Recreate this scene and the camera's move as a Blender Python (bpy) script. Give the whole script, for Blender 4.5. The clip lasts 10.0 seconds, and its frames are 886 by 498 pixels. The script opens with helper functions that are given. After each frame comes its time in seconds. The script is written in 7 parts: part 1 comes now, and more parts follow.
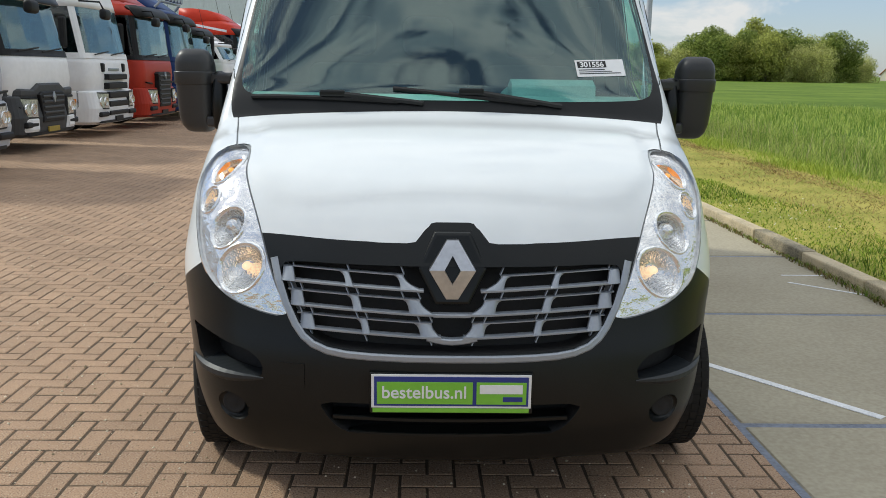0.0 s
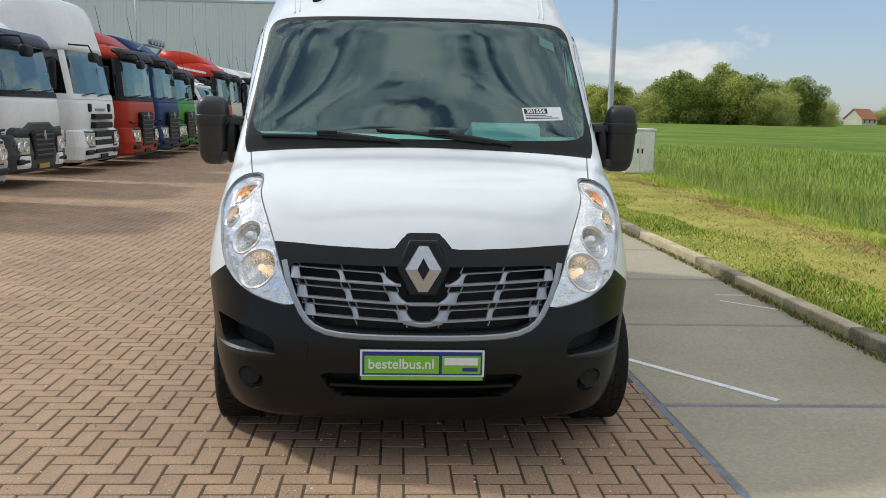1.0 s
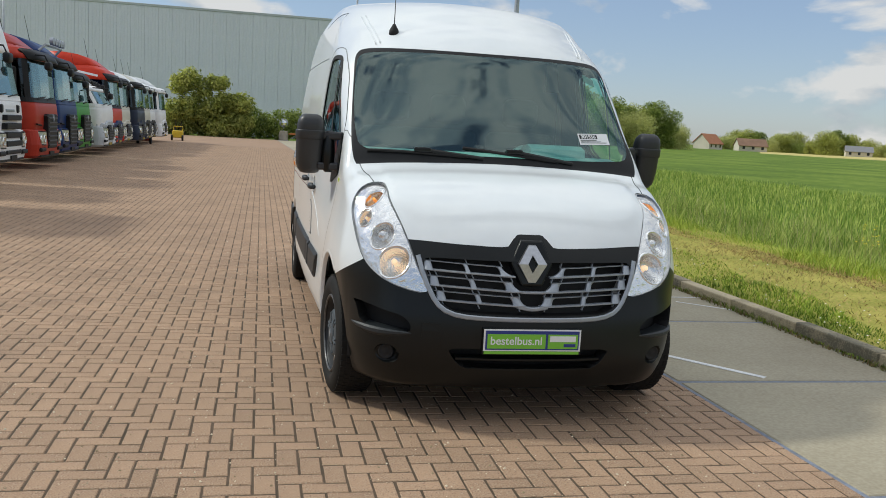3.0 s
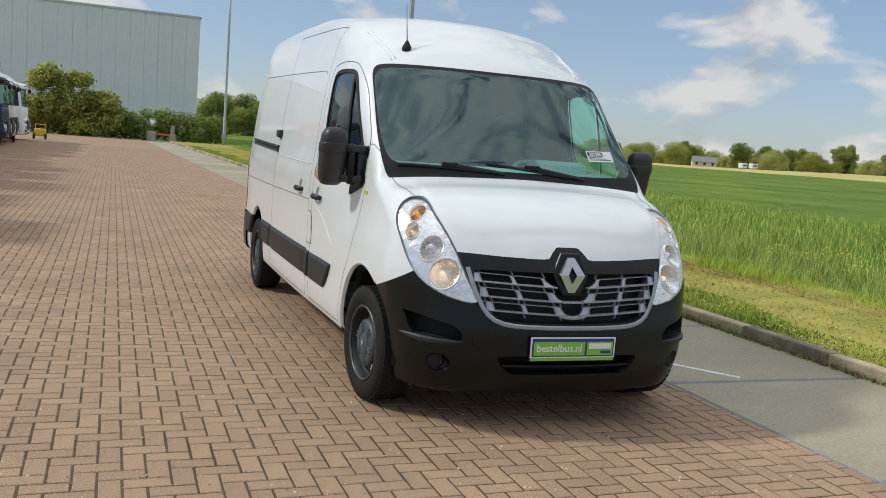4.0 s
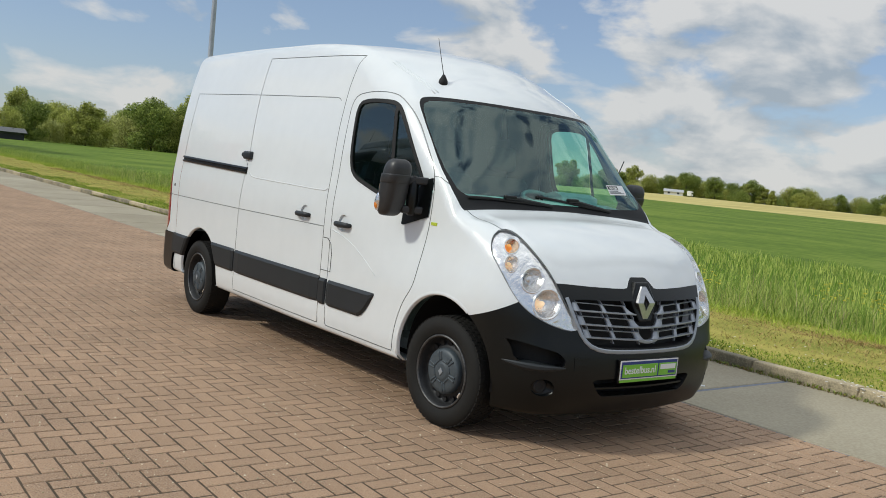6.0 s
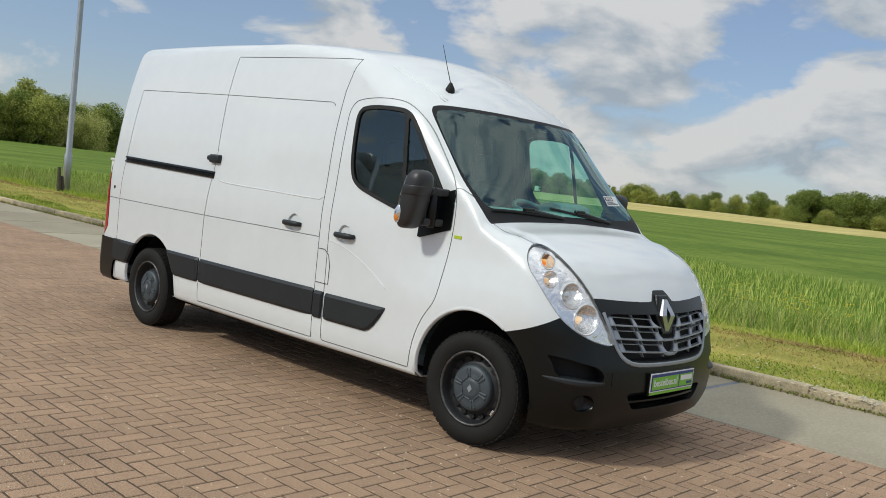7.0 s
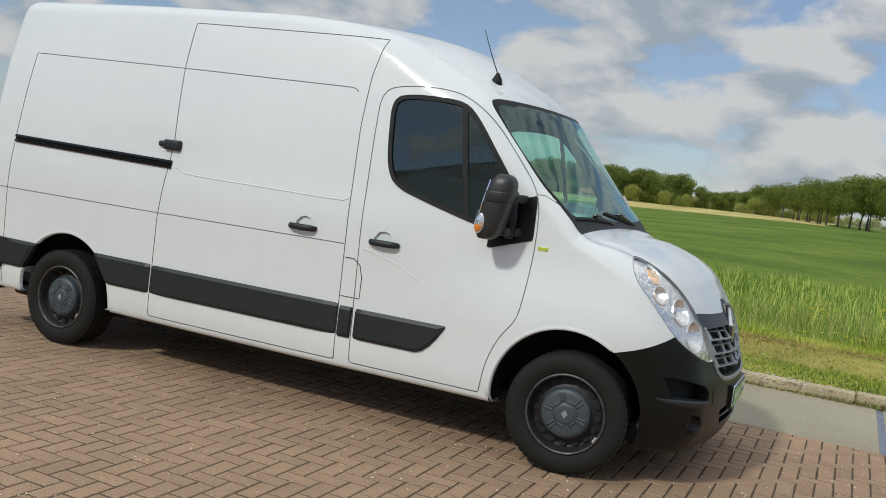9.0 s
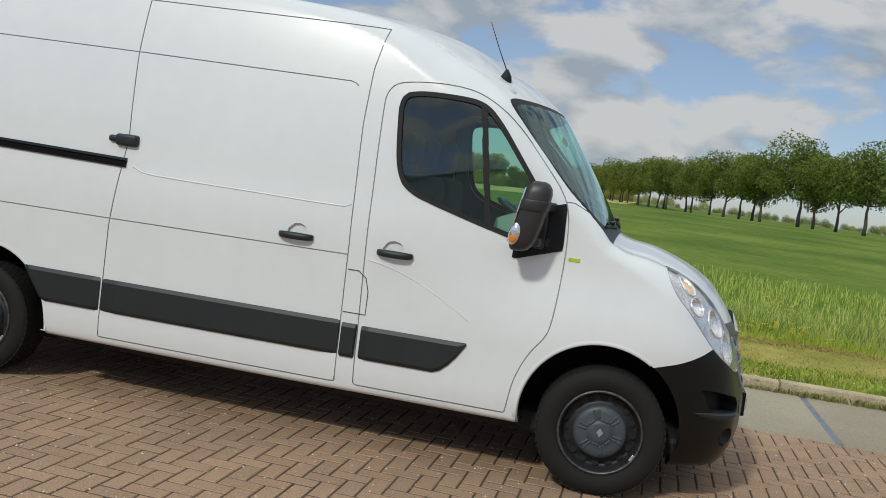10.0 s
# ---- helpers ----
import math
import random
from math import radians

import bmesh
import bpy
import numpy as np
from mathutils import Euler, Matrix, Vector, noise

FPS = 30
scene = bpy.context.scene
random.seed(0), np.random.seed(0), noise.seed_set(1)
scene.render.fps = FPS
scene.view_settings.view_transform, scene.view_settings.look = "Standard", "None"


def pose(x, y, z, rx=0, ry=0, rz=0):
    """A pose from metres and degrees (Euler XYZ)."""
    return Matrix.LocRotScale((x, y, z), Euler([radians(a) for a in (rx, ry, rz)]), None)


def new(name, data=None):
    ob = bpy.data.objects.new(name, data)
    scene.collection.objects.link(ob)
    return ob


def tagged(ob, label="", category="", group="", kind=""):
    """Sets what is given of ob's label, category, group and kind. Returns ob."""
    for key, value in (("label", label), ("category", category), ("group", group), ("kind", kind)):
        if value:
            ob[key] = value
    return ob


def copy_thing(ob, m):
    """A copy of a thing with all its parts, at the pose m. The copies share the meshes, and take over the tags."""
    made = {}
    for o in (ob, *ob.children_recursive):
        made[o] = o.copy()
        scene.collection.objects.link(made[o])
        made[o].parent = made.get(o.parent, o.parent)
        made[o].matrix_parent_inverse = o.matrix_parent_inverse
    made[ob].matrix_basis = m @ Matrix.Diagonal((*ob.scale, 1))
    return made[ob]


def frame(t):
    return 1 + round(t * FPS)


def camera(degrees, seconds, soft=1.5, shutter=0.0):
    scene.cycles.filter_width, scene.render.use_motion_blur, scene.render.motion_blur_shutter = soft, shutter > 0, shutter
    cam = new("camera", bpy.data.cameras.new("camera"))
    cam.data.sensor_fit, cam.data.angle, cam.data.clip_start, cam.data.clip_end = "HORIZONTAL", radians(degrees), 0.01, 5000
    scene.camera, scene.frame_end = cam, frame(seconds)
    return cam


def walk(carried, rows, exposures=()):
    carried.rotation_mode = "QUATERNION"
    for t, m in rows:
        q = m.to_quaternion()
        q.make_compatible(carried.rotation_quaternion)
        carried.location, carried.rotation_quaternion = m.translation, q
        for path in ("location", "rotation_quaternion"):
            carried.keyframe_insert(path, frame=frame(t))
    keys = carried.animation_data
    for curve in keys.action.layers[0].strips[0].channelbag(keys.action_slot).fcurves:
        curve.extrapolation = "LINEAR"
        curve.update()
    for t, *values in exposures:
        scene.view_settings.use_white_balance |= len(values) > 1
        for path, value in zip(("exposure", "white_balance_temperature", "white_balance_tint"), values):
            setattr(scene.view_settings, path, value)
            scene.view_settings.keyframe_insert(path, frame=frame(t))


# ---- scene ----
cam = camera(53.0, 10.0, 0.9)
METRES, EYE, TILT, LEAN, TURN = 9.86, 1.489, 0.0, 0.0, -1.4
ROWS = [
    (0.0, 0.0, 0.0, 0.0, 0.18, -11.39, -0.89),
    (0.5, -0.0011, -0.047, 0.0014, -1.09, -9.0, -1.2),
    (1.0, 0.0004, -0.0861, 0.0018, -1.5, -8.77, -1.24),
    (1.5, -0.0142, -0.1268, 0.0006, -1.63, -8.33, -1.52),
    (2.0, -0.0441, -0.1483, -0.0026, -2.88, -8.07, -1.99),
    (3.5, -0.174, -0.1584, 0.004, -14.52, -7.27, -3.93),
    (4.0, -0.2247, -0.1506, 0.0026, -18.78, -6.78, -4.46),
    (4.5, -0.2734, -0.1416, 0.0033, -22.97, -6.13, -4.87),
    (5.0, -0.3206, -0.1247, 0.0033, -26.21, -5.61, -5.15),
    (5.5, -0.3677, -0.1058, 0.0041, -29.8, -5.24, -5.42),
    (6.0, -0.4091, -0.0765, 0.0006, -35.28, -4.8, -5.83),
    (7.5, -0.5121, 0.0484, 0.0009, -48.96, -4.25, -6.73),
    (8.0, -0.536, 0.0972, 0.0032, -53.17, -4.5, -6.94),
    (8.5, -0.5476, 0.1519, 0.0023, -58.38, -4.55, -7.16),
    (9.0, -0.5558, 0.208, 0.0005, -63.25, -4.49, -7.36),
    (9.5, -0.5593, 0.267, -0.0013, -69.28, -4.38, -7.48),
    (10.0, -0.5585, 0.3271, 0.0006, -75.15, -4.32, -7.7),
]
walk(cam, [(t, pose(0, 0, EYE, TILT, LEAN, TURN) @ pose(METRES * x, METRES * y, METRES * z, 90 + pitch, roll, yaw)) for t, x, y, z, yaw, pitch, roll in ROWS],
     [(0.0, 0.25), (1.5, 0.20), (3.5, 0.09), (5.0, 0.07), (6.5, -0.02), (8.0, -0.08), (10.0, -0.20)])

# ---- light ----
SUN_WAY = Vector((1.12, -0.38, -1.0)).normalized()
world = bpy.data.worlds.new("sky")
scene.world = world
world.use_nodes = True
wn, wl = world.node_tree.nodes, world.node_tree.links
wn.clear()
w_out, w_bg = wn.new("ShaderNodeOutputWorld"), wn.new("ShaderNodeBackground")
w_sky = wn.new("ShaderNodeTexSky")
w_sky.sky_type, w_sky.sun_disc = "NISHITA", False
w_sky.sun_elevation = math.asin(-SUN_WAY.z)
w_sky.sun_rotation = math.atan2(-SUN_WAY.x, -SUN_WAY.y)
w_sky.air_density, w_sky.dust_density, w_sky.ozone_density = 1.0, 0.5, 1.6
w_co, w_sep = wn.new("ShaderNodeTexCoord"), wn.new("ShaderNodeSeparateXYZ")
wl.new(w_co.outputs["Generated"], w_sep.inputs[0])


def w_math(op, a, b=None, c=None):
    n = wn.new("ShaderNodeMath")
    n.operation = op
    for i, v in enumerate((a, b, c)):
        if v is None:
            continue
        if isinstance(v, (int, float)):
            n.inputs[i].default_value = v
        else:
            wl.new(v, n.inputs[i])
    return n.outputs[0]


# heaped clouds, lit on top and grey below, thicker towards the east
def w_cloud(lift):
    """How dense the clouds are along a way; lift: looked at a little higher up."""
    flat = wn.new("ShaderNodeCombineXYZ")
    wl.new(w_sep.outputs["X"], flat.inputs[0])
    wl.new(w_sep.outputs["Y"], flat.inputs[1])
    wl.new(w_math("MULTIPLY_ADD", w_sep.outputs["Z"], 2.1, lift * 2.1), flat.inputs[2])
    total = None
    for s, k, d, rough, off in ((1.6, 0.34, 2, 0.5, 3.1), (6.4, 0.66, 7, 0.52, 0.7)):
        n, place = wn.new("ShaderNodeTexNoise"), wn.new("ShaderNodeVectorMath")
        place.operation = "ADD"
        place.inputs[1].default_value = (off, 1.3 * off, 0.4 * off)
        wl.new(flat.outputs[0], place.inputs[0])
        n.inputs["Scale"].default_value, n.inputs["Detail"].default_value, n.inputs["Roughness"].default_value = s, d, rough
        n.inputs["Distortion"].default_value = 0.25
        wl.new(place.outputs[0], n.inputs["Vector"])
        v = w_math("MULTIPLY", n.outputs[0], k)
        total = v if total is None else w_math("ADD", total, v)
    # unseen extra cover behind and overhead, added for fill light and reflections
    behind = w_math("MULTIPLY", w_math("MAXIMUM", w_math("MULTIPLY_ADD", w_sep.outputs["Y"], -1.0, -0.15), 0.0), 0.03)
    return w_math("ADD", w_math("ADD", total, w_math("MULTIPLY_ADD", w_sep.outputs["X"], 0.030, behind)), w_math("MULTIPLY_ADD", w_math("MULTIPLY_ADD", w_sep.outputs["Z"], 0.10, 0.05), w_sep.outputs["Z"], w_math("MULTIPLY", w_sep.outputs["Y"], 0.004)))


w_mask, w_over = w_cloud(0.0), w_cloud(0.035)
w_ramp = wn.new("ShaderNodeValToRGB")
w_ramp.color_ramp.elements[0].position, w_ramp.color_ramp.elements[1].position = 0.517, 0.572
wl.new(w_mask, w_ramp.inputs[0])
w_shade = wn.new("ShaderNodeValToRGB")
w_shade.color_ramp.elements[0].position, w_shade.color_ramp.elements[0].color = 0.105, (3.5, 3.5, 3.42, 1)
w_shade.color_ramp.elements[1].position, w_shade.color_ramp.elements[1].color = 0.205, (1.85, 2.14, 2.40, 1)
# denser above than here: the grey underside
wl.new(w_math("MULTIPLY_ADD", w_mask, 0.25, w_math("MULTIPLY", w_math("SUBTRACT", w_over, w_mask), 1.0)), w_shade.inputs[0])
w_mix = wn.new("ShaderNodeMixRGB")
wl.new(w_math("MULTIPLY", w_ramp.outputs[0], 0.88), w_mix.inputs[0])
w_hue = wn.new("ShaderNodeMixRGB")
w_hue.blend_type = "MULTIPLY"
w_hue.inputs[0].default_value, w_hue.inputs[2].default_value = 1.0, (0.53, 0.56, 0.64, 1)
wl.new(w_sky.outputs[0], w_hue.inputs[1])
# thin haze over the blue
w_haze = wn.new("ShaderNodeMixRGB")
w_haze.inputs[0].default_value, w_haze.inputs[2].default_value = 0.42, (1.40, 1.76, 2.24, 1)
wl.new(w_hue.outputs[0], w_haze.inputs[1])
wl.new(w_haze.outputs[0], w_mix.inputs[1])
# clouds brightened with height, mostly out of view, to add light from above
w_bright = wn.new("ShaderNodeVectorMath")
w_bright.operation = "SCALE"
wl.new(w_shade.outputs[0], w_bright.inputs[0])
wl.new(w_math("MULTIPLY_ADD", w_math("MULTIPLY", w_sep.outputs["Z"], w_sep.outputs["Z"]), 1.2, 0.97), w_bright.inputs["Scale"])
wl.new(w_bright.outputs[0], w_mix.inputs[2])
wl.new(w_mix.outputs[0], w_bg.inputs[0])
w_bg.inputs[1].default_value = 0.196
wl.new(w_bg.outputs[0], w_out.inputs[0])

sun_data = bpy.data.lights.new("sun", "SUN")
sun_data.energy, sun_data.angle, sun_data.color = 2.0, radians(5.0), (0.960, 0.965, 0.865)
sun = new("sun", sun_data)
sun.rotation_mode = "QUATERNION"
sun.rotation_quaternion = SUN_WAY.to_track_quat("-Z", "Y")


# ---- materials ----
def material(name, colour, rough=0.6, metal=0.0, vary=0.12, scale=8.0, fine=60.0, bump=0.0, spec=0.5, coat=0.0, dark=None, island=0.0, objects=0.0, speck=None):
    """A surface with two scales of variation; dark: a second colour in the stains; island, objects: how far pieces differ; speck: size, pale and dark grains."""
    m = bpy.data.materials.new(name)
    m.use_nodes = True
    n, l = m.node_tree.nodes, m.node_tree.links
    b = n["Principled BSDF"]
    b.inputs["Roughness"].default_value, b.inputs["Metallic"].default_value = rough, metal
    b.inputs["Specular IOR Level"].default_value = spec
    b.inputs["Coat Weight"].default_value, b.inputs["Coat Roughness"].default_value = coat, 0.04
    co = n.new("ShaderNodeTexCoord")
    big, small = n.new("ShaderNodeTexNoise"), n.new("ShaderNodeTexNoise")
    for t, s, d in ((big, scale, 4), (small, fine, 3)):
        t.inputs["Scale"].default_value, t.inputs["Detail"].default_value = s, d
        l.new(co.outputs["Object"], t.inputs["Vector"])
    mix = n.new("ShaderNodeMath")
    mix.operation = "MULTIPLY_ADD"
    l.new(small.outputs[0], mix.inputs[0])
    mix.inputs[1].default_value = 0.5
    half = n.new("ShaderNodeMath")
    half.operation = "MULTIPLY"
    l.new(big.outputs[0], half.inputs[0])
    half.inputs[1].default_value = 0.5
    l.new(half.outputs[0], mix.inputs[2])
    value = mix.outputs[0]
    for amount, kind in ((island, "island"), (objects, "object")):
        if amount:
            src = n.new("ShaderNodeNewGeometry").outputs["Random Per Island"] if kind == "island" else n.new("ShaderNodeObjectInfo").outputs["Random"]
            a = n.new("ShaderNodeMath")
            a.operation = "MULTIPLY_ADD"
            l.new(src, a.inputs[0])
            a.inputs[1].default_value = amount
            s = n.new("ShaderNodeMath")
            s.operation = "SUBTRACT"
            l.new(value, s.inputs[0])
            s.inputs[1].default_value = amount / 2
            l.new(s.outputs[0], a.inputs[2])
            value = a.outputs[0]
    ramp = n.new("ShaderNodeValToRGB")
    e = ramp.color_ramp.elements
    c2 = dark or tuple(c * (1 - 2.2 * vary) for c in colour)
    e[0].position, e[0].color = 0.32, (*c2, 1)
    e[1].position, e[1].color = 0.68, (*[min(1, c * (1 + vary)) for c in colour], 1)
    l.new(value, ramp.inputs[0])
    shown = ramp.outputs[0]
    if speck:
        size, pale, deep = speck
        grain = n.new("ShaderNodeTexNoise")
        grain.inputs["Scale"].default_value, grain.inputs["Detail"].default_value = size, 2
        l.new(co.outputs["Object"], grain.inputs["Vector"])
        for lo, hi, c in ((0.57, 0.66, pale), (0.43, 0.34, deep)):
            pick_it, over = n.new("ShaderNodeMapRange"), n.new("ShaderNodeMixRGB")
            pick_it.inputs["From Min"].default_value, pick_it.inputs["From Max"].default_value = lo, hi
            l.new(grain.outputs[0], pick_it.inputs["Value"])
            l.new(pick_it.outputs[0], over.inputs[0])
            l.new(shown, over.inputs[1])
            over.inputs[2].default_value = (*c, 1)
            shown = over.outputs[0]
    l.new(shown, b.inputs["Base Color"])
    if bump:
        bp = n.new("ShaderNodeBump")
        bp.inputs["Strength"].default_value, bp.inputs["Distance"].default_value = bump, 0.004
        l.new(small.outputs[0], bp.inputs["Height"])
        l.new(bp.outputs[0], b.inputs["Normal"])
    return m


def glow(name, colour, strength):
    m = bpy.data.materials.new(name)
    m.use_nodes = True
    b = m.node_tree.nodes["Principled BSDF"]
    b.inputs["Base Color"].default_value = (*colour, 1)
    b.inputs["Emission Color"].default_value, b.inputs["Emission Strength"].default_value = (*colour, 1), strength
    return m


def glass(name, colour, rough=0.0, clear=0.75, ior=1.5, tint=(1, 1, 1), pale_mix=0.0):
    """A thin pane: it lets light through, tinted, and mirrors by its angle."""
    m = bpy.data.materials.new(name)
    m.use_nodes = True
    n, l = m.node_tree.nodes, m.node_tree.links
    n.clear()
    out, add = n.new("ShaderNodeOutputMaterial"), n.new("ShaderNodeMixShader")
    see, shine, f = n.new("ShaderNodeBsdfTransparent"), n.new("ShaderNodeBsdfGlossy"), n.new("ShaderNodeLayerWeight")
    see.inputs[0].default_value = (*[c * clear for c in colour], 1)
    shine.inputs["Roughness"].default_value = rough
    # more gloss at a grazing angle, the same from both sides
    f.inputs["Blend"].default_value = 0.5
    power, gloss = n.new("ShaderNodeMath"), n.new("ShaderNodeMath")
    power.operation, gloss.operation = "POWER", "MULTIPLY_ADD"
    power.inputs[1].default_value = 5.0
    base = ((ior - 1) / (ior + 1)) ** 2
    gloss.inputs[1].default_value, gloss.inputs[2].default_value = 1 - base, base
    l.new(f.outputs["Facing"], power.inputs[0])
    l.new(power.outputs[0], gloss.inputs[0])
    shine.inputs[0].default_value = (*tint, 1)
    l.new(gloss.outputs[0], add.inputs[0])
    l.new(see.outputs[0], add.inputs[1])
    l.new(shine.outputs[0], add.inputs[2])
    # pale teal mixed in lifts dark panes, standing in for mirrored light
    veil, film = n.new("ShaderNodeMixShader"), n.new("ShaderNodeBsdfDiffuse")
    film.inputs[0].default_value = (0.55, 0.74, 0.72, 1)
    veil.inputs[0].default_value = pale_mix
    l.new(add.outputs[0], veil.inputs[1])
    l.new(film.outputs[0], veil.inputs[2])
    l.new((veil if pale_mix else add).outputs[0], out.inputs[0])
    return m


WHITE = material("white_paint", (0.768, 0.80, 0.812), 0.30, vary=0.015, scale=1.2, fine=9, coat=0.6)
BLACK_TRIM = material("black_plastic", (0.0046, 0.0062, 0.0064), 0.32, vary=0.22, scale=5, fine=260, bump=0.05, spec=0.34)
GREY_STRIP = material("grey_plastic", (0.016, 0.0205, 0.024), 0.5, vary=0.12, scale=4, fine=220, bump=0.05)
RUBBER = material("black_rubber", (0.012, 0.012, 0.0125), 0.75, vary=0.2, scale=9, fine=120, bump=0.1)
TYRE = material("tyre_rubber", (0.013, 0.0128, 0.0125), 0.75, vary=0.25, scale=14, fine=90, bump=0.15, spec=0.2, dark=(0.020, 0.019, 0.017))
GAP = material("shut_line", (0.085, 0.087, 0.09), 0.9)
# grey imitates shade in the white panels' grooves and seams
GROOVE_SHADE = material("pressed_line", (0.36, 0.375, 0.375), 0.6)
STEEL = material("black_steel", (0.030, 0.031, 0.033), 0.5, metal=0.3, vary=0.2, scale=12, fine=80)
RIM_EDGE = material("worn_metal", (0.13, 0.13, 0.13), 0.45, metal=0.7, vary=0.35, scale=18, fine=60, dark=(0.05, 0.05, 0.05))
HUB = material("blue_grey_plastic", (0.058, 0.074, 0.086), 0.5, vary=0.1, scale=10, fine=70)
CHROME = material("chrome", (0.82, 0.82, 0.83), 0.07, metal=1.0, vary=0.02)
SILVER = material("silver_plastic", (0.33, 0.36, 0.40), 0.30, metal=0.3, vary=0.04, scale=10, fine=90)
REFLECTOR = material("reflector", (0.93, 0.92, 0.90), 0.17, metal=1.0, vary=0.08, scale=60, fine=120, bump=0.6)
EMBLEM = material("polished_emblem", (0.55, 0.555, 0.57), 0.28, metal=1.0, vary=0.06, scale=30)
LAMP_GREY = material("lamp_shell", (0.95, 0.95, 0.94), 0.13, metal=0.92, vary=0.06, scale=16, fine=30, bump=1.6)
LAMP_DARK = material("lamp_housing", (0.62, 0.63, 0.64), 0.3, metal=0.6, vary=0.1, scale=20)
AMBER_BOWL = material("amber_reflector", (0.92, 0.66, 0.44), 0.16, metal=1.0, vary=0.08, scale=40, fine=160)
MIRROR_GREY = material("mirror_plastic", (0.030, 0.031, 0.033), 0.42, vary=0.12, scale=5, fine=240, bump=0.05)
LENS = glass("clear_lens", (1, 1, 1), 0.0, 0.96, 1.4)
SCREEN = glass("windscreen_glass", (0.55, 0.92, 0.84), 0.03, 0.95, 2.0, (0.76, 0.98, 0.98), 0.0)
DOOR_GLASS = glass("door_glass", (0.66, 0.90, 0.78), 0.0, 0.94, 1.85, (0.85, 0.98, 0.97))
FRIT = material("black_glass_edge", (0.012, 0.013, 0.014), 0.45, vary=0.05, spec=0.22)
LINER = material("cab_lining", (0.075, 0.08, 0.08), 0.85, vary=0.08, scale=6)
DASH = material("dashboard_plastic", (0.55, 0.60, 0.58), 0.6, vary=0.1, scale=8, fine=150, bump=0.06)
SEAT = material("seat_cloth", (0.035, 0.037, 0.042), 0.95, vary=0.2, scale=30, fine=300, bump=0.1)
AMBER = material("amber_lens", (0.85, 0.26, 0.03), 0.15, vary=0.05, coat=1.0)
RED_LENS = material("red_lens", (0.45, 0.012, 0.012), 0.12, vary=0.05, coat=1.0)
BULB = glow("warm_bulb", (1.0, 0.72, 0.45), 0.75)
BULB_AMBER = glow("amber_bulb", (1.0, 0.46, 0.10), 0.55)
BULB_SMALL = glow("warm_side_bulb", (1.0, 0.68, 0.40), 0.5)
PLATE_WHITE = material("plate_white", (0.80, 0.81, 0.80), 0.3, vary=0.02)
PLATE_BLUE = material("plate_blue", (0.02, 0.04, 0.22), 0.3, vary=0.03)
PLATE_GREEN = material("plate_green", (0.20, 0.52, 0.05), 0.35, vary=0.03)
PAPER = material("white_paper", (0.82, 0.82, 0.82), 0.7, vary=0.02)
INK = material("black_ink", (0.02, 0.02, 0.02), 0.7, vary=0.02)
LIME = material("lime_badge", (0.50, 0.60, 0.06), 0.3, vary=0.03)


# ---- building helpers ----
def part(name, mesh, mat, parent, label="", smooth=False):
    """Links a mesh or a bmesh as one object under a thing or a part."""
    if isinstance(mesh, bmesh.types.BMesh):
        me = bpy.data.meshes.new(name)
        mesh.to_mesh(me)
        mesh.free()
    else:
        me = mesh
    if smooth:
        me.polygons.foreach_set("use_smooth", [True] * len(me.polygons))
    if mat and not me.materials:
        me.materials.append(mat)
    ob = new(name, me)
    if parent:
        ob.parent = parent
    return tagged(ob, label) if label else ob


def thing(name, place, label, category, group="", kind="", turn=0.0):
    ob = new(name)
    ob.empty_display_size = 0.1
    ob.matrix_basis = pose(*place, 0, 0, turn)
    return tagged(ob, label, category, group, kind)


def box(bm, x0, x1, y0, y1, z0, z1, bevel=0.0, m=None, segments=2):
    """A box with rounded edges, added to bm."""
    vs = bmesh.ops.create_cube(bm, size=1.0)["verts"]
    bmesh.ops.scale(bm, vec=(x1 - x0, y1 - y0, z1 - z0), verts=vs)
    bmesh.ops.translate(bm, vec=((x0 + x1) / 2, (y0 + y1) / 2, (z0 + z1) / 2), verts=vs)
    if bevel:
        es = list({e for v in vs for e in v.link_edges})
        r = bmesh.ops.bevel(bm, geom=es, offset=bevel, segments=segments, affect="EDGES", profile=0.5)
        vs = list({v for f in r["faces"] for v in f.verts} | {v for v in vs if v.is_valid})
    if m is not None:
        bmesh.ops.transform(bm, matrix=m, verts=vs)
    return bm


def hull(bm, sections, close=True):
    """A skin over equal rings of points; close caps both ends."""
    rings = [[bm.verts.new(p) for p in ring] for ring in sections]
    n = len(rings[0])
    for a, b in zip(rings, rings[1:]):
        for i in range(n):
            bm.faces.new((a[i], a[(i + 1) % n], b[(i + 1) % n], b[i]))
    if close:
        bm.faces.new(rings[0][::-1])
        bm.faces.new(rings[-1])
    return bm


def ring(n, r, place=(0, 0, 0), axis="x", squash=1.0):
    out = []
    for i in range(n):
        a = 2 * math.pi * i / n
        c, s = r * math.cos(a), r * math.sin(a) * squash
        out.append(Vector(place) + Vector({"x": (0, c, s), "y": (s, 0, c), "z": (c, s, 0)}[axis]))
    return out


def lathe(bm, profile, n=32, axis="x", place=(0, 0, 0), close=True):
    """A turned body: profile rows of (along the axis, radius)."""
    add = {"x": Vector((1, 0, 0)), "y": Vector((0, 1, 0)), "z": Vector((0, 0, 1))}[axis]
    return hull(bm, [ring(n, max(r, 0.0005), Vector(place) + add * a, axis) for a, r in profile], close)


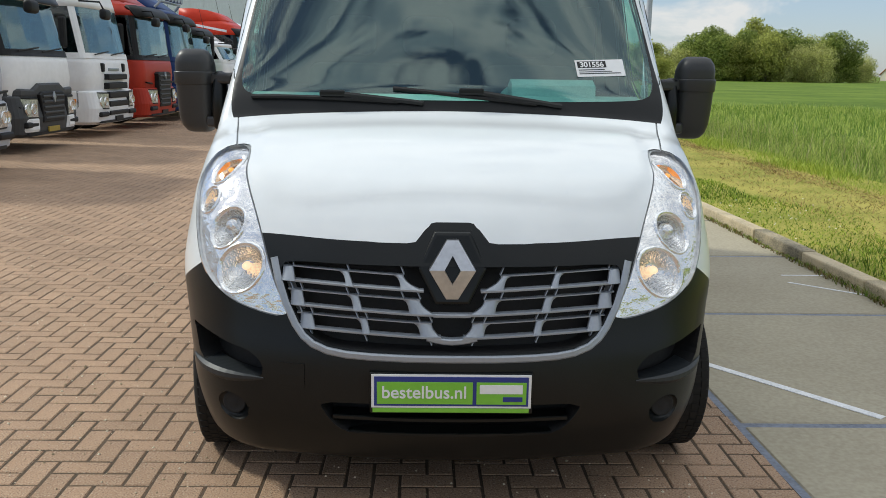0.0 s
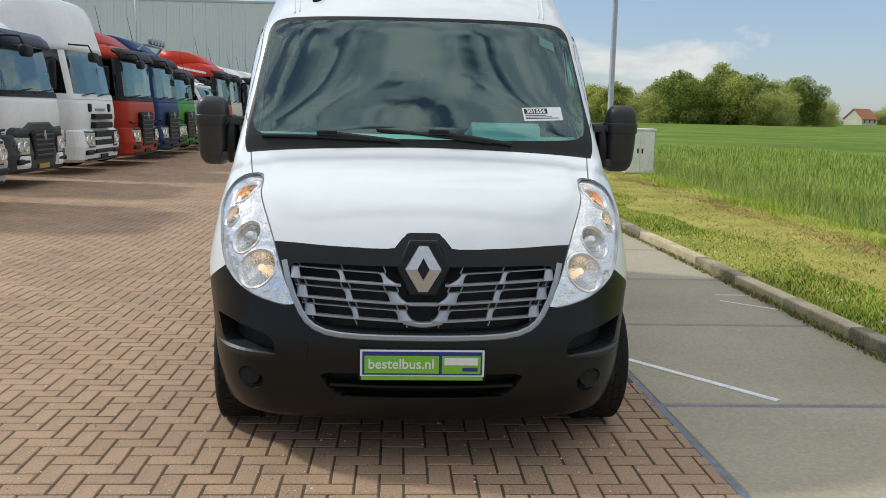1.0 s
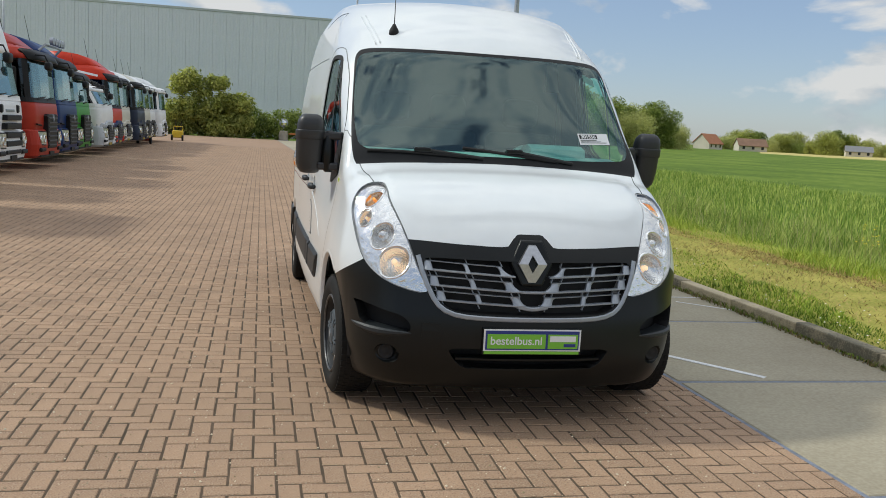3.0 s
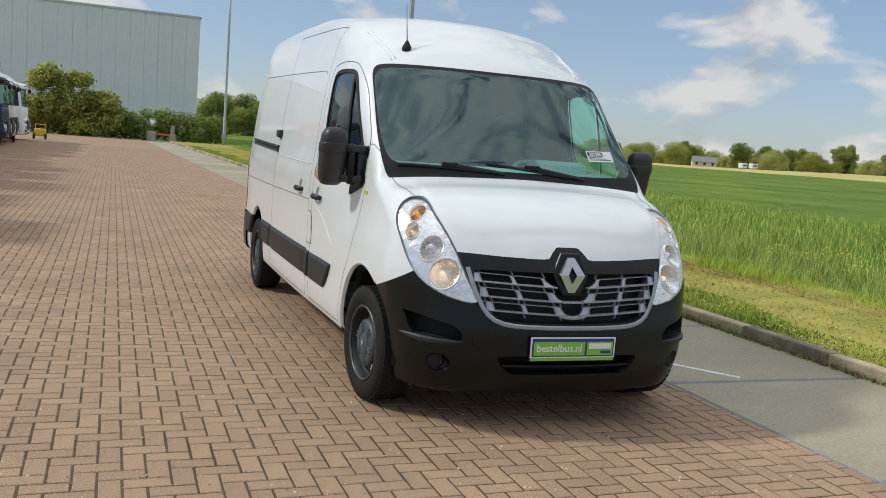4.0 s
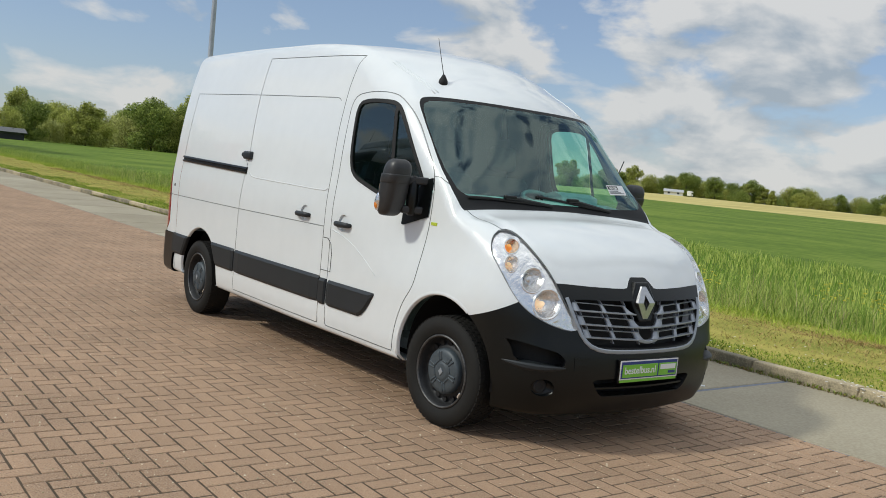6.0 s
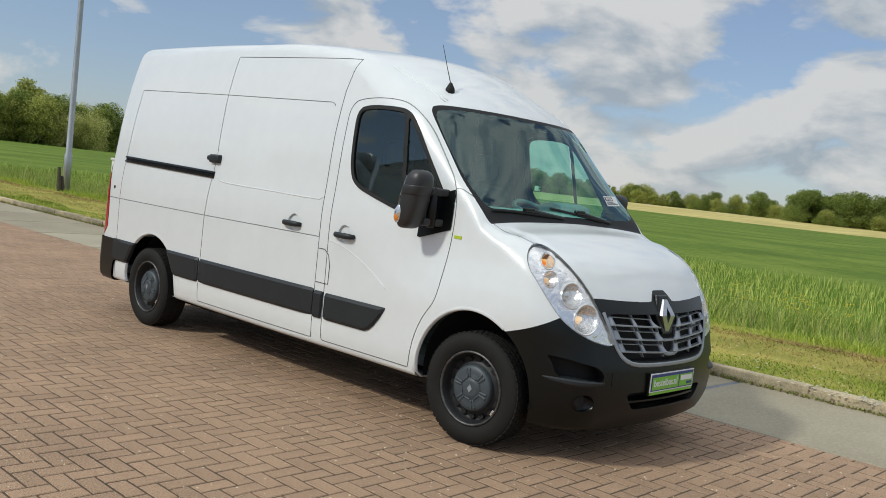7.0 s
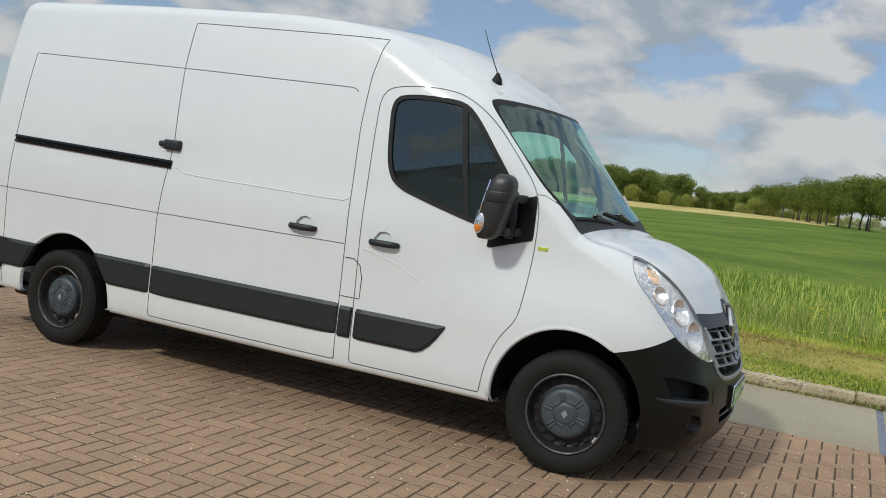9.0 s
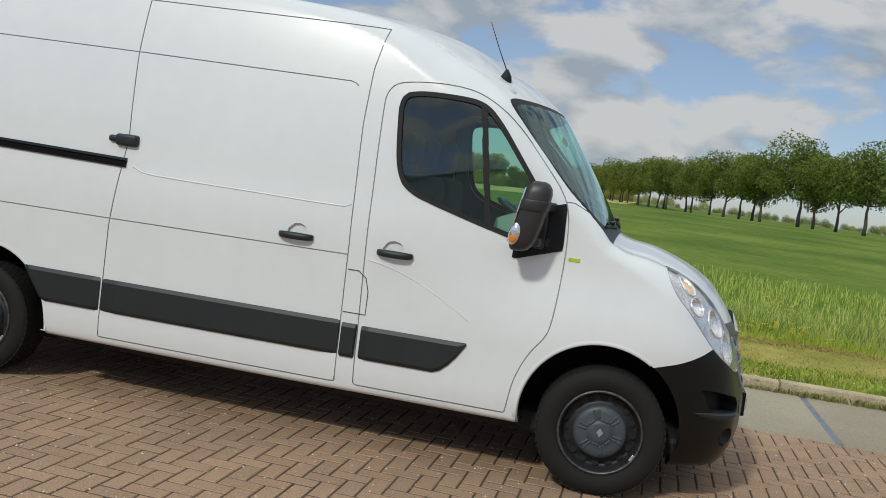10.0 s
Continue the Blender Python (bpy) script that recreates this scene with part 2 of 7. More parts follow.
def tube(bm, points, r, n=8, taper=1.0):
    """A round rod along points."""
    pts = [Vector(p) for p in points]
    rings = []
    for i, p in enumerate(pts):
        d = (pts[min(i + 1, len(pts) - 1)] - pts[max(i - 1, 0)]).normalized()
        a = d.orthogonal().normalized() if i == 0 else (a - d * a.dot(d)).normalized()
        b = d.cross(a)
        q = r * (1 + (taper - 1) * i / max(1, len(pts) - 1))
        rings.append([p + (a * math.cos(2 * math.pi * k / n) + b * math.sin(2 * math.pi * k / n)) * q for k in range(n)])
    return hull(bm, rings)


def mesh_from(name, verts, faces, smooth=False):
    me = bpy.data.meshes.new(name)
    me.from_pydata(verts, [], faces)
    if smooth:
        me.polygons.foreach_set("use_smooth", [True] * len(me.polygons))
    me.update()
    return me


def plate(bm, outline, y0, y1, bevel=0.0):
    """A flat piece with an outline in x and z, from y0 (front) to y1."""
    a = [bm.verts.new((x, y0, z)) for x, z in outline]
    b = [bm.verts.new((x, y1, z)) for x, z in outline]
    n = len(a)
    fs = [bm.faces.new(a), bm.faces.new(b[::-1])]
    for i in range(n):
        fs.append(bm.faces.new((a[(i + 1) % n], a[i], b[i], b[(i + 1) % n])))
    bmesh.ops.recalc_face_normals(bm, faces=fs)
    if bevel:
        bmesh.ops.bevel(bm, geom=list(fs[0].edges), offset=bevel, segments=2, affect="EDGES", profile=0.5)
    return bm


# ---- the van ----
def spline(xs, ys):
    """A smooth curve through a few control values, as a function on arrays."""
    xs, ys = np.array(xs, float), np.array(ys, float)
    h, d = np.diff(xs), np.diff(ys) / np.diff(xs)
    m = np.empty_like(ys)
    m[1:-1] = (h[1:] * d[:-1] + h[:-1] * d[1:]) / (h[:-1] + h[1:])
    m[0], m[-1] = d[0], d[-1]
    flat = np.r_[False, d[:-1] * d[1:] <= 0, False]
    m[flat] = 0

    def at(x):
        x = np.clip(x, xs[0], xs[-1])
        i = np.clip(np.searchsorted(xs, x) - 1, 0, len(xs) - 2)
        t = (x - xs[i]) / h[i]
        return ((1 + 2 * t) * (1 - t) ** 2 * ys[i] + t * (1 - t) ** 2 * h[i] * m[i]
                + t * t * (3 - 2 * t) * ys[i + 1] + t * t * (t - 1) * h[i] * m[i + 1])
    return at


# the van's form: its middle line from above, its flanks, its nose and its tail
roof_line = spline([-0.2, 0.05, 0.143, 0.25, 0.34, 0.45, 0.6, 0.825, 0.84, 0.90, 1.0, 1.15, 1.27, 1.4, 1.5, 1.6, 1.75, 1.9, 2.1, 2.4, 3.3, 5.6],
                   [0.66, 0.918, 1.014, 1.107, 1.169, 1.223, 1.275, 1.324, 1.332, 1.432, 1.60, 1.82, 1.985, 2.09, 2.15, 2.20, 2.285, 2.346, 2.394, 2.428, 2.452, 2.455])
bow = spline([-0.2, 0.1, 0.4, 0.7, 0.84, 0.95, 1.1, 1.3, 5.6], [0.13, 0.115, 0.065, 0.03, 0.0, 0.05, 0.15, 0.24, 0.25])
roof_slope = spline([-0.2, 0.1, 0.34, 0.7, 0.8, 0.9, 1.25, 1.5, 1.9, 2.5, 5.6], [1.0, 0.9, 0.5, 0.3, 0.6, 1.5, 1.45, 0.7, 0.3, 0.06, 0.02])
flank = spline([-0.2, 0.3, 0.5, 0.8, 1.2, 1.7, 2.2, 4.8, 5.6], [0.90, 0.938, 0.965, 0.985, 0.992, 1.003, 1.018, 1.035, 1.005])
inset = spline([0.1, 0.2, 0.32, 0.45, 1.0, 1.2, 1.4, 1.7, 2.0, 2.2, 2.5], [0.09, 0.045, 0.015, 0.0, 0.0, 0.006, 0.03, 0.065, 0.115, 0.16, 0.25])
nose_line = spline([0.1, 0.22, 0.32, 0.45, 0.58, 0.66, 0.8, 0.95, 1.3], [0.15, 0.06, 0.015, 0.0, 0.01, 0.03, 0.060, 0.103, 0.22])
tuck = spline([0.1, 0.3, 0.45, 0.65, 0.85, 1.1, 2.5], [0.07, 0.05, 0.04, 0.022, 0.0, 0.0, 0.0])
cheek = spline([0.1, 0.72, 0.9, 1.0, 1.1, 1.2, 1.35, 1.5, 1.7, 2.0, 2.5], [0.0, 0.0, 0.018, 0.038, 0.055, 0.062, 0.058, 0.05, 0.042, 0.03, 0.03])
edge_round = spline([-0.2, 0.5, 0.85, 1.3, 1.8, 2.2, 5.6], [0.12, 0.12, 0.055, 0.06, 0.13, 0.10, 0.09])


def rounded(a, b, r):
    return np.minimum(-r, np.maximum(a, b)) + np.hypot(np.maximum(r + a, 0), np.maximum(r + b, 0))


def van_form(x, y, z):
    """Less than 0 inside the body: x across, y back from the nose, z up."""
    ax = np.abs(x)
    ahead = np.clip((1.95 - y) / 0.9, 0, 1)
    side = ax - flank(y) + inset(z) + tuck(z) * np.clip((0.75 - y) * 2.5, 0, 1) + cheek(z) * ahead * ahead * (3 - 2 * ahead)
    top = (z - roof_line(y - bow(y) * ax * ax) + 0.05 * ax * ax) / np.hypot(1, roof_slope(y))
    # the bonnet's raised middle
    swage = np.clip(((ax / 0.70) ** 6 + np.abs((0.84 - y) / 0.60) ** 6 - 0.85) / 0.4, 0, 1) * np.clip((0.83 - y) * 8, 0, 1)
    top = top + 0.008 * swage * swage * (3 - 2 * swage)
    front = nose_line(z) + 0.2 * ax * ax - y
    tail = y - 5.40 + 0.03 * (z - 0.5)
    f = rounded(side, front, 0.22)
    f = rounded(f, tail, 0.07)
    f = rounded(f, top, edge_round(y))
    return rounded(f, 0.20 + 0.10 * np.clip((y - 0.5) * 4, 0, 1) - z, 0.03)


def gradient(p, e=0.002):
    g = np.empty_like(p)
    for k in range(3):
        d = np.zeros(3)
        d[k] = e
        g[:, k] = van_form(*(p + d).T) - van_form(*(p - d).T)
    return g / (2 * e)


def skin(step=0.03):
    """The form's surface as an even net of four-sided faces."""
    lo = np.array([-1.095, -0.10, 0.10])
    n = np.array([74, 189, 84])
    ax = [lo[k] + step * np.arange(n[k]) for k in range(3)]
    f = van_form(*np.meshgrid(*ax, indexing="ij"))
    c = n - 1
    total, count = np.zeros((*c, 3)), np.zeros(c)
    corner = [(i, j, k) for i in (0, 1) for j in (0, 1) for k in (0, 1)]

    def cut(o):
        return f[o[0]:o[0] + c[0], o[1]:o[1] + c[1], o[2]:o[2] + c[2]]
    for a in corner:
        for k in range(3):
            if a[k] == 0:
                b = tuple(v + (i == k) for i, v in enumerate(a))
                fa, fb = cut(a), cut(b)
                hit = (fa < 0) != (fb < 0)
                t = np.where(hit, fa / np.where(hit, fa - fb, 1), 0)
                for q in range(3):
                    total[..., q] += np.where(hit, a[q] + (t if q == k else 0), 0)
                count += hit
    live = count > 0
    ids = -np.ones(c, int)
    ids[live] = np.arange(live.sum())
    v = (np.argwhere(live) + total[live] / count[live][:, None]) * step + lo
    for _ in range(4):
        g = gradient(v)
        v -= 0.9 * g * (van_form(*v.T) / np.maximum((g * g).sum(1), 0.05))[:, None]
    faces = []
    for k in range(3):
        u, w = [(1, 2), (2, 0), (0, 1)][k]
        s0, s1 = [slice(None)] * 3, [slice(None)] * 3
        s0[k], s1[k] = slice(0, -1), slice(1, None)
        fa, fb = f[tuple(s0)], f[tuple(s1)]
        for sign in (True, False):
            at = np.argwhere(((fa < 0) != (fb < 0)) & ((fa < 0) == sign))
            at = at[(at[:, u] > 0) & (at[:, w] > 0)]
            q = []
            for du, dw in ((1, 1), (0, 1), (0, 0), (1, 0)):
                o = at.copy()
                o[:, u] -= du
                o[:, w] -= dw
                q.append(ids[tuple(o.T)])
            q = np.stack(q if sign else q[::-1], 1)
            faces.append(q)
    return v, np.concatenate(faces)


class Skin:
    """The van's surface, cut into panels along outlines."""

    def __init__(self):
        self.v, f = skin()
        self.f = np.concatenate([f, np.repeat(f[:, -1:], 8, 1)], 1)

    def cut(self, faces, away, where=None):
        """Splits faces where away(points) changes its sign: the part within, the part without."""
        if where is not None:
            ok = where(self.v)[faces].all(1)
            keep, faces = faces[~ok], faces[ok]
        used = np.unique(faces)
        d = np.zeros(len(self.v))
        d[used] = away(self.v[used])
        d[used] = np.where(np.abs(d[used]) < 1e-5, 1e-5, d[used])
        s = d[faces]
        inside, outside = (s < 0).all(1), (s > 0).all(1)
        made, points, ins, outs = {}, [], [], []
        for row in faces[~inside & ~outside]:
            poly = [row[0]] + [b for a, b in zip(row, row[1:]) if b != a]
            if poly[0] == poly[-1]:
                poly.pop()
            a_side, b_side = [], []
            for i, a in enumerate(poly):
                b = poly[(i + 1) % len(poly)]
                (a_side if d[a] < 0 else b_side).append(a)
                if (d[a] < 0) != (d[b] < 0):
                    key = (a, b) if a < b else (b, a)
                    if key not in made:
                        t = d[key[0]] / (d[key[0]] - d[key[1]])
                        made[key] = len(self.v) + len(points)
                        points.append(self.v[key[0]] * (1 - t) + self.v[key[1]] * t)
                    a_side.append(made[key])
                    b_side.append(made[key])
            for side, to in ((a_side, ins), (b_side, outs)):
                if len(side) >= 3:
                    side = side[:12]
                    to.append(side + [side[-1]] * (12 - len(side)))
        if points:
            self.v = np.concatenate([self.v, np.array(points)])
        none = np.zeros((0, 12), int)
        within = np.concatenate([faces[inside], np.array(ins) if ins else none])
        without = np.concatenate([faces[outside], np.array(outs) if outs else none])
        if where is not None:
            without = np.concatenate([without, keep])
        return within.astype(int), without.astype(int)

    def mesh(self, name, faces, offset=0.0, flip=False, push=(0, 0, 0), exact=True):
        used, inv = np.unique(faces, return_inverse=True)
        inv = inv.reshape(faces.shape)
        p = self.v[used]
        g = gradient(p)
        nrm = g / np.maximum(np.linalg.norm(g, axis=1), 1e-6)[:, None]
        polys = []
        for row in inv.tolist():
            poly = [row[0]] + [b for a, b in zip(row, row[1:]) if b != a]
            if poly[0] == poly[-1]:
                poly.pop()
            if len(poly) >= 3:
                polys.append(poly[::-1] if flip else poly)
        me = mesh_from(name, (p + nrm * offset + np.array(push)).tolist(), polys, True)
        if exact:
            me.normals_split_custom_set_from_vertices((-nrm if flip else nrm).tolist())
        return me

    def walls(self, name, faces, push, offset=0.0):
        """The patch moved in by push, with walls round its rim: a recess."""
        edges = {}
        for row in faces.tolist():
            poly = [row[0]] + [b for a, b in zip(row, row[1:]) if b != a]
            if poly[0] == poly[-1]:
                poly.pop()
            for a, b in zip(poly, poly[1:] + poly[:1]):
                edges[(a, b)] = poly
        rim = [(a, b) for a, b in edges if (b, a) not in edges]
        used = np.unique(faces)
        at = {u: i for i, u in enumerate(used.tolist())}
        p = self.v[used]
        inner = p + np.array(push)
        polys = []
        seen = set()
        for poly in edges.values():
            key = tuple(poly)
            if key not in seen:
                seen.add(key)
                polys.append([at[i] + len(p) for i in poly])
        for a, b in rim:
            polys.append([at[a], at[b], at[b] + len(p), at[a] + len(p)])
        return mesh_from(name, np.concatenate([p, inner]).tolist(), polys)


def soften(points, rounds=2):
    """Rounds the corners of an outline."""
    p = np.array(points, float)
    for _ in range(rounds):
        q = np.roll(p, -1, 0)
        p = np.stack([0.75 * p + 0.25 * q, 0.25 * p + 0.75 * q], 1).reshape(-1, 2)
    return p


def within(outline, view, grow=0.0):
    """The distance from an outline, less than 0 inside it, in the side, front or corner view."""
    a = np.array(outline, float)
    b = np.roll(a, -1, 0)

    def away(p):
        if view == "side":
            q = p[:, 1:3]
        elif view == "front":
            q = np.stack([np.abs(p[:, 0]), p[:, 2]], 1)
        elif view == "corner":
            q = np.stack([np.abs(p[:, 0]) + p[:, 1], p[:, 2]], 1)
        else:
            q = np.stack([np.abs(p[:, 0]), p[:, 1]], 1)
        best, odd = np.full(len(q), 1e9), np.zeros(len(q), bool)
        for s, e in zip(a, b):
            d = e - s
            t = np.clip(((q - s) @ d) / max(d @ d, 1e-12), 0, 1)
            best = np.minimum(best, ((q - s - t[:, None] * d) ** 2).sum(1))
            if s[1] != e[1]:
                cross = (s[1] > q[:, 1]) != (e[1] > q[:, 1])
                odd ^= cross & (q[:, 0] < s[0] + (q[:, 1] - s[1]) * (e[0] - s[0]) / (e[1] - s[1]))
        return np.where(odd, -1, 1) * np.sqrt(best) - grow
    return away


def nose_edge(x, z):
    """The nose's surface, a hair proud."""
    y = -0.1
    for _ in range(30):
        y += float(van_form(np.array([x]), np.array([y]), np.array([z]))[0]) * 0.9
    return y - 0.003


VAN = thing("van", (0.10, 2.70, 0.0), "white panel van with black bumpers, headlights on, parked on brick paving", "van")
S = Skin()
rest = S.f
seams = []


def panel(faces, outline, view, where, gap=0.003):
    """Cuts a panel out with a shut line round it."""
    away = within(outline, view)
    inside, outside = S.cut(faces, away, where)
    inside, line = S.cut(inside, lambda p: away(p) + 2 * gap)
    if gap:
        seams.append(line)
    return inside, outside


ARCHES = ((0.785, 0.375, 0.415), (4.43, 0.355, 0.435))
for ay, az, ar in ARCHES:
    _, rest = S.cut(rest, lambda p: np.hypot(p[:, 1] - ay, p[:, 2] - az) - ar, lambda p: np.abs(p[:, 0]) > 0.60)

SCREEN_EDGE = soften([(-0.6, 1.25), (0.35, 1.25), (0.76, 1.25), (0.848, 1.28), (0.868, 1.38), (0.858, 1.53), (0.843, 1.68), (0.828, 1.82),
                      (0.815, 1.955), (0.76, 1.995), (0.60, 2.0), (0.3, 1.998), (-0.6, 1.992)])
GLASS_EDGE = soften([(-0.6, 1.372), (0.4, 1.370), (0.70, 1.376), (0.812, 1.386), (0.841, 1.45), (0.836, 1.66), (0.820, 1.82), (0.802, 1.935),
                     (0.74, 1.972), (0.4, 1.978), (-0.6, 1.972)])
screen, rest = S.cut(rest, within(SCREEN_EDGE, "front"), lambda p: (p[:, 1] < 1.75) & (p[:, 1] > 0.7) & (p[:, 2] > 1.2))
screen, low = S.cut(screen, lambda p: 0.835 - p[:, 1] + bow(p[:, 1]) * p[:, 0] ** 2)
rest = np.concatenate([rest, low])
pane, frit = S.cut(screen, within(GLASS_EDGE, "front"))
part("windscreen_frame", S.mesh("windscreen_frame", frit, 0.0), FRIT, VAN)
part("windscreen_frame", S.mesh("windscreen_frame", frit, -0.012, True), RUBBER, VAN)
part("windscreen", S.mesh("windscreen", pane, 0.0), SCREEN, VAN, "tinted windscreen with clouds mirrored in it")

LAMP_EDGE = soften([(0.612, 0.692), (0.73, 0.700), (0.87, 0.732), (1.00, 0.777), (1.11, 0.833), (1.215, 0.922), (1.305, 1.012), (1.375, 1.075),
                    (1.400, 1.140), (1.375, 1.205), (1.29, 1.222), (1.175, 1.19), (1.06, 1.125), (0.94, 1.045), (0.83, 0.948), (0.73, 0.835), (0.655, 0.745)])
nose = lambda p: (p[:, 1] < 0.9) & (p[:, 2] > 0.5)
lamps, rest = S.cut(rest, within(LAMP_EDGE, "corner"), nose)
lens, rim = S.cut(lamps, within(LAMP_EDGE, "corner", -0.0045))
seams.append(rim)

# black front: all that lies below the bonnet's lip, the lamps and the wings
lip = spline([0.0, 0.055, 0.075, 0.115, 0.135, 0.5, 0.85, 1.1, 1.52, 2.0], [1.000, 1.000, 0.994, 0.943, 0.936, 0.940, 0.952, 0.842, 0.708, 0.62])
front_black, rest = S.cut(rest, lambda p: p[:, 2] - lip(np.abs(p[:, 0]) + np.where(np.abs(p[:, 0]) < 0.25, 0, p[:, 1])), lambda p: p[:, 1] < 0.72)
holes = []
INTAKE = soften([(-0.6, 0.318), (0.31, 0.318), (0.37, 0.335), (0.43, 0.418), (0.415, 0.432), (-0.6, 0.432)])
VENT = soften([(0.690, 0.500), (0.692, 0.535), (0.745, 0.580), (0.88, 0.600), (1.03, 0.622), (1.225, 0.632), (1.13, 0.600), (1.10, 0.520), (0.90, 0.497), (0.76, 0.490)], 1)
FOG = [(0.852 + 0.096 * math.cos(a * math.pi / 12), 0.378 + 0.050 * math.sin(a * math.pi / 12)) for a in range(24)]
GRILLE = soften([(-0.6, 0.597), (0.33, 0.600), (0.44, 0.625), (0.51, 0.702), (0.565, 0.847), (0.55, 0.874), (0.3, 0.867), (-0.6, 0.867)], 2)
for outline, view, push in ((INTAKE, "front", (0, 0.10, 0.01)), (GRILLE, "front", (0, 0.09, 0))):
    hole, front_black = S.cut(front_black, within(outline, view), lambda p: p[:, 1] < 0.4)
    holes.append((hole, push))
for outline in (VENT, FOG):
    hole, front_black = S.cut(front_black, within(outline, "corner"), lambda p: (p[:, 1] < 0.45) & (p[:, 2] > 0.3))
    for sign in (-1, 1):
        holes.append((hole[(S.v[hole][:, :, 0] * sign > 0).all(1)], (-0.05 * sign, 0.085, -0.004) if outline is VENT else None))
bumper = part("front_bumper", S.mesh("front_bumper", front_black), BLACK_TRIM, VAN, "black plastic front bumper and grille surround")
for hole, push in holes:
    if push:
        part("recess", S.walls("recess", hole, push), RUBBER, bumper)

def at_corner(u, z):
    """The place on the nose at this corner coordinate and height, and its way out."""
    xs = np.linspace(0.4, 0.97, 500)
    p = np.stack([xs, u - xs, np.full(500, z)], 1)
    q = p[int(np.argmin(np.abs(van_form(*p.T))))]
    g = gradient(q[None])[0]
    return Vector(q), Vector(g / np.linalg.norm(g))


for sign in (-1, 1):
    flip = Matrix.Diagonal((sign, 1, 1, 1))
    # a grained ledge under each side vent, level and drawn out to a point at both ends
    bm = bmesh.new()
    rings = []
    for i in range(13):
        t = i / 12
        q, g = at_corner(0.688 + 0.506 * t, 0.492 + 0.015 * t - 0.010 * math.sin(math.pi * t))
        h = 0.003 + 0.019 * math.sin(math.pi * t) ** 0.8
        o = 0.002 + 0.016 * math.sin(math.pi * t)
        rings.append([q - g * 0.075 + Vector((0, 0, 0.9 * h)), q + g * o * 0.4 + Vector((0, 0, h)), q + g * o + Vector((0, 0, 0.55 * h)), q + g * o - Vector((0, 0, 0.2 * h)), q + g * 0.001 - Vector((0, 0, h)), q - g * 0.075 - Vector((0, 0, h))])
    hull(bm, rings)
    bmesh.ops.transform(bm, matrix=flip, verts=bm.verts)
    bmesh.ops.recalc_face_normals(bm, faces=bm.faces)
    part("fin", bm, GREY_STRIP, bumper, "grey grained ledge below the side vent")
    # the fog lamp's blank: a dished surround that faces ahead, with a round cover in it
    fog = [Vector(at_corner(u, z)[0]) for u, z in FOG]
    q, g = at_corner(0.862, 0.380)
    deep = q - g * 0.016 + Vector((-0.002, 0.012, 0))
    way = (g * 0.35 + Vector((0, -0.95, 0))).normalized()
    turn_m = way.to_track_quat("Z", "Y").to_matrix().to_4x4()
    bm = bmesh.new()
    hub = [deep + turn_m.to_3x3() @ Vector((0.040 * math.cos(0.1 + a), 0.040 * math.sin(0.1 + a), 0)) for a in [k * math.pi / 12 for k in range(24)]]
    start = min(range(24), key=lambda k: (hub[k] - fog[0]).length)
    step = 1 if (hub[(start + 1) % 24] - fog[1]).length < (hub[(start - 1) % 24] - fog[1]).length else -1
    hub = [hub[(start + step * k) % 24] for k in range(24)]
    hull(bm, [fog, [a.lerp(b, 0.25) - g * 0.006 for a, b in zip(fog, hub)], [a.lerp(b, 0.65) - g * 0.006 for a, b in zip(fog, hub)], hub], False)
    bmesh.ops.transform(bm, matrix=flip, verts=bm.verts)
    bmesh.ops.recalc_face_normals(bm, faces=bm.faces)
    dish_ob = part("fog_lamp_surround", bm, BLACK_TRIM, bumper, smooth=True)
    bm = bmesh.new()
    lathe(bm, [(-0.02, 0.041), (0.004, 0.040), (0.008, 0.036), (0.004, 0.031), (0.007, 0.014), (0.008, 0.001)], 28, "z", close=False)
    bmesh.ops.transform(bm, matrix=flip @ Matrix.Translation(deep) @ turn_m, verts=bm.verts)
    bmesh.ops.recalc_face_normals(bm, faces=bm.faces)
    part("fog_lamp_cover", bm, RUBBER, dish_ob, smooth=True)
    # tow-eye cover beside the plate
    if sign < 0:
        bm = bmesh.new()
        hull(bm, [[Vector((-x, nose_edge(x, z), z)) for x, z in ((0.475, 0.475 + d), (0.56, 0.478 + d))] + [Vector((-x, nose_edge(x, z) + 0.004, z)) for x, z in ((0.56, 0.478 + d), (0.475, 0.475 + d))] for d in (0.0, 0.035, 0.075)])
        bmesh.ops.recalc_face_normals(bm, faces=bm.faces)
        part("tow_eye_cover", bm, BLACK_TRIM, bumper)

HOOD = [(-0.1, -0.1), (0.70, -0.1), (0.735, 0.2), (0.778, 0.56), (0.800, 0.68), (0.828, 0.84), (0.86, 1.1), (-0.1, 1.1)]
hood, rest = panel(rest, HOOD, "top", lambda p: (p[:, 1] < 1.08) & (p[:, 2] > 0.85))
part("bonnet", S.mesh("bonnet", hood), WHITE, VAN)

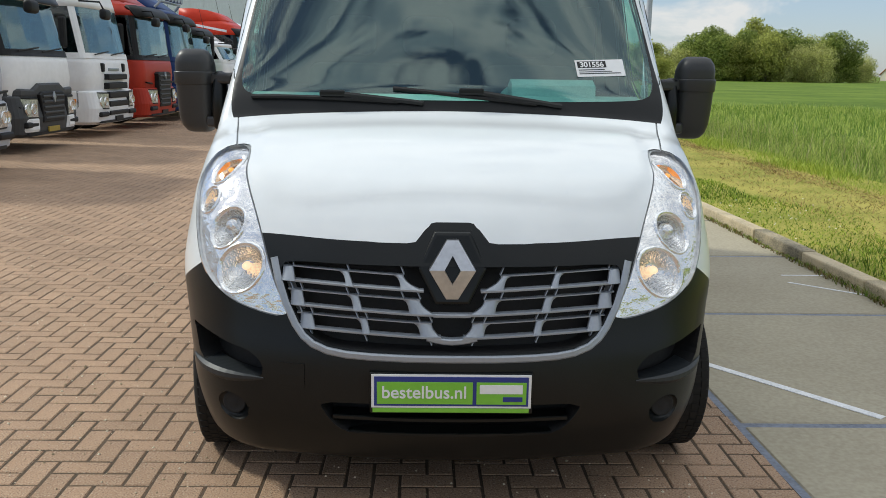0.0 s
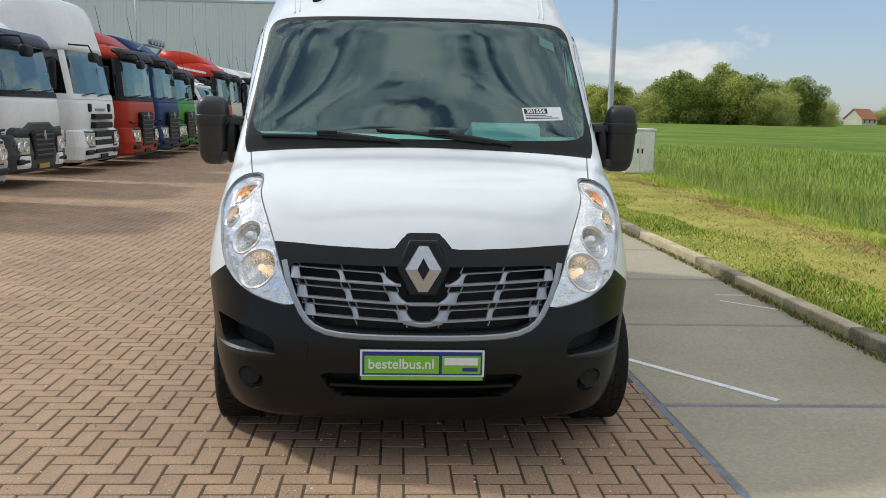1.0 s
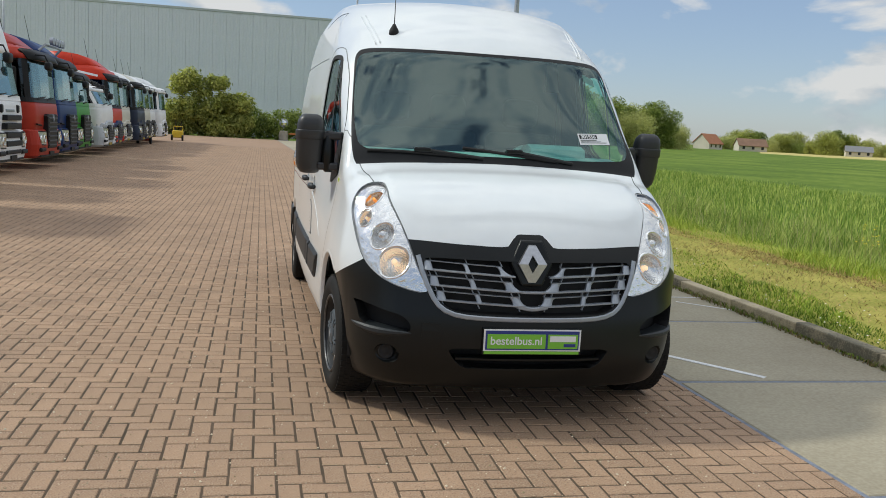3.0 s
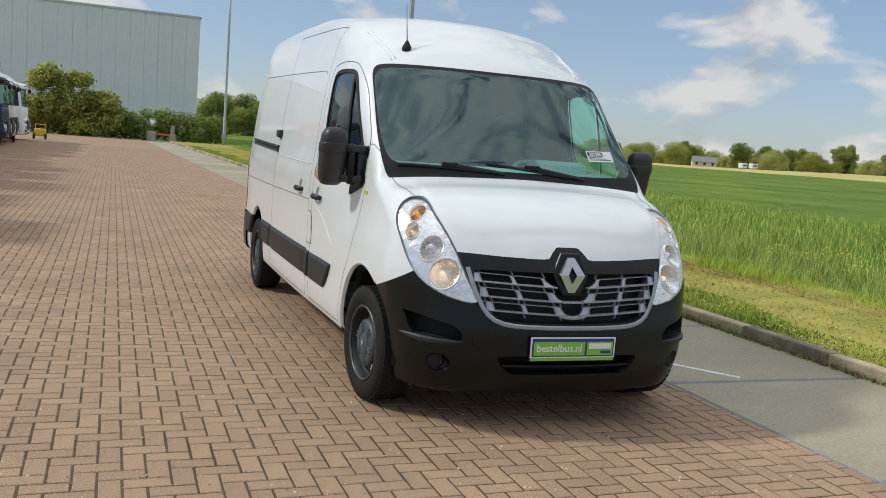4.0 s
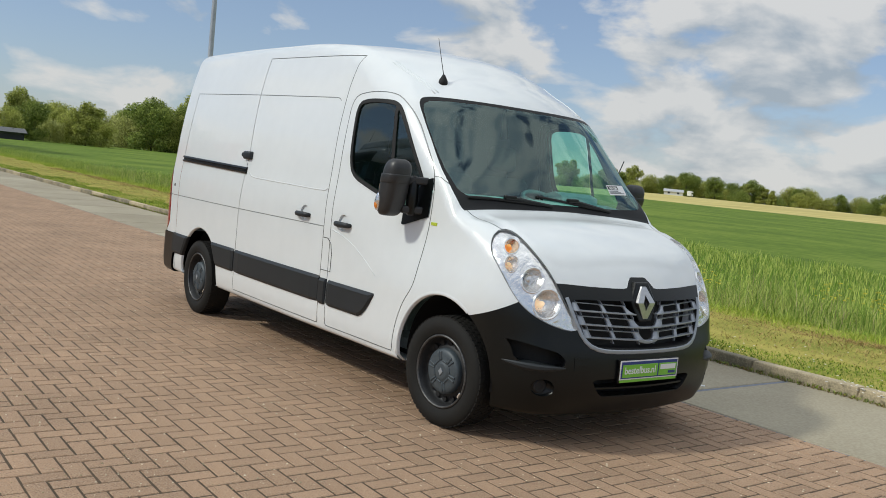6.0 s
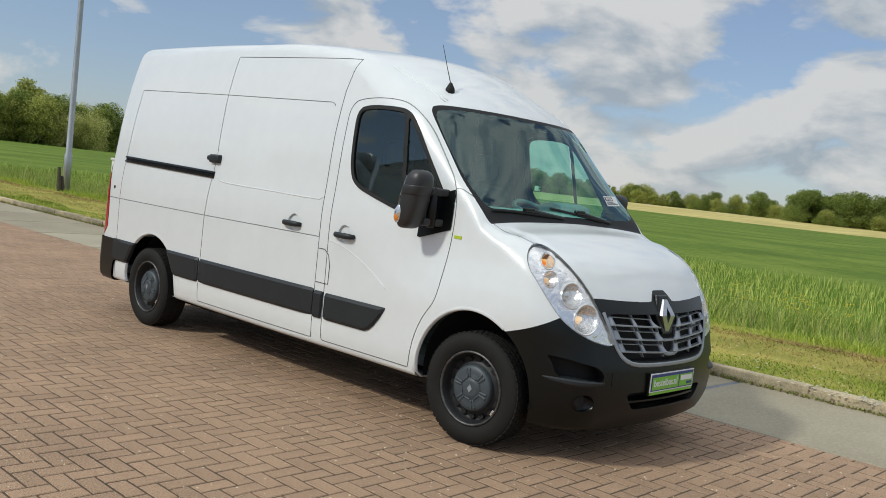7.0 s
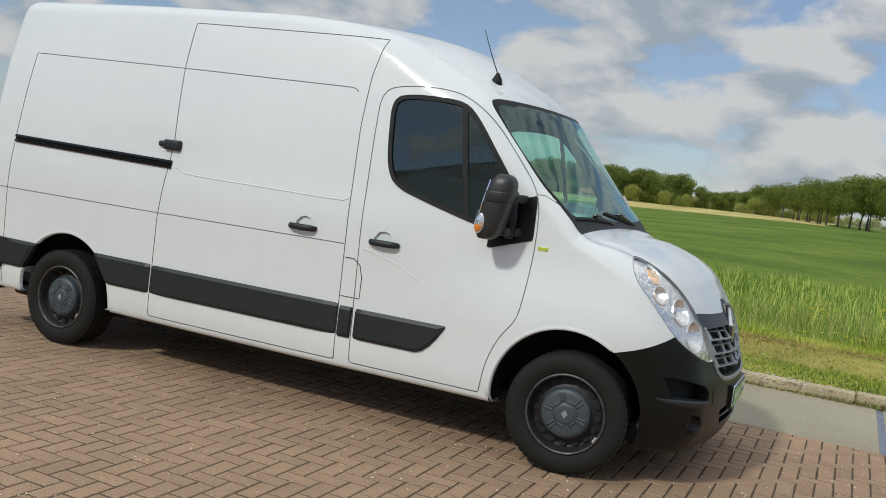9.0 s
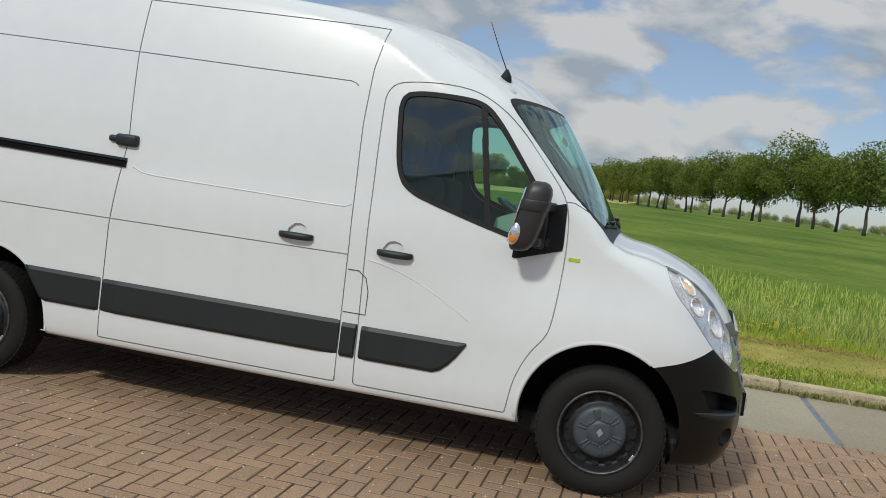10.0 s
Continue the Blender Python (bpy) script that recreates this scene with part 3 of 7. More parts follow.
DOOR = soften([(2.075, 0.345), (2.09, 0.349), (2.092, 0.37), (2.10, 0.7), (2.115, 1.2), (2.135, 1.75), (2.14, 1.98), (1.95, 2.015), (1.70, 2.012), (1.56, 1.96), (1.411, 1.856), (1.25, 1.68), (1.085, 1.485),
               (1.06, 1.3), (1.061, 1.09), (1.075, 0.84), (1.10, 0.765), (1.17, 0.68), (1.225, 0.55), (1.245, 0.43), (1.250, 0.37), (1.256, 0.345), (1.28, 0.345), (1.6, 0.345)], 2)
WINDOW = soften([(2.06, 1.93), (1.95, 1.962), (1.75, 1.960), (1.60, 1.945), (1.50, 1.86), (1.36, 1.68), (1.20, 1.47), (1.11, 1.33), (1.14, 1.235), (1.30, 1.235), (1.5, 1.285),
                 (1.75, 1.355), (1.94, 1.415), (2.01, 1.52), (2.04, 1.72)], 2)
SAIL = [(1.09, 1.47), (1.080, 1.225), (1.335, 1.145), (1.335, 1.245), (1.19, 1.44)]
cab_side = lambda p: (np.abs(p[:, 0]) > 0.70) & (p[:, 1] > 0.95) & (p[:, 1] < 2.3)
door, rest = panel(rest, DOOR, "side", cab_side)
sail, door = S.cut(door, within(SAIL, "side"))
opening, door = S.cut(door, within(WINDOW, "side"))
door_pane, seal = S.cut(opening, within(WINDOW, "side", -0.026))
dish, door = S.cut(door, lambda p: np.hypot(p[:, 1] - 1.955, (p[:, 2] - 1.092) * 1.05) - 0.062)
bar = [(1.625, 1.97), (1.59, 1.97), (1.455, 1.25), (1.49, 1.25)]
door_bar, door_pane = S.cut(door_pane, within(bar, "side"))
for sign in (-1, 1):
    def half(f):
        return f[(S.v[f][:, :, 0] * sign > 0).all(1)]
    d = part("front_door", S.mesh("front_door", half(door)), WHITE, VAN)
    part("handle_dish", S.walls("handle_dish", half(dish), (-0.015 * sign, 0, -0.004)), WHITE, d)
    part("window_seal", S.mesh("window_seal", half(seal), 0.004), RUBBER, d)
    part("window_seal", S.mesh("window_seal", half(seal), -0.02, True), RUBBER, d)
    part("window_divider", S.mesh("window_divider", half(door_bar), 0.002), RUBBER, d)
    part("window_pane", S.mesh("window_pane", half(door_pane), -0.006), DOOR_GLASS, d)
    part("mirror_base", S.mesh("mirror_base", half(sail), 0.006), BLACK_TRIM, d)

body_side = lambda p: (np.abs(p[:, 0]) > 0.60) & (p[:, 1] > 2.0) & (p[:, 2] > 0.2)
near_side = lambda p: body_side(p) & (p[:, 0] < 0)
SLIDE = [(2.19, 0.345), (2.20, 1.1), (2.23, 1.75), (2.225, 2.05), (2.185, 2.285), (3.645, 2.315), (3.64, 2.0), (3.60, 1.5), (3.645, 1.0), (3.645, 0.345)]
slide, rest = panel(rest, SLIDE, "side", near_side)


def groove(faces, points, where=None, w=0.006):
    """A thin sunk line along points of y and z, cut from the one side and then the other."""
    p = np.array(points, float)
    d = np.gradient(p, axis=0)
    n = np.stack([-d[:, 1], d[:, 0]], 1) / np.linalg.norm(d, axis=1)[:, None]
    zone, faces = S.cut(faces, within(np.concatenate([p + n * 0.09, (p - n * 0.09)[::-1]]), "side"), where)
    upright = abs(p[-1, 1] - p[0, 1]) > abs(p[-1, 0] - p[0, 0])
    u, s = (1, 0) if upright else (0, 1)
    q = p[np.argsort(p[:, u])]
    off = lambda v: v[:, 1 + s] - np.interp(v[:, 1 + u], q[:, u], q[:, s])
    low, high = S.cut(zone, lambda v: off(v) - w / 2)
    lowest, middle = S.cut(low, lambda v: off(v) + w / 2)
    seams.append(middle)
    return np.concatenate([faces, high, lowest])


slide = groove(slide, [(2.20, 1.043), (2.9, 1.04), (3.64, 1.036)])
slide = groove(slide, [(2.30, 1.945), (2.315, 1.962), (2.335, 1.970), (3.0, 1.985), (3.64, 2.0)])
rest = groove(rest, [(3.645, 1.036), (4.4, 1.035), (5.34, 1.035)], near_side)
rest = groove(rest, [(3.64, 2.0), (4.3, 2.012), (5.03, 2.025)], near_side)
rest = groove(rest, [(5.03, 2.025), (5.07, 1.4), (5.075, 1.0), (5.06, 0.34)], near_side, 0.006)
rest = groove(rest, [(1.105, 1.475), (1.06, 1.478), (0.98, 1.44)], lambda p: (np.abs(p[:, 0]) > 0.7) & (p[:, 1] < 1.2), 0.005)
dish, slide = S.cut(slide, lambda p: np.hypot(p[:, 1] - 2.50, (p[:, 2] - 1.112) * 1.05) - 0.062)
door_shell = part("sliding_door", S.mesh("sliding_door", slide), WHITE, VAN)
part("handle_dish", S.walls("handle_dish", dish, (0.015, 0, -0.004)), WHITE, door_shell)
# tail lamps and rear bumper
TAIL = soften([(5.275, 0.69), (5.5, 0.69), (5.5, 1.34), (5.315, 1.34), (5.28, 1.0)], 1)
tail, rest = S.cut(rest, within(TAIL, "side"), lambda p: (p[:, 1] > 5.1) & (np.abs(p[:, 0]) > 0.75))
for sign in (-1, 1):
    part("tail_lamp", S.mesh("tail_lamp", tail[(S.v[tail][:, :, 0] * sign > 0).all(1)], 0.004), RED_LENS, VAN)
REAR = soften([(5.13, 0.25), (5.6, 0.25), (5.6, 0.665), (4.80, 0.665), (4.86, 0.50), (5.06, 0.49), (5.09, 0.40)], 1)
rear_black, rest = S.cut(rest, within(REAR, "side"), lambda p: p[:, 1] > 4.7)
part("rear_bumper", S.mesh("rear_bumper", rear_black, 0.018), BLACK_TRIM, VAN)
part("body", S.mesh("body", rest), WHITE, VAN)
# seams and grooves get their shade painted on as flat grey
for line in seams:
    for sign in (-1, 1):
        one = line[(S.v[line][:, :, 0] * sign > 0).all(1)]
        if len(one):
            part("pressed_line", S.mesh("pressed_line", one, -0.004), GROOVE_SHADE, VAN)

# the cab's lining, wheel wells and floor
inner = np.concatenate([rest, door, hood, slide])
mid = S.v[inner].mean(1)
inner = inner[(mid[:, 1] > 0.75) & (mid[:, 1] < 2.55) & (mid[:, 2] > 0.6)]
part("cab_lining", S.mesh("cab_lining", inner, -0.035, True), LINER, VAN)
bm = bmesh.new()
box(bm, -0.97, 0.97, 2.48, 2.52, 0.35, 1.40, 0.02)
box(bm, -0.88, 0.88, 2.485, 2.525, 1.40, 1.85, 0.0)
box(bm, -0.77, 0.77, 2.48, 2.52, 1.85, 2.22, 0.0)
part("bulkhead", bm, LINER, VAN)
bm = bmesh.new()
box(bm, -0.80, 0.80, 1.3, 5.3, 0.33, 0.40)
part("floor", bm, DASH, VAN)
for ay, az, ar in ARCHES:
    for sign in (-1, 1):
        bm = bmesh.new()
        a0 = [(-10 + 200 * i / 32) * math.pi / 180 for i in range(33)]
        rows = [[bm.verts.new((sign * x, ay + r * math.cos(a), az + r * math.sin(a))) for a in a0] for x, r in ((0.90, ar + 0.006), (0.86, ar + 0.01), (0.55, ar + 0.01), (0.55, 0.02))]
        for p, q in zip(rows, rows[1:]):
            for i in range(32):
                bm.faces.new((p[i], p[i + 1], q[i + 1], q[i]))
        part("wheel_well", bm, RUBBER, VAN, smooth=True)
        # the folded lip of the arch, laid on the flank
        v, f = [], []
        for i in range(41):
            a = (-22 + 224 * i / 40) * math.pi / 180
            for r, o in ((ar + 0.016, 0.0008), (ar + 0.005, 0.003), (ar - 0.005, 0.003), (ar - 0.009, -0.02)):
                y, z = ay + r * math.cos(a), az + r * math.sin(a)
                zz = max(z, 0.32 if ay > 2 else 0.25)
                yy = np.array([y])
                x = float(flank(yy)[0] - inset(np.array([zz]))[0])
                for _ in range(12):
                    x -= float(van_form(np.array([x]), yy, np.array([zz]))[0])
                v.append((sign * (x + o), y, zz))
            if i:
                b = 4 * i
                f += [(b - 4 + k, b - 3 + k, b + 1 + k, b + k) for k in range(3)]
        keep = [q for q in f if not (ay < 2 and sum(v[i][1] for i in q) / 4 < 0.56)]
        part("arch_lip", mesh_from("arch_lip", v, keep, True), WHITE, VAN)
bm = bmesh.new()
box(bm, -0.80, 0.80, 0.35, 5.2, 0.22, 0.34, 0.03)
part("underbody", bm, RUBBER, VAN)


def side_x(y, z, sign=-1):
    """Where the flank lies at this place."""
    x = 1.06
    for _ in range(20):
        x -= float(van_form(np.array([x]), np.array([y]), np.array([z]))[0]) * 0.9
    return sign * x


def nose_y(x, z):
    y = -0.1
    for _ in range(30):
        y += float(van_form(np.array([x]), np.array([y]), np.array([z]))[0]) * 0.9
    return y


def top_z(x, y):
    z = 2.6
    for _ in range(60):
        z -= float(van_form(np.array([x]), np.array([y]), np.array([z]))[0]) * 0.6
    return z


# rubbing strips along the flanks
def arch_edge(z, way):
    ay, az, ar = ARCHES[1]
    return ay + way * (math.sqrt(max(0.0, (ar - 0.010) ** 2 - (z - az) ** 2)))


def strip(name, y0, y1, z0, z1, parent, tip=False, sign=-1):
    """y0 or y1 None: that end follows the rear wheel's arch."""
    bm = bmesh.new()
    n = 14
    rings = []
    for i in range(n + 1):
        run = lambda z: (lambda a, b: a + (b - a) * i / n)(arch_edge(z, 1) if y0 is None else y0, arch_edge(z, -1) if y1 is None else y1)
        lo, hi = z0, z1
        y = run((lo + hi) / 2)
        if tip:
            k = min(1.0, (y - y0) / 0.16)
            lo = z0 + (z1 - z0) * 0.92 * (1 - k) ** 1.6
        x = abs(side_x(y, (lo + hi) / 2))
        out = 0.020 * (1 - 0.5 * (i in (0, n)))
        m = min(0.02, (hi - lo) / 3)
        rings.append([Vector((sign * (x + o), run(z), z)) for o, z in ((-0.02, lo), (out - 0.012, lo), (out, lo + m), (out, hi - m), (out - 0.012, hi), (-0.02, hi))])
    hull(bm, rings)
    bmesh.ops.recalc_face_normals(bm, faces=bm.faces)
    return part(name, bm, GREY_STRIP, parent)


for sign in (-1, 1):
    strip("rubbing_strip", 1.50, 2.075, 0.495, 0.675, VAN, True, sign)
    strip("rubbing_strip", 2.10, 2.185, 0.495, 0.678, VAN, False, sign)
    strip("rubbing_strip", 2.20, 3.637, 0.50, 0.688, VAN, False, sign)
    strip("rubbing_strip", 3.655, None, 0.50, 0.692, VAN, False, sign)
    strip("rubbing_strip", None, 5.12, 0.48, 0.672, VAN, False, sign)


# door furniture
def handle(y, z, parent):
    x = side_x(y, z)
    bm = bmesh.new()
    rings = []
    for i in range(11):
        t = i / 10
        w = 0.020 * (0.72 + 0.28 * math.sin(math.pi * t) ** 0.4)
        out = 0.006 + 0.026 * math.sin(math.pi * t) ** 0.35
        rings.append(ring(12, w, (x - out, y - 0.098 + 0.196 * t, z - 0.004), "y", 0.75))
    hull(bm, rings)
    h = part("door_handle", bm, GREY_STRIP, parent, "black plastic door handle", True)


front_door_near = [o for o in VAN.children if o.name.startswith("front_door")][0]
handle(1.945, 1.085, front_door_near)
handle(2.505, 1.105, door_shell)
# runner rail of the sliding door and its roller arm
bm = bmesh.new()
rings = []
for i in range(13):
    y = 3.585 + (5.06 - 3.585) * i / 12
    z = 1.362 + 0.035 * i / 12
    x = side_x(y, z)
    rings.append([Vector((x + dx, y, z + dz)) for dx, dz in ((0.02, -0.027), (-0.014, -0.027), (-0.02, -0.016), (-0.006, -0.008), (-0.006, 0.006), (-0.016, 0.012), (-0.012, 0.026), (0.02, 0.026))])
hull(bm, rings)
bmesh.ops.recalc_face_normals(bm, faces=bm.faces)
part("door_rail", bm, BLACK_TRIM, VAN)
bm = bmesh.new()
x = side_x(3.6, 1.49)
box(bm, x - 0.035, x + 0.02, 3.53, 3.665, 1.455, 1.522, 0.016, segments=3)
box(bm, x - 0.025, x + 0.02, 3.645, 3.715, 1.472, 1.510, 0.014, segments=3)
part("roller_cover", bm, GREY_STRIP, door_shell, smooth=True)
bm = bmesh.new()
tube(bm, [(side_x(y, z) + 0.0015, y, z) for y, z in ((3.54, 1.345), (3.48, 1.320), (3.39, 1.312), (3.15, 1.307), (2.8, 1.303), (2.45, 1.296), (2.26, 1.296), (2.225, 1.312))], 0.005, 6)
part("crease", bm, WHITE, door_shell, smooth=True)
# filler flap, side badge, rear side marker
bm = bmesh.new()
tube(bm, [(side_x(y, z) - 0.001, y, z) for y, z in ((2.19, 0.965), (2.13, 0.965), (2.085, 0.93), (2.065, 0.86), (2.065, 0.735), (2.19, 0.735))], 0.0028, 5)
part("filler_flap", bm, GAP, VAN)
bm = bmesh.new()
tube(bm, [(side_x(y, z) - 0.0005, y, z) for y, z in [(2.085 - 0.575 * t, 1.030 - 0.05 * t - 0.19 * t ** 1.8) for t in [i / 14 for i in range(15)]]], 0.0030, 6, 0.5)
part("crease", bm, WHITE, front_door_near, smooth=True)
bm = bmesh.new()
x = side_x(1.02, 1.185)
box(bm, x - 0.004, x + 0.004, 0.985, 1.045, 1.178, 1.198, 0.002)
part("side_badge", bm, LIME, VAN)
bm = bmesh.new()
lathe(bm, [(side_x(5.2, 1.13) - 0.004, 0.006), (side_x(5.2, 1.13) - 0.002, 0.016), (side_x(5.2, 1.13) + 0.01, 0.018)], 16, "x", (0, 5.2, 1.13))
part("marker", bm, RUBBER, VAN)


# wheels
def wheel(y, x_out, sign, steer=0.0):
    w = new("wheel")
    w.parent = VAN
    w.matrix_basis = pose(sign * (x_out - 0.11), y, 0.332, 0, 0, steer)
    s = sign
    bm = bmesh.new()
    lathe(bm, [(s * -0.11, 0.225), (s * -0.115, 0.275), (s * -0.105, 0.314), (s * -0.085, 0.330), (s * 0.085, 0.330), (s * 0.103, 0.316), (s * 0.114, 0.280), (s * 0.112, 0.25), (s * 0.10, 0.228), (s * 0.095, 0.218), (s * 0.04, 0.215), (s * -0.11, 0.215)], 56, close=False)
    bmesh.ops.recalc_face_normals(bm, faces=bm.faces)
    t = part("tyre", bm, TYRE, w, smooth=True)
    bm = bmesh.new()
    for i in range(56):
        for k, x in enumerate((-0.078, -0.045, -0.015, 0.018, 0.05, 0.08)):
            a = 2 * math.pi * (i + 0.5 * (k % 2)) / 56
            m = Matrix.Rotation(a, 4, "X") @ Matrix.Translation((s * x, 0, 0.330))
            box(bm, -0.0125, 0.0125, -0.0135, 0.0135, -0.006, 0.0025, m=m)
    part("tread", bm, TYRE, t)
    bm = bmesh.new()
    lathe(bm, [(s * 0.085, 0.218), (s * 0.098, 0.222), (s * 0.10, 0.214), (s * 0.085, 0.205), (s * 0.06, 0.198), (s * 0.035, 0.19), (s * 0.03, 0.175), (s * 0.05, 0.15), (s * 0.055, 0.12), (s * 0.02, 0.05), (s * 0.0, 0.0)], 40, close=False)
    bmesh.ops.recalc_face_normals(bm, faces=bm.faces)
    r = part("rim", bm, STEEL, w, "worn black steel rim", True)
    for i in range(16):
        a = 2 * math.pi * i / 16
        bm = bmesh.new()
        lathe(bm, [(s * 0.0, 0.016), (s * 0.006, 0.019)], 12, "x", (s * 0.0415, 0.168 * math.cos(a), 0.168 * math.sin(a)))
        part("vent_hole", bm, RUBBER, r)
    bm = bmesh.new()
    lathe(bm, [(s * 0.05, 0.138), (s * 0.078, 0.136), (s * 0.088, 0.125), (s * 0.094, 0.10), (s * 0.090, 0.06), (s * 0.098, 0.052), (s * 0.10, 0.04), (s * 0.099, 0.0)], 40, close=False)
    bmesh.ops.recalc_face_normals(bm, faces=bm.faces)
    bm2 = bmesh.new()
    lathe(bm2, [(s * 0.096, 0.206), (s * 0.103, 0.208), (s * 0.105, 0.214), (s * 0.101, 0.220), (s * 0.092, 0.221)], 48, close=False)
    bmesh.ops.recalc_face_normals(bm2, faces=bm2.faces)
    part("rim_edge", bm2, RIM_EDGE, r, "scuffed bare metal rim edge", True)
    cap = part("hubcap", bm, HUB, w, "blue-grey plastic hubcap", True)
    for i in range(6):
        a = 2 * math.pi * i / 6 + 0.25
        for d in (-0.19, 0.19):
            bm = bmesh.new()
            box(bm, -0.007, 0.007, -0.007, 0.007, 0.066, 0.120, 0.006, m=Matrix.Translation((s * 0.091, 0, 0)) @ Matrix.Rotation(a + d, 4, "X") @ Matrix.Rotation(1.2 * d, 4, "X"))
            part("cap_rib", bm, HUB, cap)
        bm = bmesh.new()
        box(bm, -0.006, 0.006, -0.020, 0.020, 0.058, 0.070, 0.005, m=Matrix.Translation((s * 0.091, 0, 0)) @ Matrix.Rotation(a, 4, "X"))
        part("cap_rib", bm, HUB, cap)
    bm = bmesh.new()
    plate(bm, [(0.0, 0.024), (0.018, 0.0), (0.0, -0.024), (-0.018, 0.0)], -0.004, 0.0, 0.001)
    bmesh.ops.transform(bm, matrix=Matrix.Translation((s * 0.100, 0, 0)) @ Matrix.Rotation(radians(90 * s), 4, "Z"), verts=bm.verts)
    part("cap_emblem", bm, SILVER, cap)
    bm = bmesh.new()
    box(bm, -0.004, 0.003, -0.018, 0.018, 0.196, 0.208, 0.002, m=Matrix.Translation((s * 0.10, 0, 0)) @ Matrix.Rotation(2.1, 4, "X"))
    part("balance_weight", bm, LAMP_GREY, r)
    return w


for y, xo, st in ((0.766, 0.968, -5.0), (4.455, 1.035, 0.0)):
    for sign in (-1, 1):
        wheel(y, xo, sign, -st if y < 2 else 0.0)
for y in (0.766, 4.45):
    bm = bmesh.new()
    tube(bm, [(-0.8, y, 0.332), (0.8, y, 0.332)], 0.05, 10)
    part("axle", bm, RUBBER, VAN)


# mirrors
def mirror(sign):
    m = new("door_mirror")
    m.parent = VAN

    def shell(rows, name, grow=0.0, turn=(0, 28)):
        """Rounded sections stacked up, leaning forward with the pillar."""
        bm = bmesh.new()
        rings = []
        for z, w, d in rows:
            pts = []
            for i in range(28):
                a = 2 * math.pi * i / 28
                c, q = math.cos(a), math.sin(a)
                cx = 1.085 + (0.084 * w + grow) * math.copysign(abs(c) ** 0.6, c)
                cy = 1.262 + ((0.050 if q > 0 else 0.090) * d + grow) * math.copysign(abs(q) ** 0.68, q)
                pts.append(Vector((sign * cx, cy - 0.20 * (z - 1.40), z)))
            rings.append(pts)
        hull(bm, rings)
        bmesh.ops.recalc_face_normals(bm, faces=bm.faces)
        return part(name, bm, MIRROR_GREY, m, smooth=True)
    shell([(1.205, 0.45, 0.40), (1.212, 0.66, 0.62), (1.235, 0.86, 0.84), (1.27, 0.96, 0.96), (1.34, 1.0, 1.0), (1.44, 1.0, 1.0), (1.50, 0.97, 0.96), (1.53, 0.88, 0.85), (1.552, 0.70, 0.64), (1.562, 0.45, 0.4)], "housing")
    shell([(1.412, 0.98, 0.98), (1.416, 1.0, 1.0), (1.462, 1.0, 1.0), (1.467, 0.98, 0.98)], "collar", 0.005)
    bm = bmesh.new()
    rings = []
    for z in (1.245, 1.40, 1.525):
        y = 1.306 - 0.20 * (z - 1.40)
        w = 0.076 if z == 1.40 else 0.06
        rings.append([Vector((sign * (1.085 + k * w), y + e, z)) for k, e in ((-0.94, 0), (0.94, 0), (0.94, 0.006), (-0.94, 0.006))])
    hull(bm, rings)
    bmesh.ops.recalc_face_normals(bm, faces=bm.faces)
    part("mirror_glass", bm, CHROME, m)
    for z in (1.255, 1.44):
        bm = bmesh.new()
        hull(bm, [[Vector((sign * x, y + dy, z + dz)) for dy, dz in ((-0.035, -0.024), (0.035, -0.024), (0.035, 0.024), (-0.035, 0.024))] for x, y in ((0.89, 1.17), (0.96, 1.20), (1.04, 1.235))])
        bmesh.ops.recalc_face_normals(bm, faces=bm.faces)
        bmesh.ops.bevel(bm, geom=list(bm.edges), offset=0.012, segments=2, affect="EDGES", profile=0.5)
        part("arm", bm, MIRROR_GREY, m)
    bm = bmesh.new()
    lathe(bm, [(1.22, 0.02), (1.235, 0.035), (1.34, 0.038), (1.46, 0.03), (1.47, 0.01)], 14, "z", (sign * 0.975, 1.205, 0))
    part("pivot", bm, BLACK_TRIM, m, smooth=True)
    # repeater lamp at the lower outer edge: clear above, amber below
    for mat, dz, size, name in ((LAMP_GREY, 0.0, (0.020, 0.030, 0.058), "indicator_cover"), (AMBER, -0.018, (0.0205, 0.026, 0.034), "indicator")):
        bm = bmesh.new()
        bmesh.ops.create_uvsphere(bm, u_segments=18, v_segments=12, radius=1.0)
        bmesh.ops.transform(bm, matrix=pose(sign * 1.158, 1.285 - 0.2 * (dz - 0.11), 1.29 + dz, 11, 0, 0) @ Matrix.Diagonal((*size, 1)), verts=bm.verts)
        part(name, bm, mat, m, smooth=True)


mirror(-1)
mirror(1)


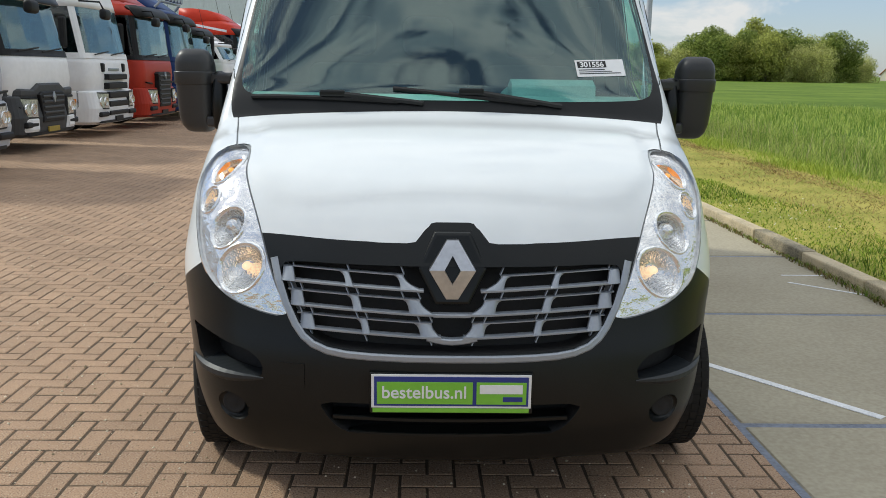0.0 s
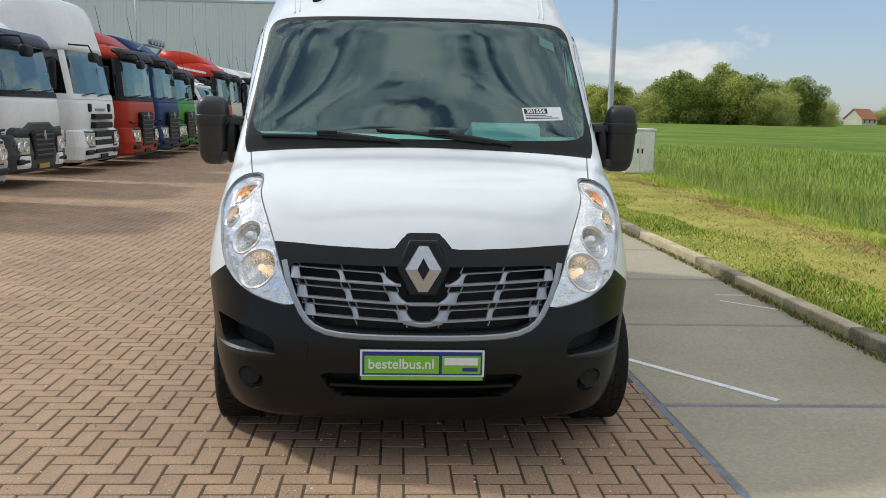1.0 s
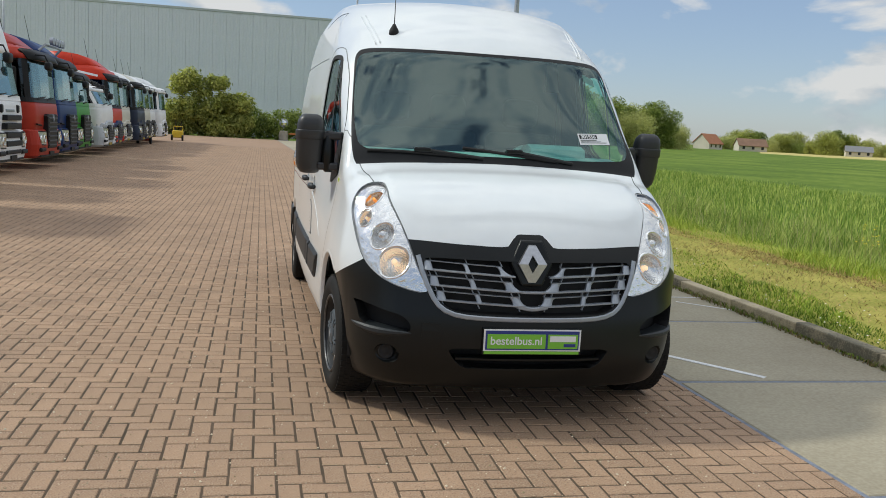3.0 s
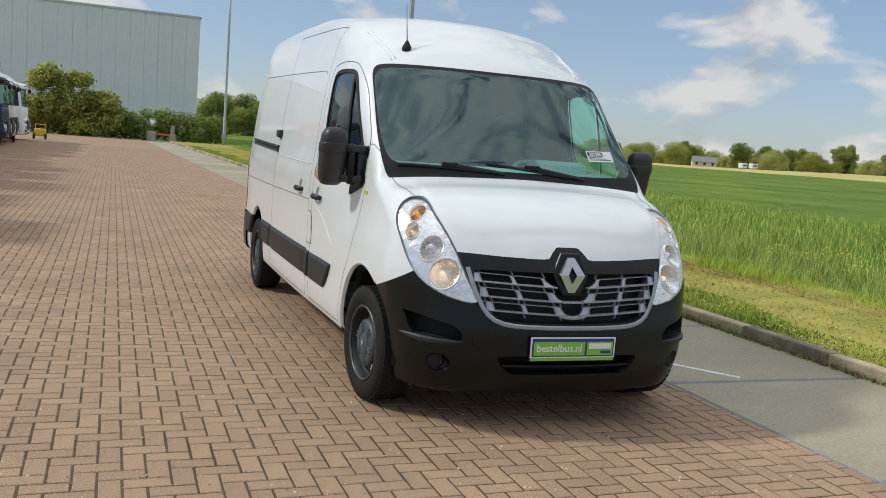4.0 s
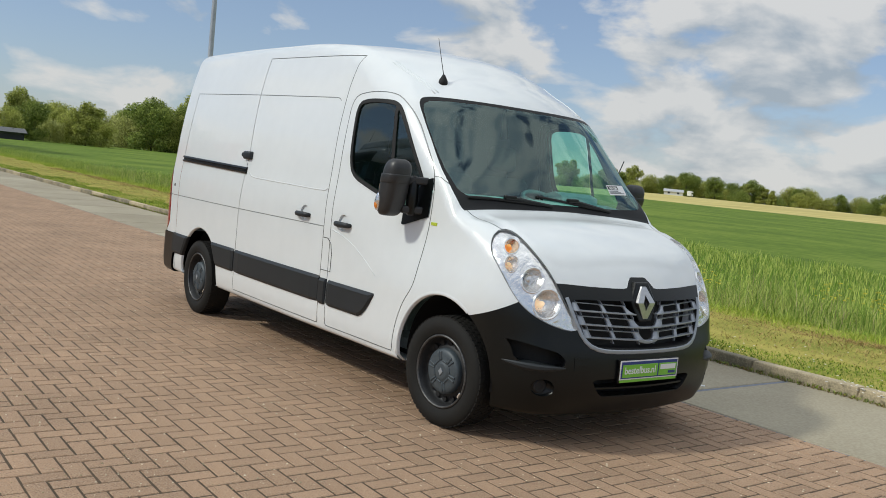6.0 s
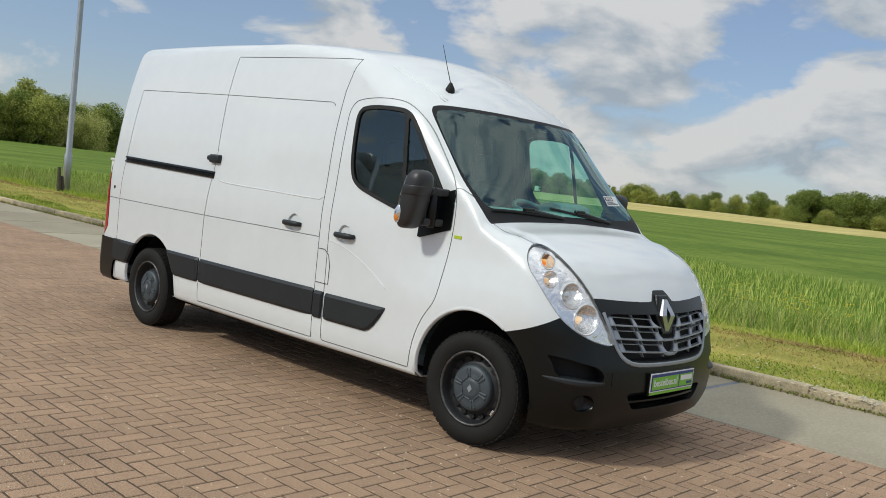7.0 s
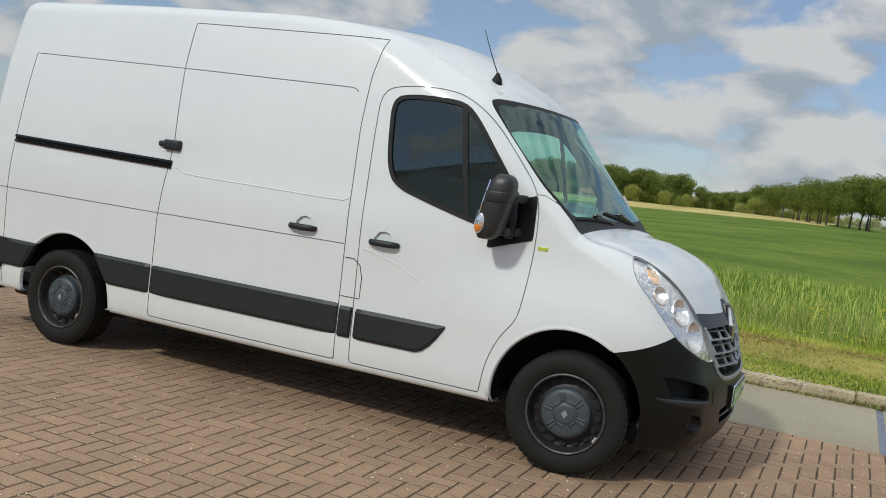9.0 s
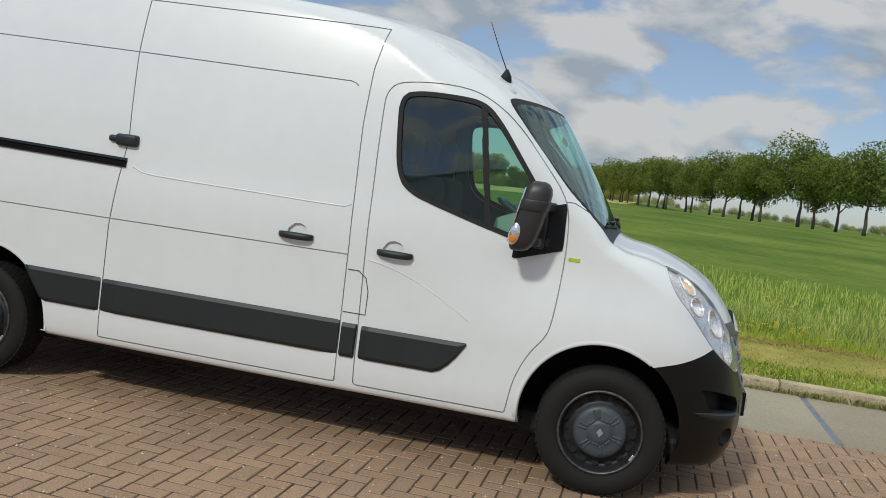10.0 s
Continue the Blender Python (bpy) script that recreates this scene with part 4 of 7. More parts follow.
# headlights: a clear lens, a bright bezel with round openings, and a bowl in each
BOWLS = (("main_bowl", 0.885, 0.838, 0.080, BULB), ("dip_bowl", 1.02, 0.962, 0.066, None), ("side_bowl", 1.205, 1.040, 0.044, BULB_SMALL), ("blinker_bowl", 1.222, 1.140, 0.046, BULB_AMBER))
bezel = lens
for name, u0, z0, r0, bulb in BOWLS:
    _, bezel = S.cut(bezel, lambda p: np.hypot((np.abs(p[:, 0]) + p[:, 1] - u0) / 1.32, p[:, 2] - z0) - r0 * 0.97)
for sign in (-1, 1):
    half_lens = lens[(S.v[lens][:, :, 0] * sign > 0).all(1)]
    hl = part("headlight", S.walls("headlight", half_lens, (-0.060 * sign, 0.090, -0.004)), LAMP_DARK, VAN, "clear headlight with a warm lit bulb")
    cover = part("lens", S.mesh("lens", half_lens, 0.002), LENS, hl)
    cover.visible_shadow = False
    half_bezel = bezel[(S.v[bezel][:, :, 0] * sign > 0).all(1)]
    part("bezel", S.mesh("bezel", half_bezel, -0.010, exact=False), LAMP_GREY, hl, "bright silver bezel")
    for name, u, z, r, bulb in BOWLS:
        q, g = at_corner(u, z)
        q = q - g * 0.013
        back = Vector((-0.016, 0.062, -0.002)) * (r / 0.07) ** 0.6
        rim = []
        for k in range(32):
            a = k * math.pi / 16
            p, n = at_corner(u + 1.32 * 0.975 * r * math.cos(a), z + 0.975 * r * math.sin(a))
            rim.append(p - n * 0.013)
        rows = []
        for s in (0.0, 0.06, 0.16, 0.30, 0.46, 0.62, 0.76, 0.80):
            rows.append([p.lerp(q, s) + back * (1 - (1 - s) ** 2) + back * 0.06 * (k % 2) * (0.1 < s < 0.7) for k, p in enumerate(rim)])
        flip = Matrix.Diagonal((sign, 1, 1, 1))
        bm = bmesh.new()
        hull(bm, rows, False)
        bm.faces.new([v for v in bm.verts][-32:])
        bmesh.ops.transform(bm, matrix=flip, verts=bm.verts)
        bmesh.ops.recalc_face_normals(bm, faces=bm.faces)
        part(name, bm, AMBER_BOWL if bulb is BULB_AMBER else REFLECTOR, hl, smooth=True)
        # a bright lip round the bowl
        bm = bmesh.new()
        lips = []
        for k in range(33):
            a = k * math.pi / 16
            lip = []
            for grow, deep in ((0.90, 0.016), (0.985, 0.004), (1.05, 0.003), (1.13, 0.014)):
                p, n = at_corner(u + 1.32 * grow * r * math.cos(a), z + grow * r * math.sin(a))
                lip.append(p - n * deep)
            lips.append(lip)
        hull(bm, [list(c) for c in zip(*lips[:-1])], False)
        bmesh.ops.transform(bm, matrix=flip, verts=bm.verts)
        bmesh.ops.recalc_face_normals(bm, faces=bm.faces)
        part("bowl_lip", bm, LAMP_GREY, hl, smooth=True)
        m = flip @ Matrix.Translation(q + back) @ Vector((0.12, -1, 0)).to_track_quat("Z", "Y").to_matrix().to_4x4()
        bm = bmesh.new()
        if bulb:
            lathe(bm, [(-0.010, 0.10 * r), (0.004, 0.17 * r), (0.020, 0.16 * r), (0.026, 0.09 * r), (0.028, 0.01 * r)], 16, "z")
            bmesh.ops.transform(bm, matrix=m, verts=bm.verts)
            part("bulb", bm, bulb, hl, smooth=True)
        else:
            lathe(bm, [(-0.010, 0.46 * r), (0.022, 0.44 * r), (0.032, 0.34 * r), (0.036, 0.01 * r)], 20, "z")
            bmesh.ops.transform(bm, matrix=m, verts=bm.verts)
            part("cap", bm, REFLECTOR, hl, smooth=True)

# grille: a silver frame, rows of slats with pads between them, dark ribs behind
grille = new("grille")
grille.parent = VAN
tagged(grille, "silver slatted grille in a black surround")


def across(points, depth, w, name, mat, lift=0.0):
    """A bar that follows the nose through points of x and z, w high."""
    bm = bmesh.new()
    rings = []
    pts = [np.array(p) for p in points]
    for i, p in enumerate(pts):
        d = pts[min(i + 1, len(pts) - 1)] - pts[max(i - 1, 0)]
        n = np.array([-d[1], d[0]]) / max(1e-6, np.hypot(*d)) * w / 2
        y = nose_y(p[0], p[1]) - lift
        rings.append([Vector((p[0] + s * n[0], y + k, p[1] + s * n[1])) for s, k in ((-1, depth), (-1, 0.004), (-0.6, 0), (0.6, 0), (1, 0.004), (1, depth))])
    hull(bm, rings)
    bmesh.ops.recalc_face_normals(bm, faces=bm.faces)
    return part(name, bm, mat, grille)


edge = [(0.583, 0.880), (0.565, 0.812), (0.54, 0.742), (0.507, 0.676), (0.480, 0.640), (0.448, 0.616), (0.40, 0.598), (0.34, 0.589), (0.26, 0.585), (0.14, 0.583)]
across([(-x, z) for x, z in edge] + [(0, 0.583)] + edge[::-1], 0.05, 0.024, "frame", SILVER, 0.008)


def lifted(x, z):
    """The slats rise a little towards the sides."""
    return z + 0.046 * max(0.0, abs(x) - 0.10)


def grille_pad(sign, a, out, b, inn, z0, z1, power):
    """A sloping pad between two openings: rounded on its outer side, drawn out on its inner one."""
    bm = bmesh.new()
    front, back = [], []
    for i in range(7):
        f = i / 6
        z = z0 + (z1 - z0) * f
        row = []
        for k in (0, 0.5, 1):
            x0, x1 = a - out * math.sqrt(1 - (1 - f) ** 2), b - inn * f ** power
            x = sign * (x0 + (x1 - x0) * k)
            row.append((x, nose_y(x, z) + 0.013 * (1 - f), lifted(x, z)))
        front.append([bm.verts.new(q) for q in row])
        back.append([bm.verts.new((x, y + 0.022, z)) for x, y, z in row])
    for i in range(6):
        for k in (0, 1):
            bm.faces.new((front[i][k], front[i][k + 1], front[i + 1][k + 1], front[i + 1][k]))
            bm.faces.new((back[i][k], back[i + 1][k], back[i + 1][k + 1], back[i][k + 1]))
        for k in (0, 2):
            bm.faces.new((front[i][k], front[i + 1][k], back[i + 1][k], back[i][k]))
    bmesh.ops.recalc_face_normals(bm, faces=bm.faces)
    part("pad", bm, SILVER, grille, smooth=True)


for z0, z1, pads, reach in (
        (0.834, 0.792, ((0.552, 0.0, 0.520, 0.010, 1), (0.368, 0.024, 0.337, 0.018, 1), (0.192, 0.026, 0.158, 0.066, 2)), 0.562),
        (0.762, 0.718, ((0.523, 0.0, 0.488, 0.012, 1), (0.342, 0.024, 0.304, 0.016, 1), (0.162, 0.024, 0.104, 0.050, 2)), 0.535),
        (0.690, 0.648, ((0.490, 0.0, 0.453, 0.012, 1), (0.310, 0.022, 0.274, 0.012, 1), (0.126, 0.024, 0.066, 0.030, 2)), 0.503)):
    for sign in (-1, 1):
        top, end = pads[-1][2], pads[-1][2] - pads[-1][3]
        across([(sign * (top + (reach - top) * i / 8), lifted(top + (reach - top) * i / 8, z0)) for i in range(9)], 0.022, 0.005, "slat", SILVER, -0.012)
        across([(sign * (end + (reach - 0.015 - end) * i / 8), lifted(end + (reach - 0.015 - end) * i / 8, z1)) for i in range(9)], 0.03, 0.009, "slat", SILVER, 0.001)
        for a, out, b, inn, power in pads:
            grille_pad(sign, a, out, b, inn, z0, z1, power)
            for zz in (z0 + 0.016, z1 - 0.014):
                across([(sign * (b + 0.010), lifted(b, zz) + 0.013), (sign * (b - 0.002), lifted(b, zz) - 0.013)], 0.02, 0.005, "rib", SILVER, -0.014)
across([(-0.08 + 0.16 * i / 6, 0.646 - 0.012 * math.sin(math.pi * i / 6)) for i in range(7)], 0.03, 0.02, "slat", SILVER, -0.001)
across([(-0.06 + 0.12 * i / 8, 0.716) for i in range(9)], 0.03, 0.012, "slat", SILVER, -0.001)
bm = bmesh.new()
plate(bm, [(-0.058, 0.975), (0.058, 0.975), (0.112, 0.859), (0.055, 0.748), (-0.055, 0.748), (-0.112, 0.859)], nose_y(0, 0.85) + 0.010, 0.17, 0.010)
for q in bm.verts:
    q.co.y += 0.26 * (q.co.z - 0.859)
part("emblem_bed", bm, BLACK_TRIM, grille)
bm = bmesh.new()
y = nose_y(0, 0.85) + 0.012
out, inn = [(-0.019, 0.093), (0.019, 0.093), (0.075, 0.0), (0.019, -0.093), (-0.019, -0.093), (-0.075, 0.0)], [(0, 0.046), (0, 0.046), (0.026, 0.0), (0, -0.046), (0, -0.046), (-0.026, 0.0)]
proud = lambda z: -0.024 + (0.012 * z if z > 0 else -0.021 * z) / 0.093
wide = [bm.verts.new((x * 1.03, y, 0.859 + z * 1.03)) for x, z in out]
rim = [bm.verts.new((x, y + proud(z), 0.859 + z)) for x, z in out]
hole = [bm.verts.new((x, y + proud(z), 0.859 + z)) for x, z in inn]
deep = [bm.verts.new((x, y, 0.859 + z)) for x, z in inn]
for a in range(6):
    b = (a + 1) % 6
    bm.faces.new((wide[a], wide[b], rim[b], rim[a]))
    if a in (0, 3):
        bm.faces.new((rim[a], rim[b], hole[a]))
    else:
        bm.faces.new((rim[a], rim[b], hole[b], hole[a]))
        bm.faces.new((hole[a], hole[b], deep[b], deep[a]))
bmesh.ops.remove_doubles(bm, verts=bm.verts, dist=0.0005)
for q in bm.verts:
    q.co.y += 0.26 * (q.co.z - 0.859)
bmesh.ops.recalc_face_normals(bm, faces=bm.faces)
part("emblem", bm, EMBLEM, grille, "polished diamond emblem")

# bars across the lower mouth
for z, w, lift in ((0.372, 0.016, -0.014), (0.322, 0.012, -0.002)):
    reach = 0.385 if z > 0.35 else 0.34
    across([(-reach + 2 * reach * i / 16, z) for i in range(17)], 0.07, w, "mouth_bar", BLACK_TRIM, lift)

# dealer's plate below the grille
dealer = new("dealer_plate")
dealer.parent = VAN
tagged(dealer, "white, blue and green dealer plate")
py = nose_y(0.15, 0.46) - 0.008


def sheet(name, x0, x1, z0, z1, lift, mat, depth=0.004, bevel=0.001):
    bm = bmesh.new()
    box(bm, x0, x1, py - lift, py - lift + depth, z0, z1, bevel)
    return part(name, bm, mat, dealer)


sheet("holder", -0.262, 0.262, 0.406, 0.542, 0.0, BLACK_TRIM, 0.03, 0.004)
sheet("plate", -0.256, 0.256, 0.426, 0.538, 0.004, PLATE_WHITE)
sheet("border", -0.247, 0.247, 0.433, 0.531, 0.0062, PLATE_BLUE)
sheet("field", -0.238, 0.068, 0.440, 0.514, 0.0084, PLATE_GREEN)
sheet("field", 0.080, 0.240, 0.440, 0.514, 0.0084, PLATE_GREEN)
sheet("band", -0.252, 0.250, 0.410, 0.425, 0.0035, PLATE_GREEN)
sheet("mark", 0.090, 0.228, 0.476, 0.506, 0.0100, PLATE_WHITE)
sheet("mark", 0.165, 0.228, 0.450, 0.466, 0.0100, PLATE_BLUE)


def writing(name, text, size, m, mat, parent):
    cu = bpy.data.curves.new(name, "FONT")
    cu.body, cu.size, cu.align_x, cu.extrude = text, size, "CENTER", 0.0008
    cu.offset = 0.0007
    cu.materials.append(mat)
    ob = new(name, cu)
    bpy.context.view_layer.update()
    me = bpy.data.meshes.new_from_object(ob.evaluated_get(bpy.context.evaluated_depsgraph_get()))
    bpy.data.objects.remove(ob)
    me.transform(m)
    return part(name, me, mat, parent)


writing("lettering", "bestelbus.nl", 0.058, pose(-0.087, py - 0.0095, 0.461, 90, 0, 0), PLATE_WHITE, dealer)

# wipers
for x0, x1, arm, d0, d1 in ((-0.78, -0.20, -0.46, 0.034, 0.016), (-0.22, 0.35, 0.09, 0.044, 0.016)):
    wp = new("wiper")
    wp.parent = VAN

    def on_glass(x, dz, lift):
        y = 0.840 + 0.02 * x * x + dz
        return Vector((x, y, top_z(x, y) + lift))
    bm = bmesh.new()
    tube(bm, [on_glass(x0 + (x1 - x0) * i / 10, d0 + (d1 - d0) * i / 10, 0.014) for i in range(11)], 0.009, 6)
    part("blade", bm, RUBBER, wp)
    bm = bmesh.new()
    tube(bm, [on_glass(arm + (x1 + 0.10 - arm) * i / 6, 0.5 * (d0 + d1) + (d1 - 0.5 * d0 - 0.5 * d1) * i / 6, 0.032 - 0.004 * i) for i in range(7)], 0.011, 6)
    part("arm", bm, BLACK_TRIM, wp)
    bm = bmesh.new()
    p = on_glass(arm, 0.5 * (d0 + d1), 0.03)
    box(bm, p.x - 0.05, p.x + 0.05, p.y - 0.015, p.y + 0.015, p.z - 0.012, p.z + 0.015, 0.008)
    part("clip", bm, BLACK_TRIM, wp)

# aerial, roof grooves
bm = bmesh.new()
ax, ay = -0.563, 1.565
az = top_z(ax, ay)
lathe(bm, [(az - 0.02, 0.034), (az + 0.015, 0.030), (az + 0.04, 0.016), (az + 0.055, 0.008)], 14, "z", (ax, ay, 0))
aerial = part("aerial", bm, RUBBER, VAN, smooth=True)
bm = bmesh.new()
tube(bm, [(ax, ay, az + 0.045), (ax + 0.01, ay + 0.06, az + 0.16), (ax + 0.02, ay + 0.13, az + 0.31)], 0.0035, 6, 0.5)
part("rod", bm, RUBBER, aerial)
for sign in (-1, 1):
    for dx in (-0.013, 0.013):
        bm = bmesh.new()
        tube(bm, [(sign * (0.67 + 0.05 * i / 8 + dx), y, top_z(0.67 + 0.05 * i / 8 + dx, y) - 0.001) for i, y in enumerate(np.linspace(1.48, 1.95, 9))], 0.005, 6)
        part("roof_bead", bm, WHITE, VAN, smooth=True)

# price sheet and toll sticker on the windscreen
# the sheets lie outside the pane, so its tint leaves them bright
def outside_glass(x, y, lift=0.003):
    return Vector((x, y, top_z(x, y) + lift))


def screen_sheet(name, x0, x1, y0, y1, mat, skew=0.03):
    bm = bmesh.new()
    vs = [bm.verts.new(outside_glass(x, y)) for x, y in ((x0, y0 + skew), (x1, y0), (x1, y1), (x0, y1 + skew))]
    bm.faces.new(vs)
    bmesh.ops.solidify(bm, geom=bm.faces, thickness=0.001)
    return part(name, bm, mat, VAN)


price = screen_sheet("price_sheet", 0.517, 0.716, 0.934, 0.986, PAPER, 0.0)
q = [outside_glass(x, y, 0.004) for x, y in ((0.522, 0.940), (0.718, 0.972), (0.512, 0.981))]
ex = (q[1] - q[0]).normalized()
ey = (q[2] - q[0] - ex * (q[2] - q[0]).dot(ex)).normalized()
ez = ex.cross(ey)
frame_m = Matrix(((ex.x, ey.x, ez.x, q[0].x), (ex.y, ey.y, ez.y, q[0].y), (ex.z, ey.z, ez.z, q[0].z), (0, 0, 0, 1)))
bpy.data.objects.remove(price)
bm = bmesh.new()
box(bm, 0.0, 0.205, 0.0, 0.080, 0.0, 0.0012)
price = part("price_sheet", bm, PAPER, VAN, "white price sheet with a black stock number")
price.matrix_basis = frame_m
for name, x0, x1, y0, y1, mat in (("number_field", 0.008, 0.130, 0.042, 0.073, INK), ("bar", 0.010, 0.120, 0.030, 0.034, GREY_STRIP), ("bar", 0.010, 0.185, 0.012, 0.016, GREY_STRIP), ("bar", 0.010, 0.150, 0.021, 0.024, GREY_STRIP)):
    bm = bmesh.new()
    box(bm, x0, x1, y0, y1, 0.0012, 0.0020)
    part(name, bm, mat, price)
writing("stock_number", "301556", 0.034, pose(0.069, 0.0455, 0.0026), PAPER, price)
screen_sheet("toll_sticker", 0.64, 0.72, 1.305, 1.345, material("sticker_green", (0.30, 0.55, 0.50), 0.6), -0.01)

# inside the cab
bm = bmesh.new()
prof = [(0.97, 1.02), (0.955, 1.34), (1.05, 1.372), (1.15, 1.385), (1.26, 1.383), (1.35, 1.345), (1.38, 1.20), (1.30, 0.85), (1.0, 0.75)]
hull(bm, [[Vector((x, y + 0.16 * x * x, z)) for y, z in prof] for x in (-0.84, -0.6, -0.3, 0.0, 0.3, 0.6, 0.84)])
bmesh.ops.recalc_face_normals(bm, faces=bm.faces)
dash = part("dashboard", bm, DASH, VAN, "grey dashboard behind the windscreen")
bm = bmesh.new()
hull(bm, [[Vector((x, y, z)) for y, z in ((1.16, 1.36), (1.17, 1.43), (1.25, 1.455), (1.36, 1.43), (1.36, 1.33))] for x in (0.28, 0.34, 0.58, 0.64)])
bmesh.ops.recalc_face_normals(bm, faces=bm.faces)
part("binnacle", bm, DASH, dash)
bm = bmesh.new()
m = pose(0.46, 1.50, 1.34, 28, 0, 0)
pts = [m @ Vector((0.20 * math.cos(2 * math.pi * i / 36), 0.20 * math.sin(2 * math.pi * i / 36), 0)) for i in range(37)]
tube(bm, pts, 0.016, 8)
sw = part("steering_wheel", bm, DASH, VAN, smooth=True)
bm = bmesh.new()
for a in (0, 120, 240):
    tube(bm, [m @ Vector((0, 0, -0.03)), m @ Vector((0.2 * math.cos(radians(a - 90)), 0.2 * math.sin(radians(a - 90)), 0))], 0.02, 6)
part("spokes", bm, DASH, sw)
for x, w in ((0.46, 0.25), (-0.28, 0.42)):
    seat = new("seat")
    seat.parent = VAN
    for nm, args in (("cushion", (x - w, x + w, 1.52, 2.02, 0.80, 0.98, 0.06)), ("backrest", (x - w, x + w, 1.98, 2.15, 0.90, 1.52, 0.06))):
        bm = bmesh.new()
        box(bm, *args, segments=3)
        part(nm, bm, SEAT, seat, smooth=True)
    for hx in ([x] if w < 0.3 else [x - 0.2, x + 0.2]):
        bm = bmesh.new()
        box(bm, hx - 0.13, hx + 0.13, 2.02, 2.13, 1.56, 1.76, 0.05, segments=3)
        part("headrest", bm, SEAT, seat, smooth=True)
    bm = bmesh.new()
    box(bm, x - w + 0.03, x + w - 0.03, 1.56, 2.08, 0.40, 0.81, 0.02)
    part("base", bm, DASH, seat)


# ---- ground ----
BRICK = material("paving_brick", (0.392, 0.250, 0.155), 0.85, vary=0.20, scale=1.3, fine=110, bump=0.8, island=0.14, dark=(0.265, 0.168, 0.103), speck=(150, (0.46, 0.36, 0.26), (0.16, 0.105, 0.07)))
BRICK_ONE = material("paving_brick_near", (0.392, 0.250, 0.155), 0.85, vary=0.20, scale=1.3, fine=110, bump=0.8, objects=0.14, dark=(0.265, 0.168, 0.103), speck=(150, (0.46, 0.36, 0.26), (0.16, 0.105, 0.07)))
JOINT = material("joint_sand", (0.100, 0.066, 0.042), 0.95, vary=0.3, scale=3, fine=90, bump=0.3, dark=(0.040, 0.030, 0.016))
CONCRETE = material("concrete", (0.375, 0.335, 0.245), 0.85, vary=0.10, scale=0.8, fine=45, bump=0.2, objects=0.18, dark=(0.27, 0.23, 0.16))
KERB = material("kerb_concrete", (0.50, 0.41, 0.27), 0.9, vary=0.15, scale=6, fine=80, bump=0.4, objects=0.3, dark=(0.15, 0.135, 0.095))
TAR = material("joint_filler", (0.20, 0.225, 0.28), 0.7, vary=0.2, scale=5, fine=50)
LINE_PAINT = material("white_line_paint", (0.80, 0.80, 0.80), 0.7, vary=0.12, scale=9, fine=60)
FAR_BRICK = material("far_paving", (0.350, 0.226, 0.146), 0.9, vary=0.10, scale=0.8, fine=12)


def road_x(y):
    """The edge between bricks and slabs; the kerb lies 1.82 m further."""
    return 1.445 - 0.022 * y


def kerb_x(y):
    return road_x(y) + 1.80


# one sheet of ground to the horizon, rising gently towards the row of trees
def rise(x, y):
    r, a = math.hypot(x, y), math.degrees(math.atan2(x, y))
    ease = lambda t: (lambda q: q * q * (3 - 2 * q))(min(1, max(0, t)))
    near = ease((a - 70) / 20) * ease((150 - a) / 30) * ease((r - 25) / 115)
    far = ease((a - 34) / 16) * ease((150 - a) / 30) * ease((r - 220) / 230)
    return 2.1 * near + 3.0 * far * (1 - 0.2 * near)


